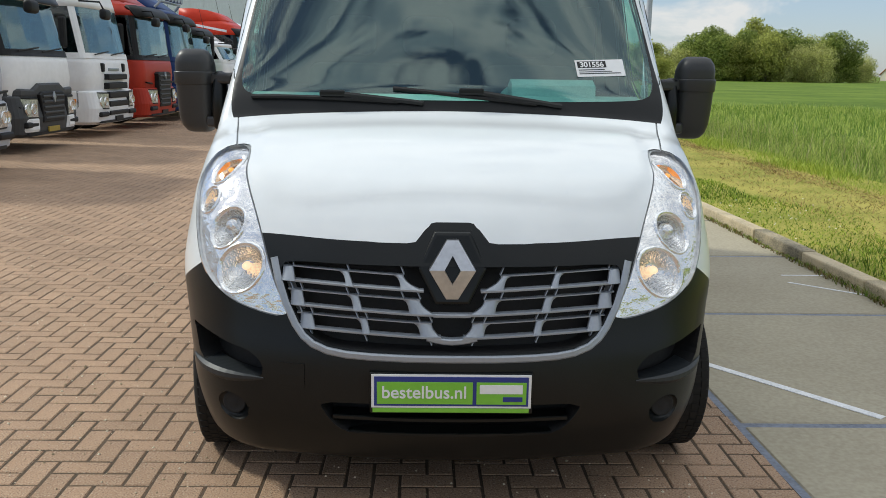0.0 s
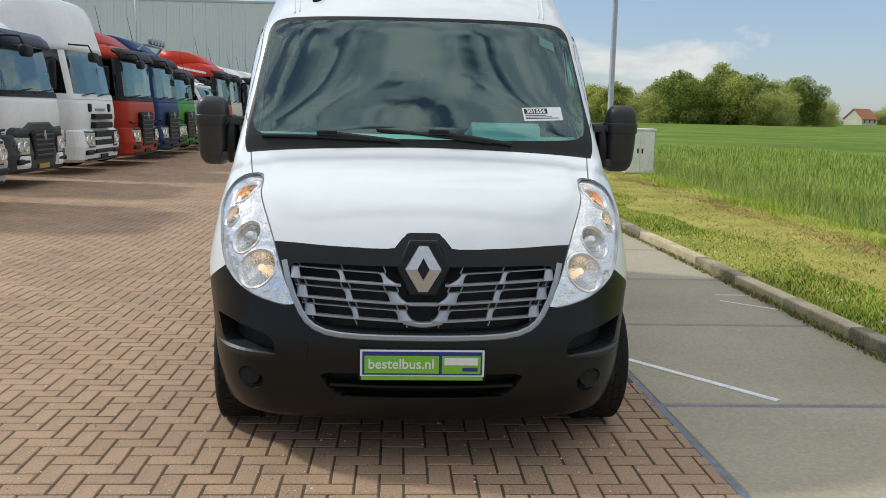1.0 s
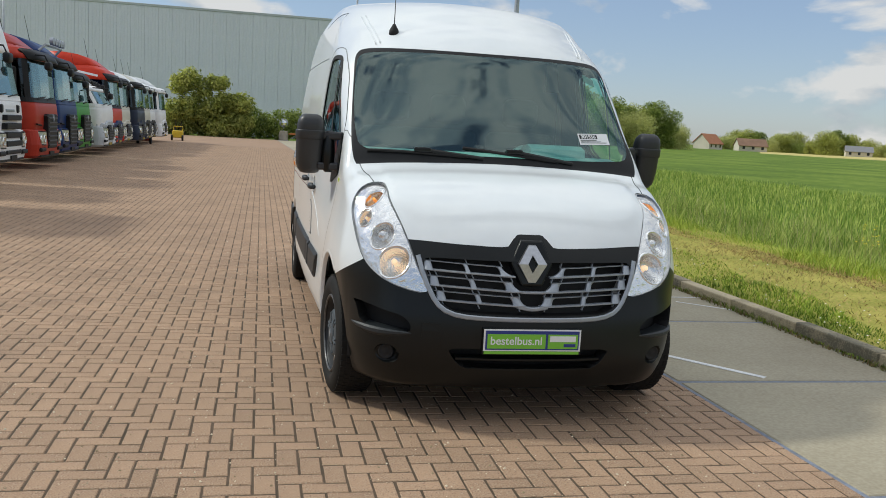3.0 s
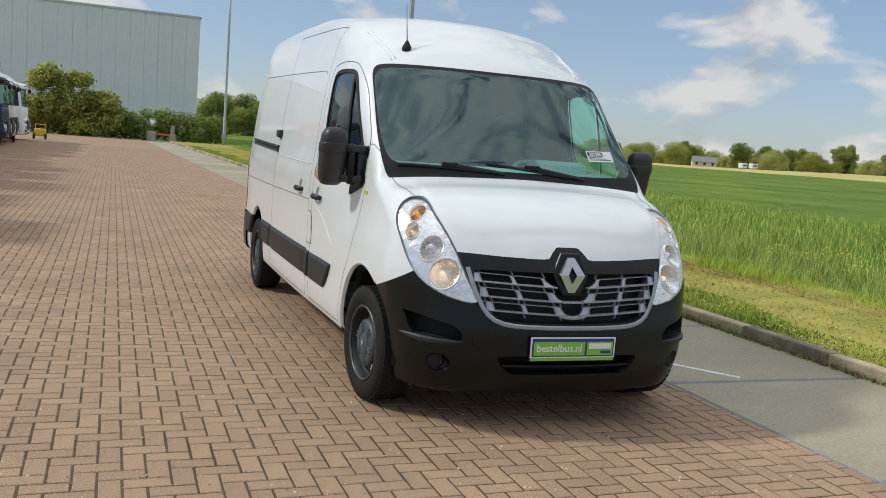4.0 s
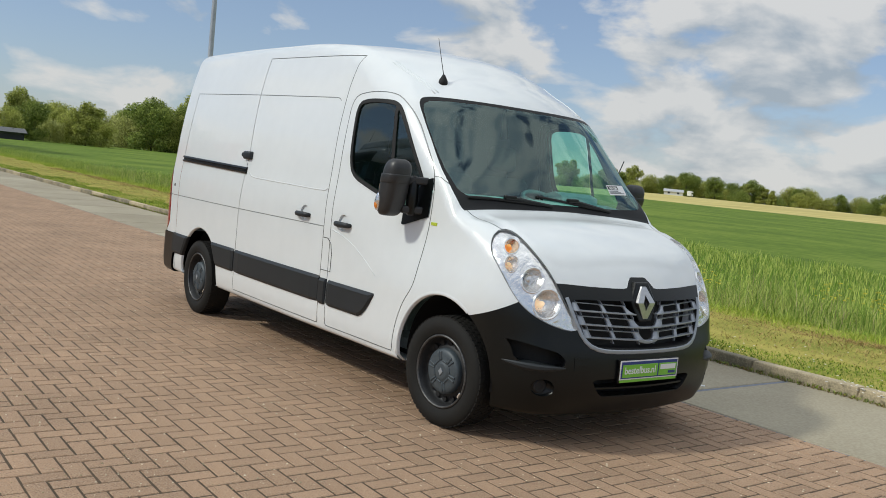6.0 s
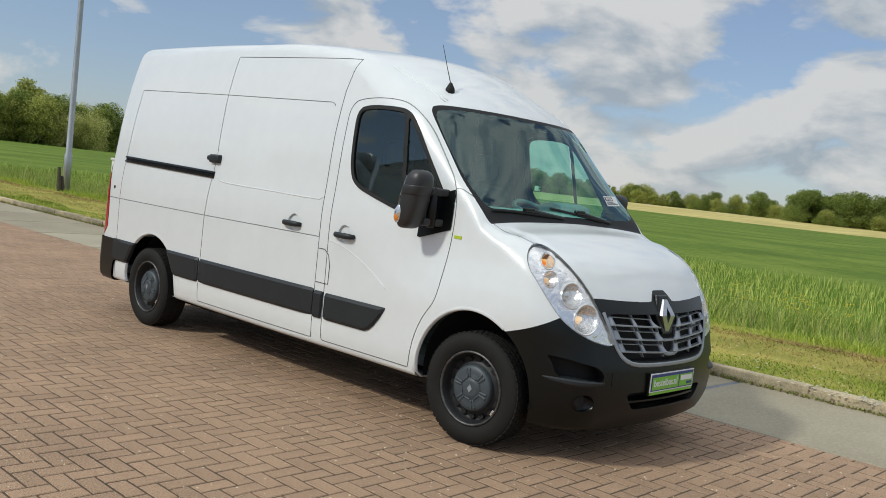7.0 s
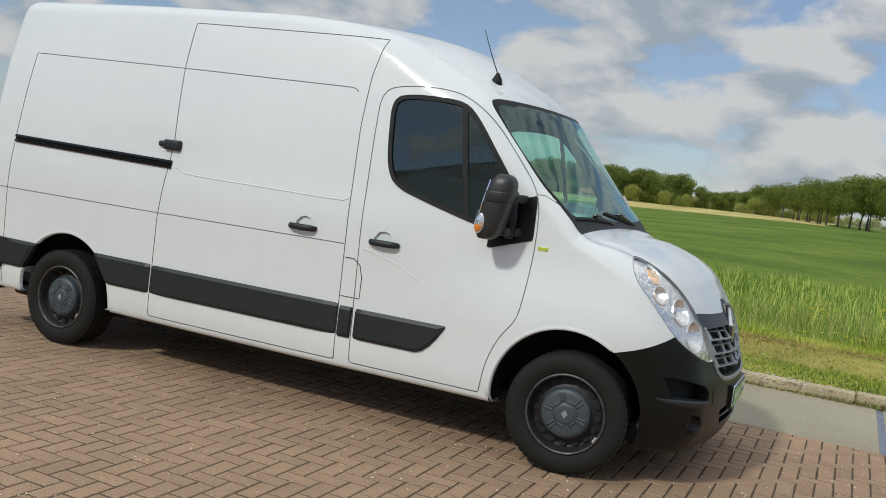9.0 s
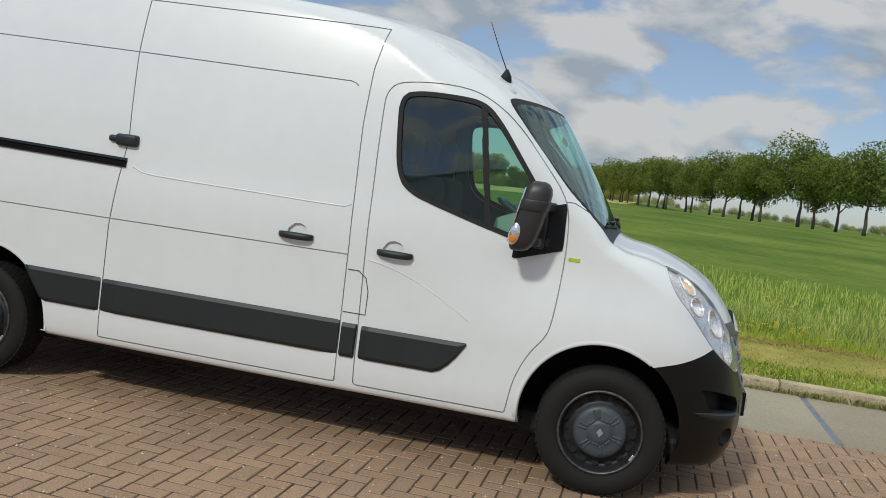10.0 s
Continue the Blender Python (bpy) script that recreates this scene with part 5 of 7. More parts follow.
def ground_material():
    m = bpy.data.materials.new("field")
    m.use_nodes = True
    n, l = m.node_tree.nodes, m.node_tree.links
    b = n["Principled BSDF"]
    b.inputs["Roughness"].default_value, b.inputs["Specular IOR Level"].default_value = 0.9, 0.15
    co, sep = n.new("ShaderNodeTexCoord"), n.new("ShaderNodeSeparateXYZ")
    l.new(co.outputs["Object"], sep.inputs[0])

    def calc(op, a, b2, c=None):
        q = n.new("ShaderNodeMath")
        q.operation = op
        for i, v in enumerate((a, b2, c)):
            if v is None:
                continue
            if isinstance(v, (int, float)):
                q.inputs[i].default_value = v
            else:
                l.new(v, q.inputs[i])
        return q.outputs[0]

    def noise_of(scale, detail=4, stretch=(1, 1, 1)):
        mp, t = n.new("ShaderNodeMapping"), n.new("ShaderNodeTexNoise")
        mp.inputs["Scale"].default_value = stretch
        mp.inputs["Rotation"].default_value = (0, 0, radians(-32))
        l.new(co.outputs["Object"], mp.inputs[0])
        l.new(mp.outputs[0], t.inputs["Vector"])
        t.inputs["Scale"].default_value, t.inputs["Detail"].default_value = scale, detail
        return t.outputs[0]

    def ramp(v, stops):
        r = n.new("ShaderNodeValToRGB")
        e = r.color_ramp.elements
        for i, (p, c) in enumerate(stops):
            q = e[i] if i < 2 else e.new(p)
            q.position, q.color = p, (*c, 1)
        l.new(v, r.inputs[0])
        return r.outputs[0]
    crop = calc("ADD", calc("MULTIPLY", noise_of(0.22, 7, (0.5, 0.5, 1)), 0.60), calc("MULTIPLY", noise_of(1.7, 8), 0.40))
    green = ramp(crop, [(0.38, (0.074, 0.128, 0.012)), (0.64, (0.180, 0.240, 0.035)), (0.51, (0.120, 0.186, 0.020))])
    stub = ramp(noise_of(0.12, 4, (0.2, 1, 1)), [(0.3, (0.42, 0.35, 0.12)), (0.7, (0.60, 0.51, 0.20))])
    # the stubble lies beyond a straight field edge
    edge = calc("ADD", calc("MULTIPLY", sep.outputs["X"], 0.906), calc("MULTIPLY", sep.outputs["Y"], 0.423))
    edge = calc("ADD", edge, calc("MULTIPLY", noise_of(0.02, 2), 8.0))
    left = calc("ADD", sep.outputs["X"], calc("MULTIPLY", sep.outputs["Y"], -0.6))
    far = calc("MULTIPLY", calc("MULTIPLY", calc("GREATER_THAN", edge, 262.0), calc("GREATER_THAN", left, 0.0)), calc("GREATER_THAN", sep.outputs["Y"], 12.0))
    mix = n.new("ShaderNodeMixRGB")
    l.new(far, mix.inputs[0])
    l.new(green, mix.inputs[1])
    l.new(stub, mix.inputs[2])
    l.new(mix.outputs[0], b.inputs["Base Color"])
    return m


verts, faces, idx = [], [], {}
radii = [0, 2, 4, 6, 9, 13, 18, 25, 32, 40, 50, 62, 76, 92, 110, 130, 155, 190, 240, 320, 450, 700, 1200, 2500, 4200]
for i, r in enumerate(radii):
    for k in range(72):
        a = 2 * math.pi * k / 72
        x, y = r * math.sin(a), r * math.cos(a)
        verts.append((x, y, rise(x, y) - 0.16))
for i in range(len(radii) - 1):
    for k in range(72):
        a, b2 = i * 72 + k, i * 72 + (k + 1) % 72
        faces.append((a, b2, b2 + 72, a + 72) if i else (a, b2 + 72, a + 72))
ground = part("ground", mesh_from("ground", verts, faces, True), ground_material(), None)
tagged(ground, "green crop field with a strip of pale stubble far off", "field", kind="structure")


def strip_of(name, x_left, x_right, y0, y1, z, mat, label, category, steps=24, kind="structure", thick=0.1):
    v, f = [], []
    for i in range(steps + 1):
        y = y0 + (y1 - y0) * i / steps
        for x, zz in ((x_left(y), z), (x_right(y), z), (x_right(y), z - thick), (x_left(y), z - thick)):
            v.append((x, y, zz))
        if i:
            b2 = 4 * i
            for k in range(4):
                f.append((b2 - 4 + k, b2 - 4 + (k + 1) % 4, b2 + (k + 1) % 4, b2 + k))
    ob = part(name, mesh_from(name, v, f), mat, None)
    return tagged(ob, label, category, kind=kind)


bed = strip_of("paving_bed", lambda y: -9.6, road_x, -4.0, 48.0, -0.0030, JOINT, "dark joints between the brown paving bricks", "paving")
far_paving = strip_of("far_pavement", lambda y: -32.0, road_x, 48.0, 70.0, 0.0, FAR_BRICK, "brown brick yard stretching to the hall", "paving")
strip_of("side_pavement", lambda y: -32.0, lambda y: -9.6, -4.0, 48.0, 0.0, FAR_BRICK, "brown brick yard under the parked lorries", "paving")
strip_of("back_pavement", lambda y: -32.0, lambda y: 2.8, -16.0, -4.0, 0.0, FAR_BRICK, "brown brick yard", "paving")
strip_of("slab_bed", lambda y: road_x(y), lambda y: kerb_x(y) + 0.02, -4.0, 70.0, -0.012, TAR, "dark filler in the joints between concrete slabs", "joint")

# ---- kerb, verge ----
MOWN = material("mown_grass", (0.37, 0.31, 0.085), 0.95, vary=0.3, scale=1.3, fine=28, bump=0.8, spec=0.1, dark=(0.15, 0.19, 0.028))
BLADE_SHORT = material("short_grass_blade", (0.27, 0.35, 0.045), 0.8, vary=0.3, scale=0.8, fine=5, spec=0.2, island=0.5, dark=(0.09, 0.16, 0.02))
BLADE_TALL = material("tall_grass_blade", (0.37, 0.415, 0.105), 0.75, vary=0.35, scale=0.6, fine=5, spec=0.2, island=0.9, dark=(0.14, 0.25, 0.032))
STEM = material("seed_stem", (0.46, 0.40, 0.22), 0.85, vary=0.3, scale=0.8, fine=5, spec=0.1, island=0.6, dark=(0.30, 0.27, 0.12))


def verge_edge(y):
    return 5.75 + 0.75 * math.exp(-((y - 1.5) / 3.5) ** 2)


strip_of("verge", lambda y: kerb_x(y) + 0.10, lambda y: verge_edge(y) + 0.5 + max(0, y - 30) * 0.01, -12.0, 70.0, 0.075, MOWN, "mown grass verge with yellowed patches", "verge", 60, thick=0.25)
rng = np.random.default_rng(7)


def blades(name, n, xs, ys, height, width, lean, z0, mat, label, category, share=1.6):
    """Grass as single bent blades."""
    y = ys[0] + (ys[1] - ys[0]) * rng.random(n) ** share
    lo = np.array([xs[0](q) for q in y])
    hi = np.array([xs[1](q) for q in y])
    x = lo + (hi - lo) * rng.random(n)
    h = height * (0.45 + 0.75 * rng.random(n)) * (0.8 + 0.3 * np.sin(x * 1.7 + np.sin(y * 1.3) * 2))
    w = width * (0.6 + 0.8 * rng.random(n))
    a = rng.random(n) * 2 * np.pi
    l = lean * h * (0.3 + rng.random(n))
    la = rng.random(n) * 2 * np.pi
    c, s = np.cos(a) * w, np.sin(a) * w
    z = np.full(n, z0)
    base1, base2 = np.stack([x - c, y - s, z], 1), np.stack([x + c, y + s, z], 1)
    mid = np.stack([x + 0.3 * l * np.cos(la), y + 0.3 * l * np.sin(la), z + 0.6 * h], 1)
    side = np.stack([c, s, 0 * c], 1) * 0.7
    tip = np.stack([x + l * np.cos(la), y + l * np.sin(la), z + h], 1)
    v = np.stack([base1, base2, mid + side, mid - side, tip], 1).reshape(-1, 3)
    f = []
    for i in range(n):
        b2 = 5 * i
        f += [(b2, b2 + 1, b2 + 2, b2 + 3), (b2 + 3, b2 + 2, b2 + 4)]
    ob = part(name, mesh_from(name, v.tolist(), f), mat, None)
    return tagged(ob, label, category, kind="stuff")


DRY = material("dry_cut_grass", (0.42, 0.31, 0.13), 0.9, vary=0.3, scale=0.9, fine=6, spec=0.1, island=0.6, dark=(0.20, 0.17, 0.06))
LUSH = material("lush_grass_blade", (0.37, 0.43, 0.07), 0.8, vary=0.25, scale=0.8, fine=5, spec=0.2, island=0.5, dark=(0.23, 0.33, 0.04))
blades("short_grass", 46000, (lambda y: kerb_x(y) + 0.13, lambda y: kerb_x(y) + 1.0 + 0.25 * math.sin(y * 0.9) + 0.15 * math.sin(y * 2.3)), (-2.0, 58.0), 0.055, 0.0045, 1.0, 0.07, BLADE_SHORT, "short mown grass on the verge", "grass", 1.5)
blades("cut_grass", 30000, (lambda y: kerb_x(y) + 0.85 + 0.25 * math.sin(0.7 * y), lambda y: verge_edge(y) - 0.15 + 0.2 * math.sin(1.3 * y)), (-2.0, 58.0), 0.045, 0.004, 2.2, 0.07, DRY, "dry yellowed cut grass lying on the verge", "grass", 1.5)
HAY = material("hay", (0.36, 0.235, 0.105), 0.95, vary=0.3, scale=1.6, fine=9, spec=0.05, island=0.7, dark=(0.15, 0.105, 0.045))
blades("hay_windrow", 16000, (lambda y: verge_edge(y) - 0.62 + 0.10 * math.sin(1.9 * y), lambda y: verge_edge(y) - 0.12 + 0.09 * math.sin(2.7 * y)), (-2.0, 40.0), 0.035, 0.0035, 4.5, 0.076, HAY, "brown dry clippings left lying before the tall grass", "hay", 1.5)
blades("margin_grass", 34000, (lambda y: verge_edge(y) - 0.22 + 0.12 * math.sin(y * 2.1), lambda y: verge_edge(y) + 0.55), (-3.0, 62.0), 0.20, 0.005, 0.8, 0.02, LUSH, "bright low grass before the tall grass", "grass", 1.5)
blades("tall_grass", 84000, (lambda y: verge_edge(y) + 0.25, lambda y: verge_edge(y) + 3.0), (-4.0, 66.0), 0.46, 0.005, 0.45, -0.12, BLADE_TALL, "tall uncut grass along the field's edge", "grass", 1.4)
blades("seed_stems", 5000, (lambda y: verge_edge(y) + 0.15, lambda y: verge_edge(y) + 2.6), (-4.0, 40.0), 0.62, 0.0032, 0.35, -0.12, STEM, "pale seeding stems standing in the tall grass", "grass", 1.4)
blades("crop", 50000, (lambda y: verge_edge(y) + 3.0, lambda y: verge_edge(y) + 16.0), (-8.0, 46.0), 0.30, 0.009, 0.4, -0.15, BLADE_TALL, "young green corn in the field", "crop", 1.2)
FLOWER = material("yellow_flower", (0.80, 0.62, 0.03), 0.7, vary=0.1)
DAISY = material("white_flower", (0.80, 0.80, 0.76), 0.7, vary=0.05)


def flowers(name, n, place, z, r, mat, label):
    v, f = [], []
    for _ in range(n):
        x, y = place()
        zz = z * (0.7 + 0.5 * rng.random())
        b2 = len(v)
        v.append((x, y, zz))
        for k in range(6):
            a = k * math.pi / 3
            v.append((x + r * math.cos(a), y + r * math.sin(a), zz + 0.4 * r * (k % 2)))
        f += [(b2, b2 + 1 + k, b2 + 1 + (k + 1) % 6) for k in range(6)]
    tagged(part(name, mesh_from(name, v, f), mat, None), label, "flower", kind="stuff")


def rape():
    c = [(7.05, 4.87), (7.0, 4.6), (6.84, 3.99), (6.9, 2.6), (6.7, 1.6), (6.55, 8.6), (6.3, 7.64), (6.2, 6.82), (7.3, 5.6)][int(rng.integers(9))]
    return c[0] + 0.10 * rng.normal(), c[1] + 0.13 * rng.normal()


flowers("yellow_flowers", 170, rape, 0.50, 0.022, FLOWER, "yellow flowers in the tall grass")
flowers("buttercups", 40, lambda: (verge_edge(2.0) - 0.05 + 0.12 * rng.normal(), 1.7 + 0.5 * rng.normal()), 0.26, 0.022, FLOWER, "yellow buttercups in the low grass")
# weeds at the foot of the kerb
blades("kerb_weeds", 2600, (lambda y: kerb_x(y) - 0.035, lambda y: kerb_x(y) - 0.005 if math.sin(3.1 * y) + math.sin(1.3 * y + 1) > 0.2 else kerb_x(y) - 0.03), (-1.5, 24.0), 0.05, 0.004, 1.2, 0.0, BLADE_SHORT, "small weeds growing at the foot of the kerb", "weed", 1.5)
flowers("kerb_daisies", 60, lambda: (kerb_x(2.7) - 0.03 + 0.05 * rng.normal(), 2.75 + 0.28 * rng.normal()), 0.10, 0.012, DAISY, "small white flowers at the foot of the kerb")
flowers("daisies", 130, lambda: ((lambda y: (kerb_x(y) + 0.2 + 1.6 * rng.random() ** 2, y))(-1 + 11 * rng.random())), 0.115, 0.011, DAISY, "small white daisies on the verge")


# ---- trees and shrubs ----
BARK = material("bark", (0.115, 0.095, 0.075), 0.95, vary=0.3, scale=3, fine=30, bump=0.6)
def leaf_material(name, colour, dark):
    """Leaves that let part of the light through."""
    m = material(name, colour, 0.8, vary=0.35, scale=0.35, fine=2.0, island=0.5, spec=0.2, dark=dark)
    n, l = m.node_tree.nodes, m.node_tree.links
    b, out = n["Principled BSDF"], n["Material Output"]
    thin, mix = n.new("ShaderNodeBsdfTranslucent"), n.new("ShaderNodeMixShader")
    more = n.new("ShaderNodeMixRGB")
    more.blend_type = "MULTIPLY"
    more.inputs[0].default_value, more.inputs[2].default_value = 1.0, (1.75, 1.75, 1.5, 1)
    l.new(b.inputs["Base Color"].links[0].from_socket, more.inputs[1])
    l.new(more.outputs[0], thin.inputs[0])
    mix.inputs[0].default_value = 0.5
    l.new(b.outputs[0], mix.inputs[1])
    l.new(thin.outputs[0], mix.inputs[2])
    l.new(mix.outputs[0], out.inputs[0])
    return m


LEAF_SETS = {
    "mid": leaf_material("leaves", (0.35, 0.355, 0.115), (0.155, 0.185, 0.05)),
    "dark": leaf_material("dark_leaves", (0.225, 0.26, 0.075), (0.09, 0.13, 0.032)),
    "avenue": leaf_material("avenue_leaves", (0.17, 0.205, 0.050), (0.065, 0.095, 0.020)),
    "pale": leaf_material("pale_leaves", (0.40, 0.40, 0.175), (0.23, 0.25, 0.095)),
}


def leaf_cloud(lobes, n, size, seed):
    """Leaf clumps scattered through the outer part of lobes (x, y, z, radius, height ratio), facing outwards."""
    g = np.random.default_rng(seed)
    weight = np.array([l[3] ** 2 for l in lobes])
    pick = g.choice(len(lobes), n, p=weight / weight.sum())
    L = np.array(lobes)[pick]
    d = g.normal(size=(n, 3))
    d /= np.linalg.norm(d, axis=1)[:, None]
    rad = L[:, 3] * (1 - 0.55 * g.random(n) ** 2.2)
    c = L[:, :3] + d * np.stack([rad, rad, rad * L[:, 4]], 1)
    # each clump: three leaves turned about
    v, f = np.empty((n, 3, 4, 3)), []
    for k in range(3):
        out = d * 0.9 + g.normal(size=(n, 3)) * 0.5 + np.array([0, 0, 0.35])
        out /= np.linalg.norm(out, axis=1)[:, None]
        a = np.cross(out, g.normal(size=(n, 3)))
        a /= np.linalg.norm(a, axis=1)[:, None]
        b2 = np.cross(out, a)
        s = size * (0.5 + 0.8 * g.random((n, 1)))
        o = c + g.normal(size=(n, 3)) * size * 0.8
        v[:, k, 0], v[:, k, 1], v[:, k, 2], v[:, k, 3] = o - a * s, o + b2 * s * 0.55, o + a * s, o - b2 * s * 0.5
    return v.reshape(-1, 3).tolist(), [(4 * i, 4 * i + 1, 4 * i + 2, 4 * i + 3) for i in range(3 * n)]


def tree(name, place, height, width, seed, leaves="mid", trunk=0.3, clumps=1500, label="broad green tree in full leaf", group="", size=None, girth=None):
    """Trunk and limbs with a crown of leaf clumps. trunk: the bare part of the height."""
    g = random.Random(seed)
    t = thing(name, place, label, "tree", group)
    bm = bmesh.new()
    r = girth or height * 0.017
    top = height * (trunk + 0.30)
    stem = [(0, 0, -0.3), (g.uniform(-.1, .1), g.uniform(-.1, .1), height * trunk * 0.5), (g.uniform(-.2, .2), g.uniform(-.2, .2), height * trunk), (g.uniform(-.4, .4), g.uniform(-.4, .4), top)]
    tube(bm, stem, r, 8, 0.35)
    part("trunk", bm, BARK, t, smooth=True)
    lobes = []
    n = 9
    for i in range(n):
        a = 2 * math.pi * i / n + g.uniform(-0.4, 0.4)
        reach = width * 0.5 * g.uniform(0.35, 0.72)
        z = height * (trunk + (1 - trunk) * g.uniform(0.22, 0.80))
        p = Vector((reach * math.cos(a), reach * math.sin(a), z))
        bm = bmesh.new()
        s = Vector(stem[2]).lerp(Vector(stem[3]), g.random() * 0.8)
        tube(bm, [s, s.lerp(p, 0.5) + Vector((0, 0, -0.04 * height)), p], r * 0.46, 5, 0.3)
        part("limb", bm, BARK, t)
        lobes.append((p.x, p.y, p.z, width * g.uniform(0.17, 0.27), g.uniform(0.7, 0.95)))
    lobes.append((0, 0, height * (1 - 0.2 * (1 - trunk)), width * 0.24, 0.8))
    if trunk < 0.1:
        # full to the ground
        for i in range(6):
            a = 2 * math.pi * i / 6 + g.uniform(-0.4, 0.4)
            lobes.append((width * 0.3 * math.cos(a), width * 0.3 * math.sin(a), height * g.uniform(0.12, 0.24), width * g.uniform(0.17, 0.23), 0.9))
    lobes.append((g.uniform(-.1, .1) * width, g.uniform(-.1, .1) * width, height * (trunk + 0.5 * (1 - trunk)), width * 0.36, 0.85))
    v, f = leaf_cloud(lobes, clumps, size or height * 0.028, seed)
    part("crown", mesh_from("crown", v, f), LEAF_SETS[leaves], t)
    return t


def shrub(name, place, lobes, n, size, seed, leaves, label, category="shrub"):
    t = thing(name, place, label, category)
    g = random.Random(seed)
    for i in range(6):
        l = lobes[i % len(lobes)]
        bm = bmesh.new()
        tube(bm, [(l[0] + g.uniform(-.3, .3), l[1], -0.1), (l[0] + g.uniform(-.4, .4), l[1], l[2])], 0.05, 5, 0.4)
        part("stem", bm, BARK, t)
    v, f = leaf_cloud(lobes, n, size, seed)
    part("foliage", mesh_from("foliage", v, f), LEAF_SETS[leaves], t)
    return t


def polar(az, r, z=None):
    x, y = r * math.sin(radians(az)), r * math.cos(radians(az))
    return (x, y, rise(x, y) - 0.16 if z is None else z)


# kinds of far trees, copied about
far_kinds = {}
for key, h, w, sd, lv, tr in (("a", 12, 12, 3, "mid", 0.02), ("b", 14, 11, 5, "dark", 0.04), ("c", 9, 11, 8, "pale", 0.0), ("d", 17, 10, 11, "mid", 0.05), ("e", 7, 12, 14, "dark", 0.0)):
    far_kinds[key] = tree("tree", (0, -400 - 30 * sd, -0.16), h, w, sd, lv, tr, 4600, size=h * 0.019, label={"mid": "broad green tree in full leaf", "dark": "dark green tree with a dense crown", "pale": "pale green willow with a loose crown"}[lv])
pick = random.Random(21)


def far_tree(az, r, scale, key, group):
    x, y, z = polar(az, r)
    ob = far_kinds[key]
    c = copy_thing(ob, pose(x, y, z, 0, 0, pick.uniform(0, 360)))
    c.scale = (scale * pick.uniform(0.9, 1.15),) * 2 + (scale,)
    c["group"] = group
    return c


def row_of(az0, az1, r, n, heights, keys, group):
    for i in range(n):
        far_tree(az0 + (az1 - az0) * (i + pick.uniform(0.2, 0.8)) / n, r * pick.uniform(0.96, 1.06), pick.uniform(*heights), pick.choice(keys), group)


# clumps seen beside the hall
row_of(5.0, 11.0, 190, 9, (0.50, 0.75), "abd", "trees beside the hall")
row_of(11.5, 15.0, 200, 6, (0.45, 0.62), "acd", "trees beside the hall")
# the copse across the field
row_of(11.6, 14.8, 260, 5, (0.65, 0.9), "ac", "copse across the field")
row_of(15.6, 25.0, 250, 17, (0.85, 1.15), "acb", "copse across the field")
far_tree(20.0, 256, 1.05, "d", "copse across the field")
row_of(25.0, 26.6, 270, 2, (0.75, 0.95), "c", "copse across the field")
# thin belts far off
row_of(28.0, 41.0, 520, 44, (0.55, 1.2), "aabcce", "far belt of trees")
row_of(41.0, 58.0, 560, 62, (0.55, 1.15), "aabcde", "far belt of trees")
row_of(58.0, 69.0, 560, 34, (0.6, 1.15), "aabe", "far belt of trees")
row_of(67.5, 79.4, 430, 44, (0.98, 1.2), "bbe", "far wood")
row_of(68.0, 80.0, 415, 18, (0.45, 0.65), "ae", "far wood")
row_of(79.2, 88.0, 470, 30, (0.55, 0.85), "abce", "far wood")
row_of(86.0, 120.0, 460, 64, (0.30, 0.6), "cee", "far hedge")
# the row of trees with bare trunks along the dyke
row_kinds = [tree("avenue_tree", (0, -1000 - 30 * k, -0.16), 14.5, 13.5, 31 + k, "avenue", 0.24, 3300, "tall roadside tree with a forked trunk and dark leaves", size=0.25, girth=0.36) for k in range(3)]
for i in range(40):
    x = 138 + 11.0 * i + max(0, i - 24) * 12 + pick.uniform(-2.5, 2.5)
    y = -24 + 0.222 * (x - 160) + pick.uniform(-2, 2)
    o = copy_thing(row_kinds[i % 3], pose(x, y, rise(x, y) - 0.2, 0, 0, 70 * i))
    s = pick.uniform(0.86, 1.12)
    o.scale = (s, s, s)
    o["group"] = "row of trees on the dyke"
for o in (*far_kinds.values(), *row_kinds):
    for q in (*o.children_recursive, o):
        bpy.data.objects.remove(q)

# hedge and shrub before the hall
lobes = [(-13 + 1.25 * i, 0.25 * math.sin(i * 2.1), 1.15 + 0.15 * math.sin(i * 1.7), 1.05 + 0.2 * math.sin(i * 2.9), 1.15) for i in range(16)]
shrub("hedge", (-0.5, 71.5, 0), lobes, 14000, 0.10, 41, "dark", "dense dark green hedge before the hall", "hedge")
g_shrub = random.Random(17)
shrub_lobes = [(x + g_shrub.uniform(-0.3, 0.3), g_shrub.uniform(-0.7, 0.7), z * g_shrub.uniform(0.85, 1.1), g_shrub.uniform(0.55, 0.95), g_shrub.uniform(0.8, 1.2))
               for x, top in ((-2.6, 2.0), (-1.9, 3.6), (-1.1, 4.5), (-0.3, 3.5), (0.5, 4.0), (1.2, 4.6), (1.9, 3.2), (2.7, 2.4)) for z in (0.9, 0.55 * top, top)]
shrub("large_shrub", (-5.4, 70.2, 0), shrub_lobes, 6500, 0.14, 43, "mid", "large flowering shrub beside the hedge")

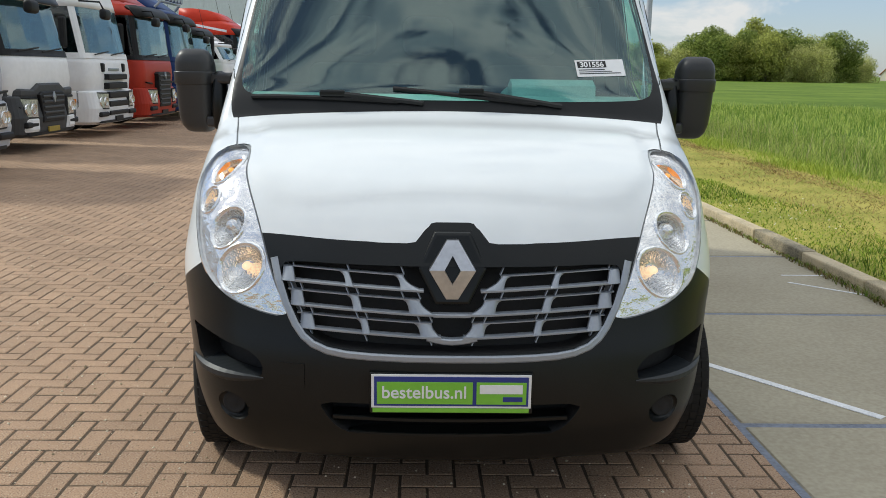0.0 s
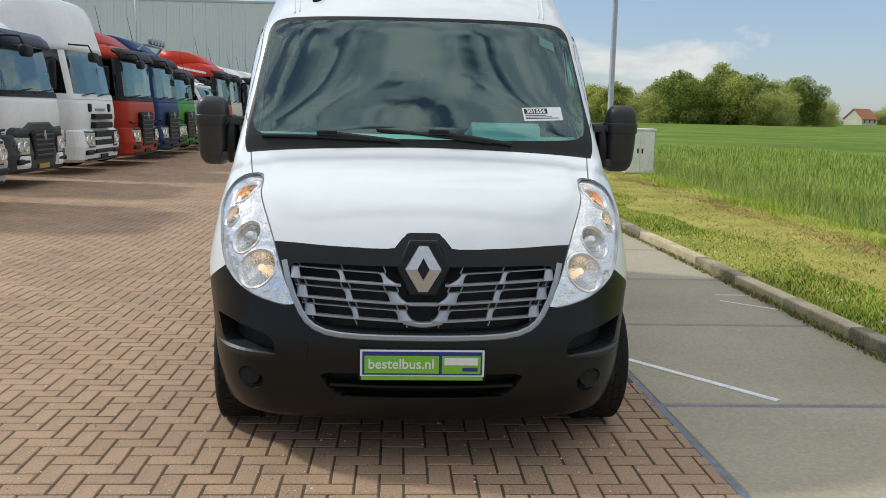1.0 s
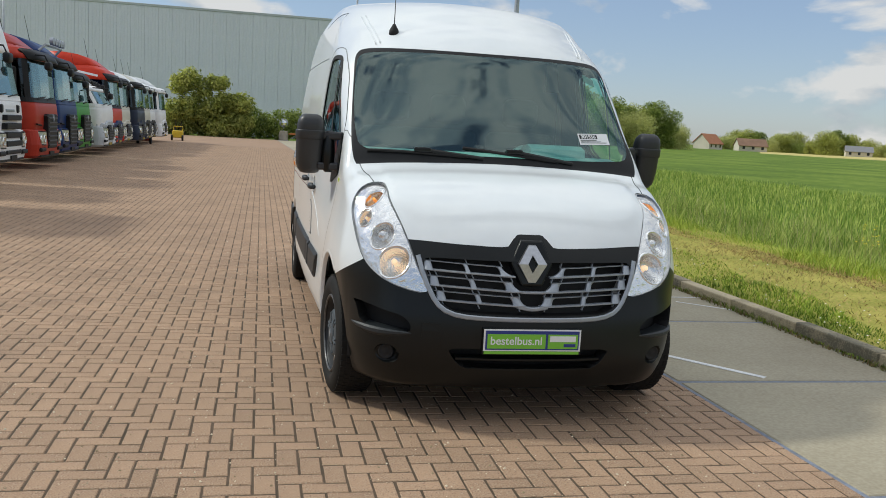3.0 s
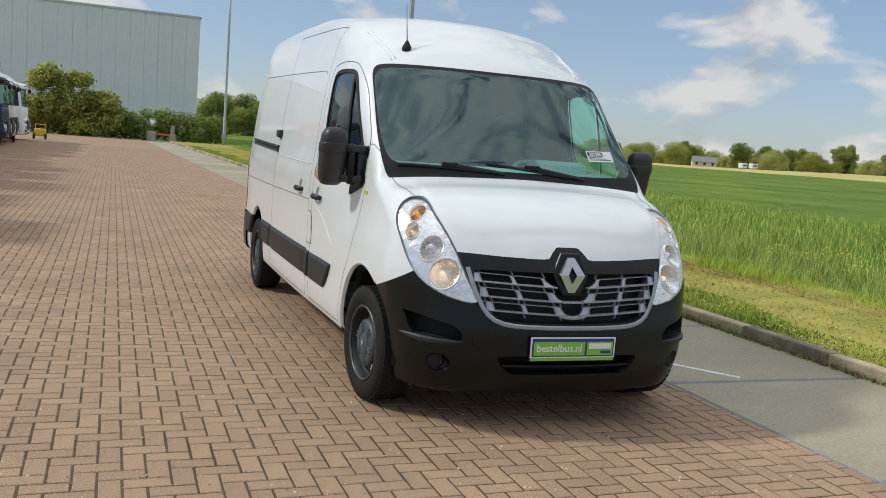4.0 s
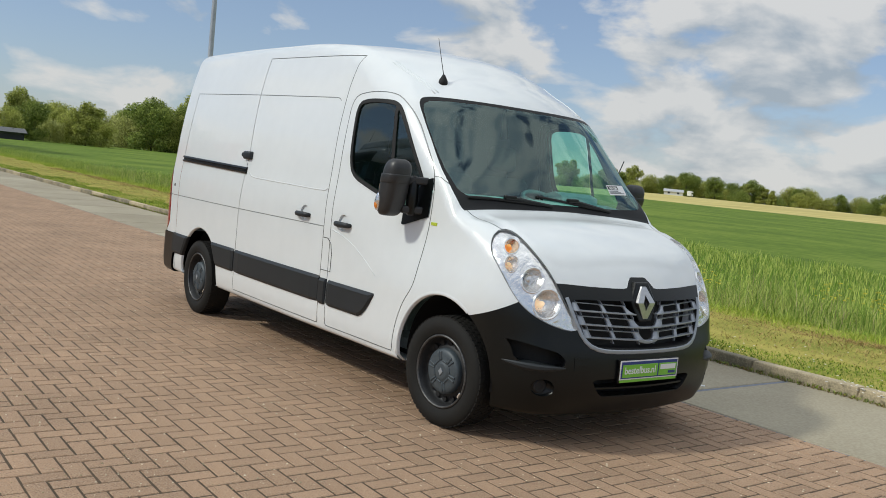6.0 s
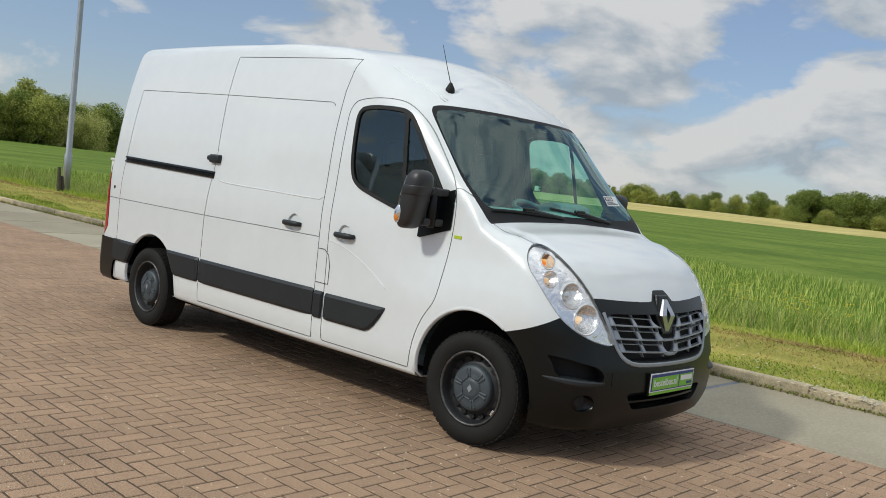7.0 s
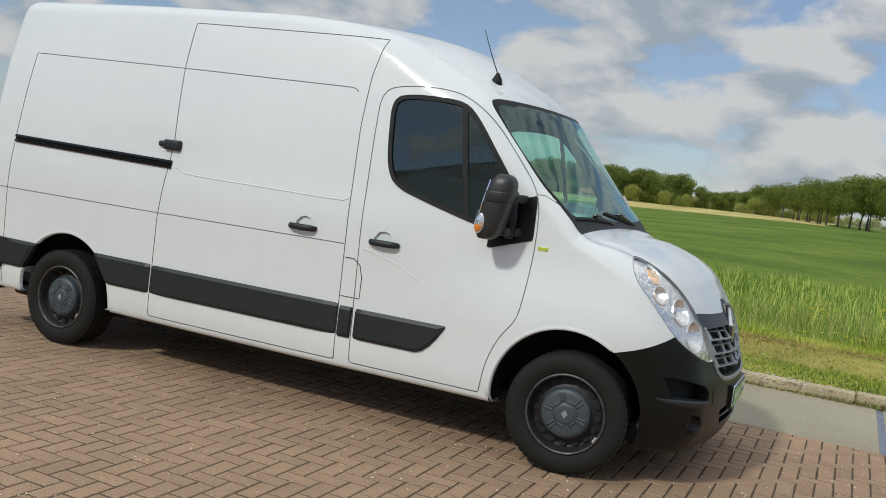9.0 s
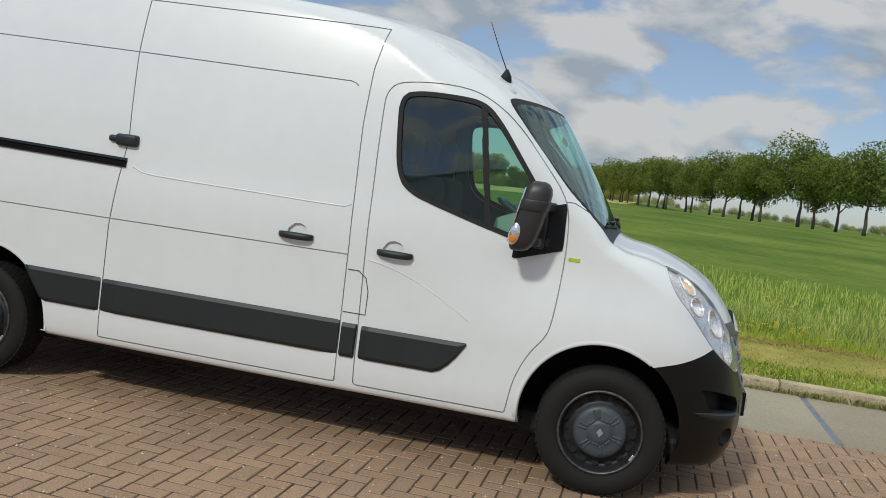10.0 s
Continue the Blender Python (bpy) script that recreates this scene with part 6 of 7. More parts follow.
# ---- hall ----
CLAD = material("grey_cladding", (0.70, 0.725, 0.775), 0.6, vary=0.03, scale=0.4, fine=6, objects=0.06)
CLAD_EDGE = material("hall_trim", (0.5, 0.53, 0.54), 0.5, vary=0.05)
hall = thing("hall", (0, 86, 0), "long grey hall clad in upright metal panels", "hall")
bm = bmesh.new()
box(bm, -31.5, 5.0, 0.06, 40, -0.2, 11.3)
part("wall", bm, CLAD, hall)
pw = 36.5 / 30
proto = None
for i in range(30):
    x0 = -31.5 + pw * i
    if proto is None:
        bm = bmesh.new()
        box(bm, 0.008, pw - 0.008, -0.05, 0.0, 0, 11.2, 0.012, segments=1)
        for k in (0.28, 0.52, 0.76):
            box(bm, pw * k - 0.02, pw * k + 0.02, -0.062, -0.04, 0.02, 11.18, 0.01, segments=1)
        p0 = part("panel", bm, CLAD, hall)
        proto = p0.data
    else:
        p0 = part("panel", proto, None, hall)
    p0.location = (x0, 0.05, 0)
bm = bmesh.new()
box(bm, -31.6, 5.1, -0.05, 0.3, 11.2, 11.42, 0.02)
part("roof_edge", bm, CLAD_EDGE, hall)

# an unseen plain wall, added to darken what the side windows mirror
bm = bmesh.new()
box(bm, -32.6, -32.2, -16.0, 30.0, -0.2, 8.2, 0.02)
wall_west = tagged(part("wall_west", bm, CLAD, None), "long plain grey wall out of view, added for reflections", "wall", kind="structure")
bm = bmesh.new()
box(bm, -32.65, -32.15, -16.05, 30.05, 8.2, 8.36, 0.02)
part("coping", bm, CLAD_EDGE, wall_west)

# ---- poles, cabinet, barrier ----
GALV = material("galvanised_steel", (0.42, 0.44, 0.46), 0.45, metal=0.6, vary=0.1, scale=5, fine=40)
CABINET = material("cabinet_paint", (0.84, 0.84, 0.82), 0.5, vary=0.08, scale=3, fine=30, dark=(0.66, 0.64, 0.58))
ROUGH_CONC = material("weathered_concrete", (0.42, 0.36, 0.28), 0.9, vary=0.15, scale=4, fine=40, bump=0.3)
ORANGE = material("orange_paint", (0.62, 0.20, 0.05), 0.5, vary=0.1)
YELLOW = material("yellow_paint", (0.70, 0.48, 0.03), 0.5, vary=0.1)
RED_PAINT = material("red_plastic", (0.60, 0.06, 0.03), 0.5, vary=0.1)


def lamp_post(place, height, r, label, arm=1.2, turn=0.0):
    t = thing("lamp_post", place, label, "lamp post", turn=turn)
    bm = bmesh.new()
    lathe(bm, [(-0.2, r * 1.25), (1.2, r * 1.25), (1.25, r), (height * 0.6, r * 0.85), (height, r * 0.55)], 20, "z")
    part("pole", bm, GALV, t, smooth=True)
    bm = bmesh.new()
    tube(bm, [(0, 0, height - 0.05), (0.2, 0, height + 0.18), (arm, 0, height + 0.3)], r * 0.5, 8)
    part("arm", bm, GALV, t, smooth=True)
    bm = bmesh.new()
    box(bm, arm - 0.1, arm + 0.55, -0.13, 0.13, height + 0.24, height + 0.36, 0.05)
    part("lamp_head", bm, GALV, t)
    return t


lamp_post((6.25, 25.4, -0.1), 9.5, 0.085, "grey steel lamp post in the tall grass")
lamp_post((5.7, 69.0, 0.0), 15.0, 0.10, "slim grey lamp post on the verge")
lamp_post((-17.8, 62.0, 0.0), 9.6, 0.07, "slim grey lamp post behind the lorries", 0.7, 180)

cab = thing("utility_cabinet", (6.05, 21.4, -0.03), "white weathered utility cabinet in the grass", "cabinet", turn=0)
bm = bmesh.new()
box(bm, -0.36, 0.36, -0.2, 0.2, 0.12, 1.18, 0.012)
cab_body = part("body", bm, CABINET, cab)
bm = bmesh.new()
box(bm, -0.39, 0.39, -0.23, 0.23, 1.18, 1.235, 0.015)
part("lid", bm, CABINET, cab)
bm = bmesh.new()
box(bm, -0.33, 0.33, -0.18, 0.18, -0.1, 0.12)
part("plinth", bm, ROUGH_CONC, cab)
for x0, x1 in ((-0.35, -0.006), (0.006, 0.35)):
    bm = bmesh.new()
    box(bm, x0, x1, -0.212, -0.198, 0.14, 1.165, 0.004)
    d = part("door", bm, CABINET, cab)
    bm = bmesh.new()
    xh = x1 - 0.05 if x0 < 0 else x0 + 0.05
    box(bm, xh - 0.018, xh + 0.018, -0.228, -0.21, 0.62, 0.74, 0.004)
    part("latch", bm, RUBBER, d)

stump = thing("marker_stump", (5.95, 25.0, 0.0), "leaning broken wooden stump beside the lamp post", "stump")
for k, (a, b2) in enumerate((((-0.05, 0, -0.1), (-0.1, 0, 0.75)), ((0.1, 0.05, -0.1), (-0.02, 0, 0.5)))):
    bm = bmesh.new()
    tube(bm, [a, b2], 0.07, 7, 0.7)
    part("timber", bm, BARK, stump)

for x, y, h in ((0.45, 70.3, 0.72), (2.0, 70.6, 1.0)):
    b0 = thing("concrete_bollard", (x, y, 0), "squat weathered concrete bollard at the yard's end", "bollard")
    bm = bmesh.new()
    lathe(bm, [(-0.1, 0.36), (h * 0.85, 0.36), (h, 0.32)] if x < 1 else [(-0.1, 0.34), (0.55, 0.30), (0.6, 0.17), (1.25, 0.16)], 20, "z")
    part("block", bm, ROUGH_CONC, b0)
tm = thing("traffic_mirror", (0.45, 70.3, 0.72), "round traffic mirror on a short post", "mirror")
bm = bmesh.new()
tube(bm, [(0, 0, -0.02), (0, 0, 0.52)], 0.045, 10)
part("post", bm, GALV, tm)
bm = bmesh.new()
lathe(bm, [(-0.05, 0.33), (0.0, 0.35), (0.04, 0.33), (0.06, 0.16)], 28, "y", (0, -0.06, 0.62))
part("rim", bm, GALV, tm, smooth=True)
bm = bmesh.new()
lathe(bm, [(-0.10, 0.02), (-0.085, 0.16), (-0.055, 0.27)], 28, "y", (0, -0.06, 0.62))
part("mirror_face", bm, CHROME, tm, smooth=True)
gate = thing("barrier", (1.25, 70.4, 0), "low orange barrier rail between bollards", "barrier")
bm = bmesh.new()
box(bm, -0.55, 0.55, -0.05, 0.05, 0.44, 0.58, 0.02)
part("rail", bm, ORANGE, gate)
for x in (-0.5, 0.5):
    bm = bmesh.new()
    box(bm, x - 0.04, x + 0.04, -0.04, 0.04, -0.05, 0.46, 0.01)
    part("post", bm, ORANGE, gate)

# ---- far buildings ----
ROOF_TILE = material("orange_roof_tiles", (0.42, 0.17, 0.085), 0.85, vary=0.15, scale=0.6, fine=4)
WALL_PALE = material("pale_render", (0.62, 0.56, 0.46), 0.85, vary=0.06, scale=0.4)
WINDOW_DARK = material("dark_window", (0.03, 0.035, 0.04), 0.1)


def house(az, r, w, d, eaves, ridge, turn, label, roof=ROOF_TILE, wall=WALL_PALE):
    h = thing("house", polar(az, r), label, "house", turn=turn)
    bm = bmesh.new()
    box(bm, -w / 2, w / 2, -d / 2, d / 2, -0.5, eaves)
    v = [bm.verts.new(p) for p in ((-w / 2, -d / 2, eaves), (-w / 2, d / 2, eaves), (-w / 2, 0, ridge - 0.1), (w / 2, -d / 2, eaves), (w / 2, d / 2, eaves), (w / 2, 0, ridge - 0.1))]
    bm.faces.new(v[:3])
    bm.faces.new(v[5:2:-1])
    wl0 = part("wall", bm, wall, h)
    bm = bmesh.new()
    for s in (-1, 1):
        hull(bm, [[Vector((x, s * (d / 2 + 0.5), eaves - 0.35)), Vector((x, 0, ridge)), Vector((x, 0, ridge + 0.25)), Vector((x, s * (d / 2 + 0.6), eaves - 0.15))] for x in (-w / 2 - 0.4, w / 2 + 0.4)])
    bmesh.ops.recalc_face_normals(bm, faces=bm.faces)
    part("roof", bm, roof, h)
    for i in range(max(2, int(w // 4))):
        x = -w / 2 + w * (i + 0.5) / max(2, int(w // 4))
        bm = bmesh.new()
        box(bm, x - 0.6, x + 0.6, -d / 2 - 0.05, -d / 2 + 0.05, 0.9, min(2.2, eaves - 0.3))
        part("window", bm, WINDOW_DARK, wl0)
    return h


house(27.9, 420, 12, 8, 2.6, 6.6, 33, "far white farmhouse with an orange tiled roof")
house(73.7, 380, 11, 5, 1.4, 3.0, -60, "low far barn with an orange roof", wall=material("barn_boards", (0.40, 0.36, 0.31), 0.9))
house(9.4, 180, 5, 3.5, 1.5, 1.9, 0, "dark garden shed before the trees", WINDOW_DARK, material("dark_boards", (0.03, 0.032, 0.035), 0.8))
house(51.0, 500, 10, 5, 2.2, 3.2, -50, "far white shed among trees", roof=material("grey_sheet_roof", (0.45, 0.46, 0.47), 0.6), wall=material("white_boards", (0.7, 0.7, 0.68), 0.7))
house(30.4, 440, 13, 8, 2.6, 5.6, -12, "far house with a brown tiled roof among trees", roof=material("brown_roof_tiles", (0.24, 0.14, 0.09), 0.85, vary=0.15, scale=0.6, fine=4))
house(36.4, 480, 12, 7, 2.6, 5.0, -30, "far pale house among trees", roof=material("slate_roof", (0.22, 0.22, 0.23), 0.7))
for az, r in ((52.0, 470), (38.7, 470), (39.3, 470)):
    cv = thing("camper", polar(az, r), "white camper van parked far off by the trees", "camper", turn=30)
    bm = bmesh.new()
    box(bm, -3.4, 3.4, -1.1, 1.1, 0.4, 2.9, 0.3)
    part("body", bm, CABINET, cv)
    bm = bmesh.new()
    box(bm, -2.6, 2.4, -1.13, -1.05, 1.5, 2.2, 0.03)
    part("window", bm, WINDOW_DARK, cv)
crane = thing("crane", polar(47.2, 520), "far white mobile crane with a raised boom", "crane")
bm = bmesh.new()
hull(bm, [[Vector((x - 0.8, -0.8, z)), Vector((x + 0.8, -0.8, z)), Vector((x + 0.8, 0.8, z)), Vector((x - 0.8, 0.8, z))] for x, z in ((-1, -0.5), (2.6, 6.5))])
part("lower_boom", bm, CABINET, crane)
bm = bmesh.new()
tube(bm, [(2.6, 0, 6.3), (7.6, 0, 17)], 0.35, 6)
part("upper_boom", bm, WINDOW_DARK, crane)

# ---- the row of lorries ----
DARK_GLASS = glass("lorry_glass", (0.62, 0.84, 0.86), 0.0, 0.80, 2.0, (0.80, 0.97, 1.0), 0.03)
SIDE_GLASS = glass("lorry_side_glass", (0.5, 0.6, 0.62), 0.0, 0.5, 1.6)
PLATE_YELLOW = material("dull_yellow_plate", (0.40, 0.28, 0.04), 0.5, vary=0.1)
LORRY_TRIM = material("lorry_black_plastic", (0.014, 0.0145, 0.016), 0.5, vary=0.15, spec=0.25)
LORRY_LAMP = material("lorry_lamp_glass", (0.60, 0.61, 0.62), 0.16, metal=0.35, vary=0.35, scale=7, fine=30, coat=0.6)
LORRY_GREY = material("lorry_grey_plastic", (0.060, 0.063, 0.067), 0.5, vary=0.1, spec=0.3)


LORRY_LINING = material("lorry_lining", (0.55, 0.60, 0.62), 0.8, vary=0.08)


def paint(name, c):
    return material(name, c, 0.38, vary=0.03, scale=1.5, fine=10, spec=0.20)


P_WHITE, P_SILVER, P_RED = paint("lorry_white", (0.84, 0.85, 0.86)), paint("lorry_silver", (0.50, 0.53, 0.57)), paint("lorry_red", (0.42, 0.042, 0.024))
P_BLUE, P_GREEN, P_ORANGE = paint("lorry_blue", (0.008, 0.032, 0.130)), paint("lorry_green", (0.05, 0.29, 0.035)), paint("lorry_orange_red", (0.60, 0.045, 0.02))
P_CREAM, P_NAVY = paint("lorry_cream", (0.66, 0.64, 0.55)), paint("lorry_navy", (0.03, 0.04, 0.07))


def lorry(x, y, turn, body, lower, height, label, visor=LORRY_TRIM, sleek=0.0, grille="slats", deflector=True, bar=False, stripe=None, top=None, pale_pillar=False):
    """A tractor unit: front at local y = 0, facing -y, cab 2.5 m wide."""
    t = thing("lorry", (x, y, 0), label, "lorry", "row of parked lorries", turn=turn)
    roof = height - (0.42 if deflector else 0.05)
    z_ws0 = 1.66
    z_ws1 = min(roof - 0.30, 2.62)
    lean = 0.12 + 0.22 * sleek

    def plan(w, yo, z, back=2.2, r=0.24):
        """The cab's outline at one height, bowed in front, round at the corners."""
        left = [Vector((-w, back, z)), Vector((-w, yo + r + 0.35, z))]
        for k in range(6):
            a = math.pi / 2 * k / 5
            left.append(Vector((-w + r - r * math.cos(a), yo + r - r * math.sin(a) * 0.92, z)))
        left.append(Vector((-w * 0.35, yo - 0.01, z)))
        return left + [Vector((-p.x, p.y, z)) for p in left[::-1]]

    def band(name, rows, mat, parent=None):
        bm = bmesh.new()
        hull(bm, [plan(w, yo, z) for z, yo, w in rows])
        bmesh.ops.recalc_face_normals(bm, faces=bm.faces)
        me = bpy.data.meshes.new(name)
        bm.to_mesh(me)
        bm.free()
        me.polygons.foreach_set("use_smooth", [len(p.vertices) == 4 for p in me.polygons])
        return part(name, me, mat, parent or t)
    band("cab", [(0.90, 0.02, 1.20), (0.95, 0.0, 1.23), (1.25, -0.03, 1.245), (1.5, -0.01, 1.245), (z_ws0, 0.02, 1.24)], body)
    band("cab_roof", [(z_ws1, lean, 1.215), (z_ws1 + 0.12, lean + 0.03, 1.215), (z_ws1 + 0.35 * (roof - z_ws1), lean + 0.08 + 0.08 * sleek, 1.21), (z_ws1 + 0.7 * (roof - z_ws1), lean + 0.17 + 0.15 * sleek, 1.19), (roof - 0.12, lean + 0.28 + 0.2 * sleek, 1.16), (roof - 0.03, lean + 0.42 + 0.2 * sleek, 1.10), (roof, lean + 0.65, 0.98)], top or body)
    lo, hi = plan(1.232, 0.03, z_ws0 - 0.02), plan(1.21, lean + 0.01, z_ws1 + 0.02)

    def patch(name, idx, mat, lift=0.0, y_cut=None):
        bm = bmesh.new()
        a, b = [], []
        for k in idx:
            for src, dst in ((lo, a), (hi, b)):
                p = src[k].copy()
                if y_cut and k in y_cut:
                    p.y = y_cut[k]
                dst.append(p)
        mid = Vector((0, 1.0, 0))
        inner = []
        for p in a + b:
            d = Vector((p.x, p.y - 1.0, 0)).normalized()
            inner.append(p - d * 0.03)
        n = len(a)
        va, vb = [bm.verts.new(p) for p in a], [bm.verts.new(p) for p in b]
        ia, ib = [bm.verts.new(p) for p in inner[:n]], [bm.verts.new(p) for p in inner[n:]]
        for k in range(n - 1):
            bm.faces.new((va[k], va[k + 1], vb[k + 1], vb[k]))
            bm.faces.new((ia[k + 1], ia[k], ib[k], ib[k + 1]))
        for k in (0, n - 1):
            bm.faces.new((va[k], vb[k], ib[k], ia[k]))
        bmesh.ops.recalc_face_normals(bm, faces=bm.faces)
        return part(name, bm, mat, t)
    last = len(lo) - 1
    ws = patch("windscreen", list(range(5, last - 4)), DARK_GLASS)
    for mirror_it in (False, True):
        ix = lambda ks: [last - k for k in ks][::-1] if mirror_it else list(ks)
        flip = lambda d: {last - k: v for k, v in d.items()} if mirror_it else d
        patch("pillar", ix((3, 4, 5)), body if pale_pillar else LORRY_TRIM)
        patch("side_window", ix((1, 2, 3)), SIDE_GLASS, y_cut=flip({1: 1.15}))
        patch("rear_quarter", ix((0, 1)), body, y_cut=flip({1: 1.15}))
    bm = bmesh.new()
    hull(bm, [plan(w + 0.006, yo - 0.006, z, 0.55) for z, yo, w in ((z_ws0 - 0.05, 0.005, 1.242), (z_ws0 + 0.0, 0.02, 1.24), (z_ws0 + 0.06, 0.03, 1.232))])
    bmesh.ops.recalc_face_normals(bm, faces=bm.faces)
    part("wiper_panel", bm, body if pale_pillar else LORRY_TRIM, t)
    for xx in (-0.55, 0.35):
        bm = bmesh.new()
        tube(bm, [(xx - 0.35, 0.0, z_ws0 + 0.03), (xx + 0.4, 0.0, z_ws0 + 0.10)], 0.014, 5)
        part("wiper", bm, RUBBER, ws)
    bm = bmesh.new()
    box(bm, -1.1, 1.1, 0.25, 0.75, z_ws0 - 0.2, z_ws0 + 0.03, 0.04)
    part("dashboard", bm, LORRY_LINING, t)
    bm = bmesh.new()
    box(bm, -1.12, 1.12, 1.75, 1.85, 1.2, z_ws1 + 0.1)
    part("rear_lining", bm, LORRY_LINING, t)
    for s in (-1, 1):
        bm = bmesh.new()
        box(bm, s * 0.6 - 0.25, s * 0.6 + 0.25, 1.25, 1.42, 1.3, 2.25, 0.06)
        part("seat", bm, SEAT, t)
    if visor:
        bm = bmesh.new()
        hull(bm, [[Vector((xv, lean + dv, z_ws1 + 0.24)), Vector((xv, lean + dv - 0.13, z_ws1 + 0.14)), Vector((xv, lean + dv - 0.20, z_ws1 + 0.0)), Vector((xv, lean + dv - 0.18, z_ws1 - 0.02)), Vector((xv, lean + dv - 0.09, z_ws1 + 0.10)), Vector((xv, lean + dv + 0.05, z_ws1 + 0.18))] for xv, dv in ((-1.17, 0.22), (-1.0, 0.05), (-0.6, 0.0), (0.6, 0.0), (1.0, 0.05), (1.17, 0.22))])
        bmesh.ops.recalc_face_normals(bm, faces=bm.faces)
        part("sun_visor", bm, visor, t, smooth=True)
    # bumper with lamps, grille
    bm = bmesh.new()
    hull(bm, [plan(w, yo, z, 0.9) for z, yo, w in ((0.27, 0.03, 1.16), (0.33, -0.07, 1.22), (0.60, -0.11, 1.245), (0.93, -0.06, 1.245), (0.96, -0.03, 1.23))])
    bmesh.ops.recalc_face_normals(bm, faces=bm.faces)
    part("bumper", bm, lower, t)
    if grille == "slots":
        gr = new("grille")
        gr.parent = t
        for z0, z1 in ((0.45, 0.54), (0.62, 0.74), (0.80, 0.93), (0.99, 1.12), (1.18, 1.30)):
            bm = bmesh.new()
            box(bm, -0.55, 0.55, -0.135, 0.0, z0, z1, 0.02)
            part("slot", bm, LORRY_TRIM, gr)
        for sx in (-1, 1):
            bm = bmesh.new()
            box(bm, sx * 0.6 - 0.07, sx * 0.6 + 0.07, -0.06, 0.05, 1.34, 1.52, 0.03)
            part("vent", bm, LORRY_TRIM, gr)
    else:
        high = 1.02 if grille == "mesh" else 1.34
        bm = bmesh.new()
        plate(bm, [(-0.42, 0.50), (0.42, 0.50), (0.47, high - 0.2), (0.52, high - 0.05), (0.40, high), (-0.40, high), (-0.52, high - 0.05), (-0.47, high - 0.2)], -0.135, 0.0, 0.02)
        gr = part("grille", bm, LORRY_TRIM, t)
        n = 5 if grille == "mesh" else 7
        for i in range(n):
            z = 0.52 + (high - 0.56) * i / n
            bm = bmesh.new()
            w = 0.38 + 0.06 * i / n
            box(bm, -w, w, -0.155, -0.125, z + 0.03, z + 0.075, 0.014)
            part("slat", bm, LORRY_GREY if grille == "mesh" else (body if body in (P_SILVER, P_CREAM) else LORRY_GREY), gr)
        bm = bmesh.new()
        plate(bm, [(0, high + 0.0), (0.06, high - 0.1), (0, high - 0.2), (-0.06, high - 0.1)], -0.165, -0.12, 0.01)
        part("badge", bm, SILVER, gr)
    for s in (-1, 1):
        # lamp pods that wrap round the bumper's corners
        def pod(name, z0, z1, x0, mat, proud, parent):
            bm = bmesh.new()
            cols = []
            for k, (px, py) in enumerate(((x0, -0.108), (0.86, -0.100), (0.98, -0.05), (1.10, 0.02), (1.19, 0.14), (1.235, 0.30))):
                dip = 0.03 * k / 5
                n2 = Vector((0.25 + 0.15 * k, -1, 0)).normalized() * proud
                o = Vector((px, py, 0)) + n2
                cols.append([Vector((s * o.x, o.y, z0 + dip)), Vector((s * o.x, o.y, z1 + dip)), Vector((s * (o.x - 0.12), o.y + 0.1, z1 + dip)), Vector((s * (o.x - 0.12), o.y + 0.1, z0 + dip))])
            hull(bm, cols)
            bmesh.ops.recalc_face_normals(bm, faces=bm.faces)
            return part(name, bm, mat, parent)
        shell = pod("headlight", 0.58, 0.92, 0.60, LORRY_TRIM, 0.016, t)
        pod("lens", 0.605, 0.895, 0.63, LORRY_LAMP, 0.024, shell)
        for bx in (0.78, 0.93):
            bm = bmesh.new()
            lathe(bm, [(0.0, 0.02), (-0.012, 0.07), (-0.03, 0.088), (0.02, 0.095)], 18, "y", (s * bx, -0.115 if bx < 0.9 else -0.085, 0.74))
            bmesh.ops.recalc_face_normals(bm, faces=bm.faces)
            part("bowl", bm, REFLECTOR, shell, smooth=True)
        bm = bmesh.new()
        box(bm, *sorted((s * 1.215, s * 1.255)), 0.30, 0.36, 0.72, 0.80, 0.015)
        part("indicator", bm, AMBER, shell)
        bm = bmesh.new()
        box(bm, *sorted((s * 0.62, s * 1.05)), -0.135, -0.05, 0.43, 0.53, 0.03)
        part("fog_lamp", bm, LORRY_TRIM, t)
        # door with its shut lines and handle
        for pts in ([(0.62, 1.0), (0.62, 1.66)], [(1.55, 1.0), (1.55, 2.35)], [(0.62, 1.0), (1.55, 1.0)]):
            bm = bmesh.new()
            tube(bm, [(s * 1.246, yy, zz) for yy, zz in pts], 0.007, 5)
            part("shut_line", bm, LORRY_TRIM, t)
        bm = bmesh.new()
        box(bm, *sorted((s * 1.235, s * 1.27)), 1.28, 1.46, 1.36, 1.41, 0.01)
        part("door_handle", bm, LORRY_TRIM, t)
        bm = bmesh.new()
        hull(bm, [[Vector((s * 1.243, yy, z0)), Vector((s * 1.262, yy, z0 + 0.01)), Vector((s * 1.262, yy, z0 + 0.20)), Vector((s * 1.243, yy, z0 + 0.22))] for yy, z0 in ((0.50, 0.98), (0.9, 1.0), (1.5, 1.0))])
        bmesh.ops.recalc_face_normals(bm, faces=bm.faces)
        part("side_trim", bm, lower, t)
        # mirrors on arms
        bm = bmesh.new()
        box(bm, *sorted((s * 1.30, s * 1.47)), 0.36, 0.50, 1.80, 2.42, 0.05)
        mi = part("mirror", bm, LORRY_TRIM if body is not P_BLUE else body, t)
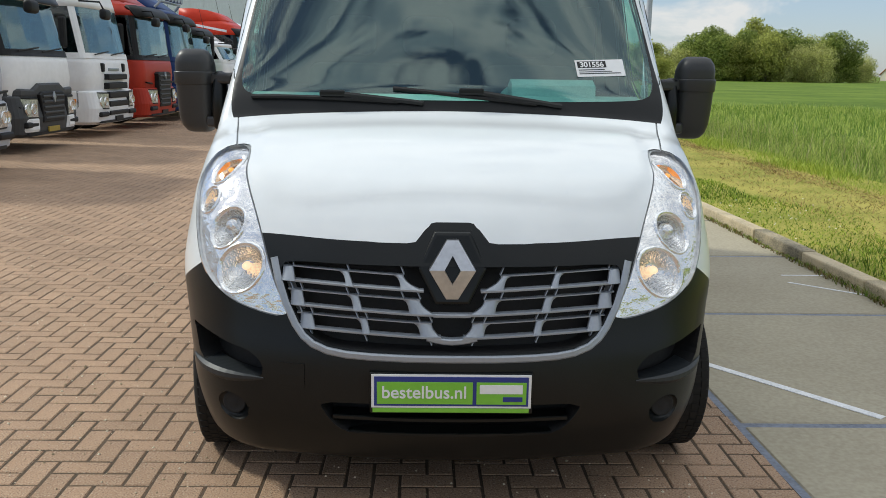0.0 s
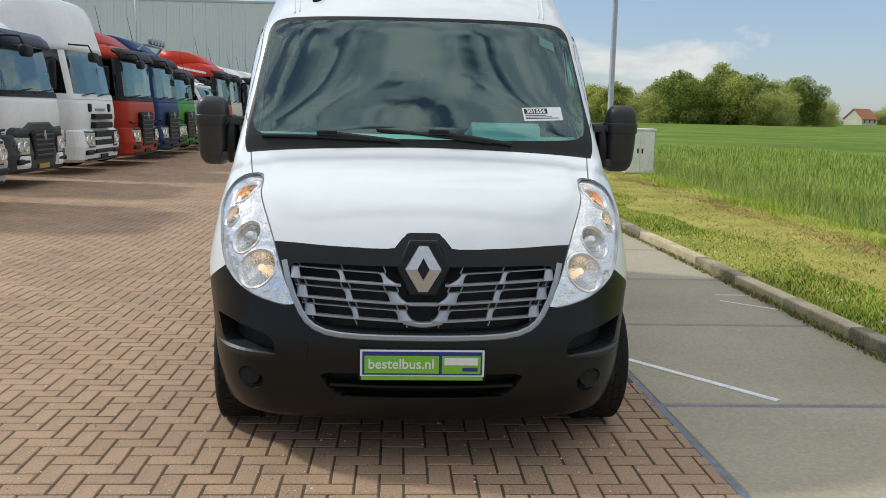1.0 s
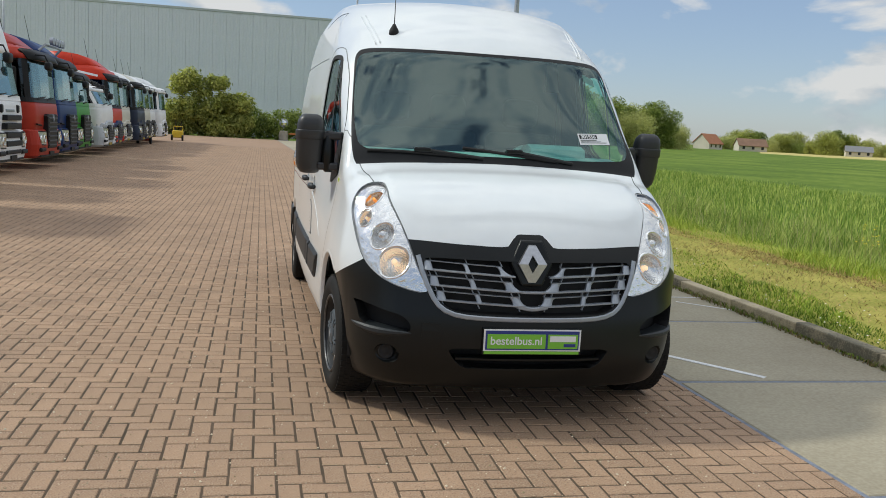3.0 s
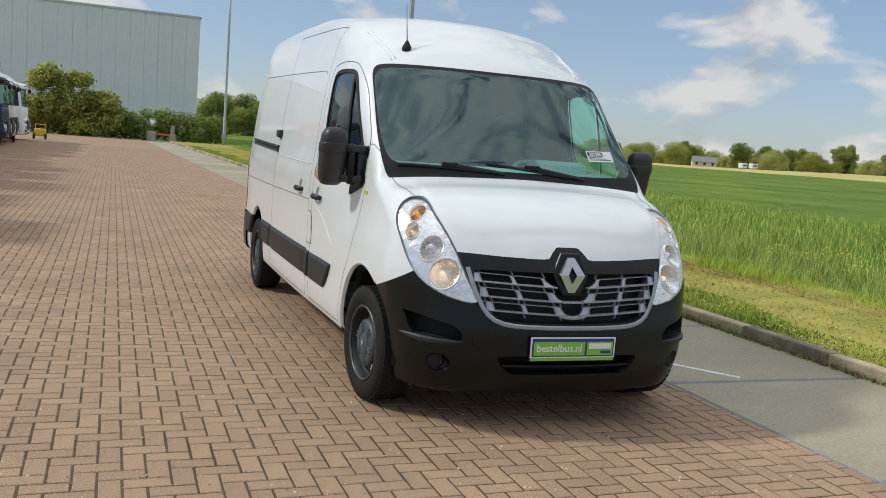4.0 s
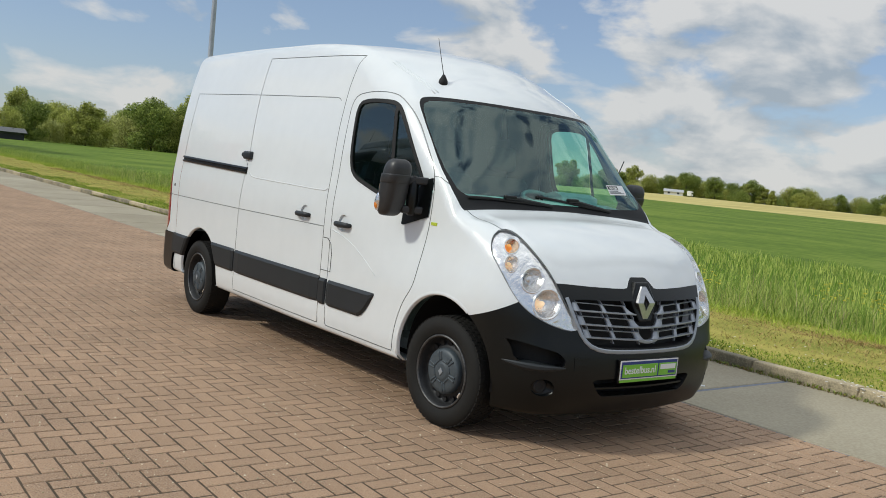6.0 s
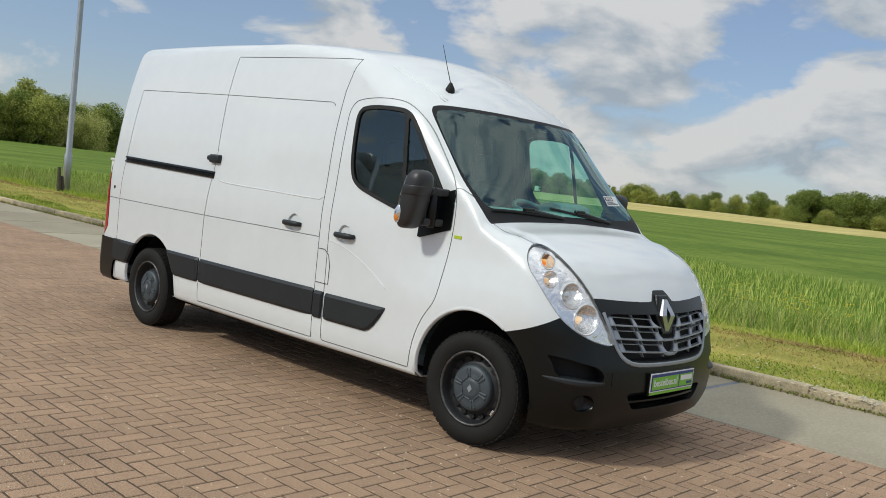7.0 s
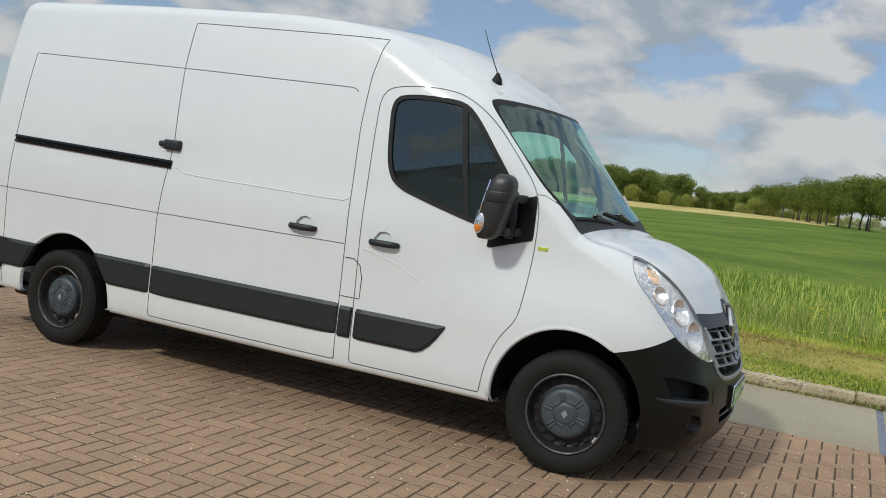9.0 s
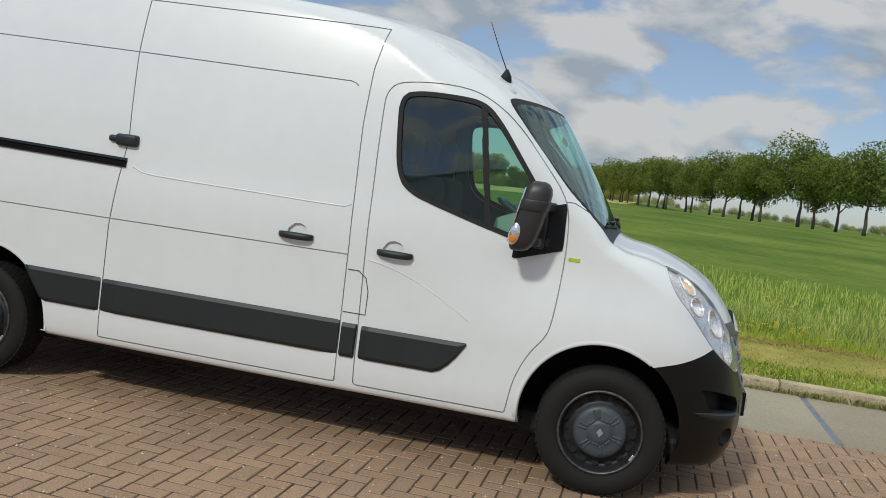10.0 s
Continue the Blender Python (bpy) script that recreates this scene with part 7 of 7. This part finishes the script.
        for z in (1.90, 2.33):
            bm = bmesh.new()
            tube(bm, [(s * 1.18, 0.5, z), (s * 1.34, 0.44, z)], 0.022, 6)
            part("mirror_arm", bm, LORRY_TRIM, mi)
    # a drooping mirror before the windscreen, on its arm
    bm = bmesh.new()
    box(bm, -1.02, -0.66, -0.30, -0.16, z_ws1 - 0.24, z_ws1 - 0.03, 0.06, segments=3)
    km = part("kerb_mirror", bm, LORRY_TRIM, t, smooth=True)
    bm = bmesh.new()
    tube(bm, [(-1.0, lean + 0.02, z_ws1 + 0.12), (-0.98, -0.18, z_ws1 + 0.10), (-0.92, -0.24, z_ws1 - 0.06)], 0.018, 8)
    part("mirror_arm", bm, LORRY_TRIM, km, smooth=True)
    bm = bmesh.new()
    box(bm, -0.22, 0.22, -0.122, -0.095, 0.33, 0.42, 0.004)
    part("number_plate", bm, PLATE_YELLOW if grille == "mesh" else LORRY_TRIM, t)
    if grille == "mesh":
        # a dark brow over the grille, pointed in the middle
        bm = bmesh.new()
        hull(bm, [[Vector((xv, yv, 0.93)), Vector((xv, yv - 0.012, 0.98)), Vector((xv, yv - 0.012, zt - 0.03)), Vector((xv, yv + 0.01, zt)), Vector((xv, yv + 0.10, zt)), Vector((xv, yv + 0.10, 0.93))]
                  for xv, yv, zt in ((-1.25, 0.34, 1.06), (-1.21, 0.14, 1.07), (-1.02, -0.03, 1.08), (-0.62, -0.07, 1.06), (-0.42, -0.075, 1.16), (0.42, -0.075, 1.16), (0.62, -0.07, 1.06), (1.02, -0.03, 1.08), (1.21, 0.14, 1.07), (1.25, 0.34, 1.06))])
        bmesh.ops.recalc_face_normals(bm, faces=bm.faces)
        part("bumper_brow", bm, lower, t)
        for s in (-1, 1):
            bm = bmesh.new()
            hull(bm, [[Vector((s * px, py, 0.36)), Vector((s * px, py - 0.02, 0.40)), Vector((s * px, py - 0.02, 0.56)), Vector((s * px, py, 0.585)), Vector((s * (px - 0.08), py + 0.09, 0.585)), Vector((s * (px - 0.08), py + 0.09, 0.36))] for px, py in ((0.62, -0.115), (0.86, -0.110), (1.02, -0.04), (1.17, 0.10), (1.25, 0.30))])
            bmesh.ops.recalc_face_normals(bm, faces=bm.faces)
            part("bumper_corner", bm, body, t)
    if grille == "slots":
        for s in (-1, 1):
            for z0, z1, y1 in ((0.42, 0.62, 0.98), (0.74, 0.86, 1.05)):
                bm = bmesh.new()
                box(bm, *sorted((s * 1.225, s * 1.256)), 0.42, y1, z0, z1, 0.015)
                part("side_vent", bm, LORRY_TRIM, t)
            bm = bmesh.new()
            tube(bm, [(s * 1.247, 0.50, 0.95), (s * 1.247, 0.50, 1.62)], 0.008, 5)
            part("shut_line", bm, LORRY_GREY, t)
        bm = bmesh.new()
        box(bm, -0.30, 0.30, -0.050, 0.02, 1.36, 1.42, 0.01)
        part("badge", bm, SILVER, gr)
        bm = bmesh.new()
        box(bm, -0.75, 0.75, lean + 0.75, lean + 1.5, roof - 0.03, roof + 0.10, 0.05, segments=3)
        hatch = part("roof_hatch", bm, body, t, smooth=True)
        bm = bmesh.new()
        box(bm, -0.80, 0.80, lean + 0.70, lean + 0.80, roof - 0.03, roof + 0.05, 0.02)
        part("rim", bm, LORRY_TRIM, hatch)
    if deflector:
        bm = bmesh.new()
        hull(bm, [[Vector((-w, y0, roof - 0.05)), Vector((w, y0, roof - 0.05)), Vector((w * 0.92, y1, zz)), Vector((-w * 0.92, y1, zz))] for w, y0, y1, zz in ((0.90, lean + 0.40, lean + 0.55, roof + 0.06), (1.05, lean + 0.7, lean + 0.85, height - 0.16), (1.10, lean + 1.1, lean + 1.15, height - 0.05), (1.14, 1.7, 1.75, height), (1.16, 2.25, 2.25, height - 0.01))])
        bmesh.ops.recalc_face_normals(bm, faces=bm.faces)
        part("air_deflector", bm, top or body, t, smooth=True)
    if stripe:
        for s in (-1, 1):
            bm = bmesh.new()
            hull(bm, [[Vector((s * 1.215, 0.5, roof - 0.42)), Vector((s * 1.215, 0.5, roof - 0.34)), Vector((s * 1.19, 0.5, roof - 0.34)), Vector((s * 1.19, 0.5, roof - 0.42))], [Vector((s * 1.215, 2.25, roof - 0.1)), Vector((s * 1.215, 2.25, roof - 0.02)), Vector((s * 1.1, 2.25, roof - 0.02)), Vector((s * 1.1, 2.25, roof - 0.1))]])
            bmesh.ops.recalc_face_normals(bm, faces=bm.faces)
            part("stripe", bm, stripe, t)
    if bar:
        bm = bmesh.new()
        tube(bm, [(-0.95, lean + 0.45, roof), (-0.9, lean + 0.3, roof + 0.16), (0.9, lean + 0.3, roof + 0.16), (0.95, lean + 0.45, roof)], 0.035, 8)
        lb = part("light_bar", bm, SILVER, t)
        for k in range(5):
            bm = bmesh.new()
            lathe(bm, [(0.0, 0.02), (0.02, 0.10), (-0.06, 0.11), (-0.08, 0.105)], 16, "y", (-0.6 + 0.3 * k, lean + 0.22, roof + 0.28))
            part("spotlight", bm, SILVER, lb)
    bm = bmesh.new()
    tube(bm, [(0.8, 1.2, height - 0.3), (0.82, 1.4, height + 0.65)], 0.012, 5, 0.4)
    part("aerial", bm, RUBBER, t)
    # lower lip of the bumper, lines in the front panel
    bm = bmesh.new()
    hull(bm, [[Vector((xv, yv, 0.300)), Vector((xv, yv, 0.345)), Vector((xv, yv + 0.12, 0.345)), Vector((xv, yv + 0.12, 0.300))] for xv, yv in ((-1.05, 0.02), (-0.9, -0.075), (-0.5, -0.105), (0.5, -0.105), (0.9, -0.075), (1.05, 0.02))])
    bmesh.ops.recalc_face_normals(bm, faces=bm.faces)
    part("bumper_lip", bm, LORRY_TRIM, t)
    if grille != "slots":
        for s in (-1, 1):
            bm = bmesh.new()
            plate(bm, [(s * 0.70, high - 0.30), (s * 1.10, high - 0.26), (s * 1.12, high - 0.23), (s * 0.72, high - 0.26)], -0.055, 0.0, 0.006)
            part("panel_line", bm, LORRY_TRIM, t)
    # steps, chassis, fuel tank, wheels
    for s in (-1, 1):
        bm = bmesh.new()
        box(bm, *sorted((s * 0.95, s * 1.24)), 0.7, 1.0, 0.35, 0.97, 0.04)
        part("step", bm, lower, t)
        bm = bmesh.new()
        box(bm, *sorted((s * 0.35, s * 0.47)), 0.8, 6.0, 0.72, 0.98)
        part("chassis_rail", bm, LORRY_TRIM, t)
        bm = bmesh.new()
        box(bm, *sorted((s * 0.62, s * 1.22)), 2.6, 3.9, 0.45, 1.0, 0.12, segments=3)
        part("fuel_tank", bm, SILVER, t)
        for yy in (1.45, 5.1):
            bm = bmesh.new()
            lathe(bm, [(s * 0.92, 0.30), (s * 0.92, 0.46), (s * 0.95, 0.50), (s * 1.17, 0.50), (s * 1.21, 0.46), (s * 1.21, 0.33), (s * 1.17, 0.29), (s * 1.12, 0.15), (s * 1.18, 0.10), (s * 1.18, 0.0)], 28, "x", (0, yy, 0.50))
            bmesh.ops.recalc_face_normals(bm, faces=bm.faces)
            part("wheel", bm, TYRE, t, smooth=True)
        bm = bmesh.new()
        v0 = [(-0.62 + 1.24 * i / 12) for i in range(13)]
        hull(bm, [[Vector((s * 0.9, 1.45 + 0.62 * math.cos(a), 0.5 + 0.62 * math.sin(a))), Vector((s * 1.23, 1.45 + 0.62 * math.cos(a), 0.5 + 0.62 * math.sin(a))), Vector((s * 1.23, 1.45 + 0.56 * math.cos(a), 0.5 + 0.56 * math.sin(a))), Vector((s * 0.9, 1.45 + 0.56 * math.cos(a), 0.5 + 0.56 * math.sin(a)))] for a in [math.pi * (0.02 + 0.96 * i / 12) for i in range(13)]])
        bmesh.ops.recalc_face_normals(bm, faces=bm.faces)
        part("mudguard", bm, LORRY_TRIM, t)
    return t


ROW = [
    (11.45, P_SILVER, P_SILVER, 3.5, "silver-grey lorry tractor with a ribbed grille", dict()),
    (15.5, P_WHITE, LORRY_GREY, 3.25, "white lorry tractor with a dark grey bumper and visor", dict(visor=P_NAVY, grille="mesh", sleek=0.5)),
    (19.15, P_WHITE, P_WHITE, 3.82, "tall white lorry tractor with black grille slots", dict(visor=None, pale_pillar=True, grille="slots", deflector=False, sleek=0.4)),
    (22.15, P_RED, P_RED, 3.4, "red lorry tractor with a dark ribbed grille", dict()),
    (25.35, P_BLUE, P_BLUE, 3.45, "dark blue lorry tractor with spotlights on its roof", dict(bar=True, visor=LORRY_TRIM, pale_pillar=True)),
    (28.1, P_GREEN, P_GREEN, 2.75, "green lorry with a low white-topped cab", dict(deflector=False, top=P_WHITE, pale_pillar=True)),
    (31.2, P_WHITE, P_SILVER, 2.85, "low white lorry cab with a sloping nose", dict(deflector=True, visor=None, sleek=0.8, pale_pillar=True, grille="mesh")),
    (34.2, P_ORANGE, P_BLUE, 3.55, "tall orange-red lorry with a white stripe", dict(stripe=P_WHITE, grille="mesh")),
    (37.3, P_CREAM, P_CREAM, 3.4, "cream lorry with a grey visor", dict(top=P_WHITE, pale_pillar=True, grille="mesh")),
    (40.3, P_NAVY, P_NAVY, 3.3, "dark navy lorry with a pale roof", dict(top=P_WHITE, grille="mesh")),
    (43.4, P_CREAM, LORRY_TRIM, 3.35, "cream lorry with a black bumper", dict(pale_pillar=True, visor=P_WHITE, grille="mesh")),
    (46.5, P_WHITE, LORRY_TRIM, 3.4, "white lorry with a black bumper", dict(pale_pillar=True, visor=P_WHITE, grille="mesh")),
    (49.6, P_WHITE, P_WHITE, 3.4, "plain white lorry at the end of the row", dict(pale_pillar=True, visor=P_WHITE, grille="mesh")),
]
for i, (y, body, low, h, label, more) in enumerate(ROW):
    lorry(-6.65 - 0.12 * (i % 3) + (0.65, 0.15, 0.2, 0.1)[min(i, 3)], y + 0.45, 89.0, body, low, h, label, **more)
for place, mat, nm, label in (((-6.9, 44.9, 0), RED_PAINT, "equipment_box", "red box beside the lorries"), ((-6.1, 53.5, 0), YELLOW, "equipment_cart", "yellow cart at the end of the lorry row")):
    q = thing(nm, place, label, "cart")
    bm = bmesh.new()
    box(bm, -0.30, 0.30, -0.30, 0.30, 0.16, 0.58 if mat is YELLOW else 0.85, 0.05)
    part("body", bm, mat, q)
    if mat is YELLOW:
        bm = bmesh.new()
        tube(bm, [(-0.26, 0.26, 0.5), (-0.26, 0.30, 0.82), (0.26, 0.30, 0.82), (0.26, 0.26, 0.5)], 0.022, 8)
        part("push_bar", bm, mat, q)
    for sx in (-0.30, 0.30):
        bm = bmesh.new()
        lathe(bm, [(sx - 0.05, 0.1), (sx - 0.05, 0.17), (sx + 0.05, 0.17), (sx + 0.05, 0.1)], 14, "x", (0, -0.3, 0.17))
        part("wheel", bm, TYRE, q)

# ---- pieces of the ground, last ----
# concrete slabs with filled joints
for i in range(-3, 37):
    y0 = 1.80 + 1.82 * i
    if i < -2:
        continue
    v = [(road_x(y0) + 0.045, y0 + 0.026), (kerb_x(y0) - 0.012, y0 + 0.026), (kerb_x(y0 + 1.82) - 0.012, y0 + 1.794), (road_x(y0 + 1.82) + 0.045, y0 + 1.794)]
    bm = bmesh.new()
    a = [bm.verts.new((x, y, -0.006)) for x, y in v]
    b = [bm.verts.new((x, y, -0.12)) for x, y in v]
    bm.faces.new(a)
    for k in range(4):
        bm.faces.new((a[(k + 1) % 4], a[k], b[k], b[(k + 1) % 4]))
    bmesh.ops.recalc_face_normals(bm, faces=bm.faces)
    bmesh.ops.bevel(bm, geom=[e for e in bm.edges if e.verts[0].co.z > -0.05 and e.verts[1].co.z > -0.05], offset=0.006, segments=1, affect="EDGES")
    if i == -2:
        slabs = strip_of("slab_road", lambda y: road_x(y) + 0.03, lambda y: kerb_x(y) - 0.03, -12.0, -1.9, -0.006, CONCRETE, "lane of pale concrete slabs with blue-grey joints", "road", 4)
    part("slab", bm, CONCRETE, slabs)

# kerb stones
kerb_line = strip_of("kerb", lambda y: kerb_x(y) + 0.005, lambda y: kerb_x(y) + 0.105, -12.0, 70.0, 0.04, KERB, "worn concrete kerb with weeds along it", "kerb", 40, thick=0.2)
bm = bmesh.new()
box(bm, -0.065, 0.065, -0.494, 0.494, -0.12, 0.095, 0.014)
stone = bpy.data.meshes.new("kerb_stone")
bm.to_mesh(stone)
bm.free()
stone.materials.append(KERB)
for i in range(80):
    y = -9.5 + i * 1.0
    ob = part("kerb_stone", stone, None, kerb_line)
    ob.matrix_basis = pose(kerb_x(y) + 0.055 + 0.004 * math.sin(i * 3.1), y, 0.004 * math.sin(i * 1.9), 0.3 * math.sin(i * 2.3), 1.2 * math.sin(i * 1.1), 1.26 + 0.25 * math.sin(i * 2.7))

# painted lines on the slabs
def painted(name, a, b, w, label):
    d = (Vector(b) - Vector(a)).normalized()
    n = Vector((-d.y, d.x)) * w / 2
    a, b = Vector(a), Vector(b)
    bm = bmesh.new()
    p = [(*(a + n), -0.0025), (*(a - n), -0.0025), (*(b - n), -0.0025), (*(b + n), -0.0025)]
    f = bm.faces.new([bm.verts.new(q) for q in p])
    r = bmesh.ops.extrude_face_region(bm, geom=[f])
    bmesh.ops.translate(bm, vec=(0, 0, -0.003), verts=[q for q in r["geom"] if isinstance(q, bmesh.types.BMVert)])
    bmesh.ops.recalc_face_normals(bm, faces=bm.faces)
    tagged(part(name, bm, LINE_PAINT, None), label, "line", kind="structure")


painted("painted_line", (1.40, 4.56), (2.07, 3.70), 0.05, "thin white line on the concrete")
painted("painted_line", (2.74, 6.54), (3.14, 6.55), 0.022, "thin white line on the concrete")
painted("painted_line", (2.70, 6.31), (3.14, 5.91), 0.022, "thin white line on the concrete")

# weeds in the kerb's foot
WEED = material("weeds", (0.15, 0.17, 0.05), 0.9, vary=0.3, scale=3, island=0.6, dark=(0.22, 0.15, 0.06))
blades("kerb_weeds", 3800, (lambda y: kerb_x(y) - 0.07, lambda y: kerb_x(y) + 0.02), (0.0, 24.0), 0.065, 0.006, 1.1, -0.01, WEED, "small weeds growing along the kerb's foot", "weed", 1.6)

# loose grit and bits of leaf lying on the bricks
GRIT = material("pale_grit", (0.62, 0.54, 0.40), 0.9, vary=0.2, scale=40, island=0.9, dark=(0.30, 0.24, 0.14))
g_rng = np.random.default_rng(77)
n_grit = 16000
gx, gy = -7.5 + 8.6 * g_rng.random(n_grit), -2.5 + 13.0 * g_rng.random(n_grit)
gs = 0.0018 + 0.0046 * g_rng.random(n_grit) ** 3
corner = np.array([(-1, -0.6, 0), (0.8, -1, 0), (1, 0.7, 0), (-0.7, 1, 0), (0.1, 0.0, 1.1)])
turns = g_rng.random(n_grit) * 6.283
grit_v = []
for k in range(5):
    cx0, cy0, cz0 = corner[k]
    grit_v.append(np.stack([gx + gs * (cx0 * np.cos(turns) - cy0 * np.sin(turns)), gy + gs * (cx0 * np.sin(turns) + cy0 * np.cos(turns)), 0.001 + gs * cz0], 1))
grit_v = np.stack(grit_v, 1).reshape(-1, 3)
grit_f = [(5 * i + a, 5 * i + b, 5 * i + 4) for i in range(n_grit) for a, b in ((0, 1), (1, 2), (2, 3), (3, 0))]
tagged(part("grit", mesh_from("grit", grit_v.tolist(), grit_f), GRIT, None), "pale loose grit scattered over the paving", "grit", kind="stuff")

# herringbone bricks: two lying along the yard, two across, stepping on
U = 0.100


def brick_rows(y_from, y_to):
    out = []
    j0, j1 = math.floor(y_from / U), math.ceil(y_to / U)
    for j in range(j0, j1):
        for i in range(-98, 15):
            k = (i + j) % 4
            x, y = i * U + 0.13, j * U
            if k == 0:
                out.append((x + U, y + U / 2, 0.0))
            elif k == 2:
                out.append((x + U / 2, y + U, 1.0))
    return out


def brick_mesh():
    """One brick, its top edges worn round."""
    l, w, e = U - 0.0040, U / 2 - 0.0040, 0.0045
    v = [(sx * (l - a), sy * (w - a), z) for z, a in ((-0.06, 0), (-e, 0), (0.0, e)) for sx, sy in ((-1, -1), (1, -1), (1, 1), (-1, 1))]
    f = [(8, 9, 10, 11)]
    for r in (0, 4):
        f += [(r + k, r + (k + 1) % 4, r + 4 + (k + 1) % 4, r + 4 + k) for k in range(4)]
    return v, f


near_v, near_f = brick_mesh()
near_mesh = mesh_from("brick", near_v, near_f)
near_mesh.materials.append(BRICK_ONE)
base_v = np.array(near_v)
many_v, many_f, count = [], [], 0
brng = random.Random(5)
for x, y, across_it in brick_rows(-3.9, 47.9):
    if x > road_x(y) + U or x < -9.55:
        continue
    dz, tilt, slant, spin = brng.uniform(-0.0011, 0.0011), brng.uniform(-0.4, 0.4), brng.uniform(-0.4, 0.4), brng.uniform(-0.8, 0.8)
    half = U / 2 if across_it else U
    over = x + half - road_x(y)
    if over > 0:
        # cut to fit against the slabs
        keep = 1 - over / (2 * half)
        if keep < 0.15:
            continue
        m = pose(x - over / 2, y, dz) @ Matrix.Diagonal((keep, 1, 1, 1)) @ pose(0, 0, 0, 0, 0, 90 * across_it)
    else:
        m = pose(x, y, dz, tilt, slant, spin + 90 * across_it)
    if -2.55 < x < -0.75 and 1.2 < y < 4.7 and count < 300:
        ob = part("brick", near_mesh, None, bed)
        ob.matrix_basis = m
        count += 1
    else:
        M = np.array(m)
        b0 = len(many_v) * 12
        many_v.append(base_v @ M[:3, :3].T + M[:3, 3])
        many_f.append(np.array(near_f) + b0)
field_of_bricks = part("bricks", mesh_from("bricks", np.concatenate(many_v).tolist(), np.concatenate(many_f).tolist()), BRICK, bed)
tagged(field_of_bricks, "brown bricks laid in herringbone", kind="stuff")
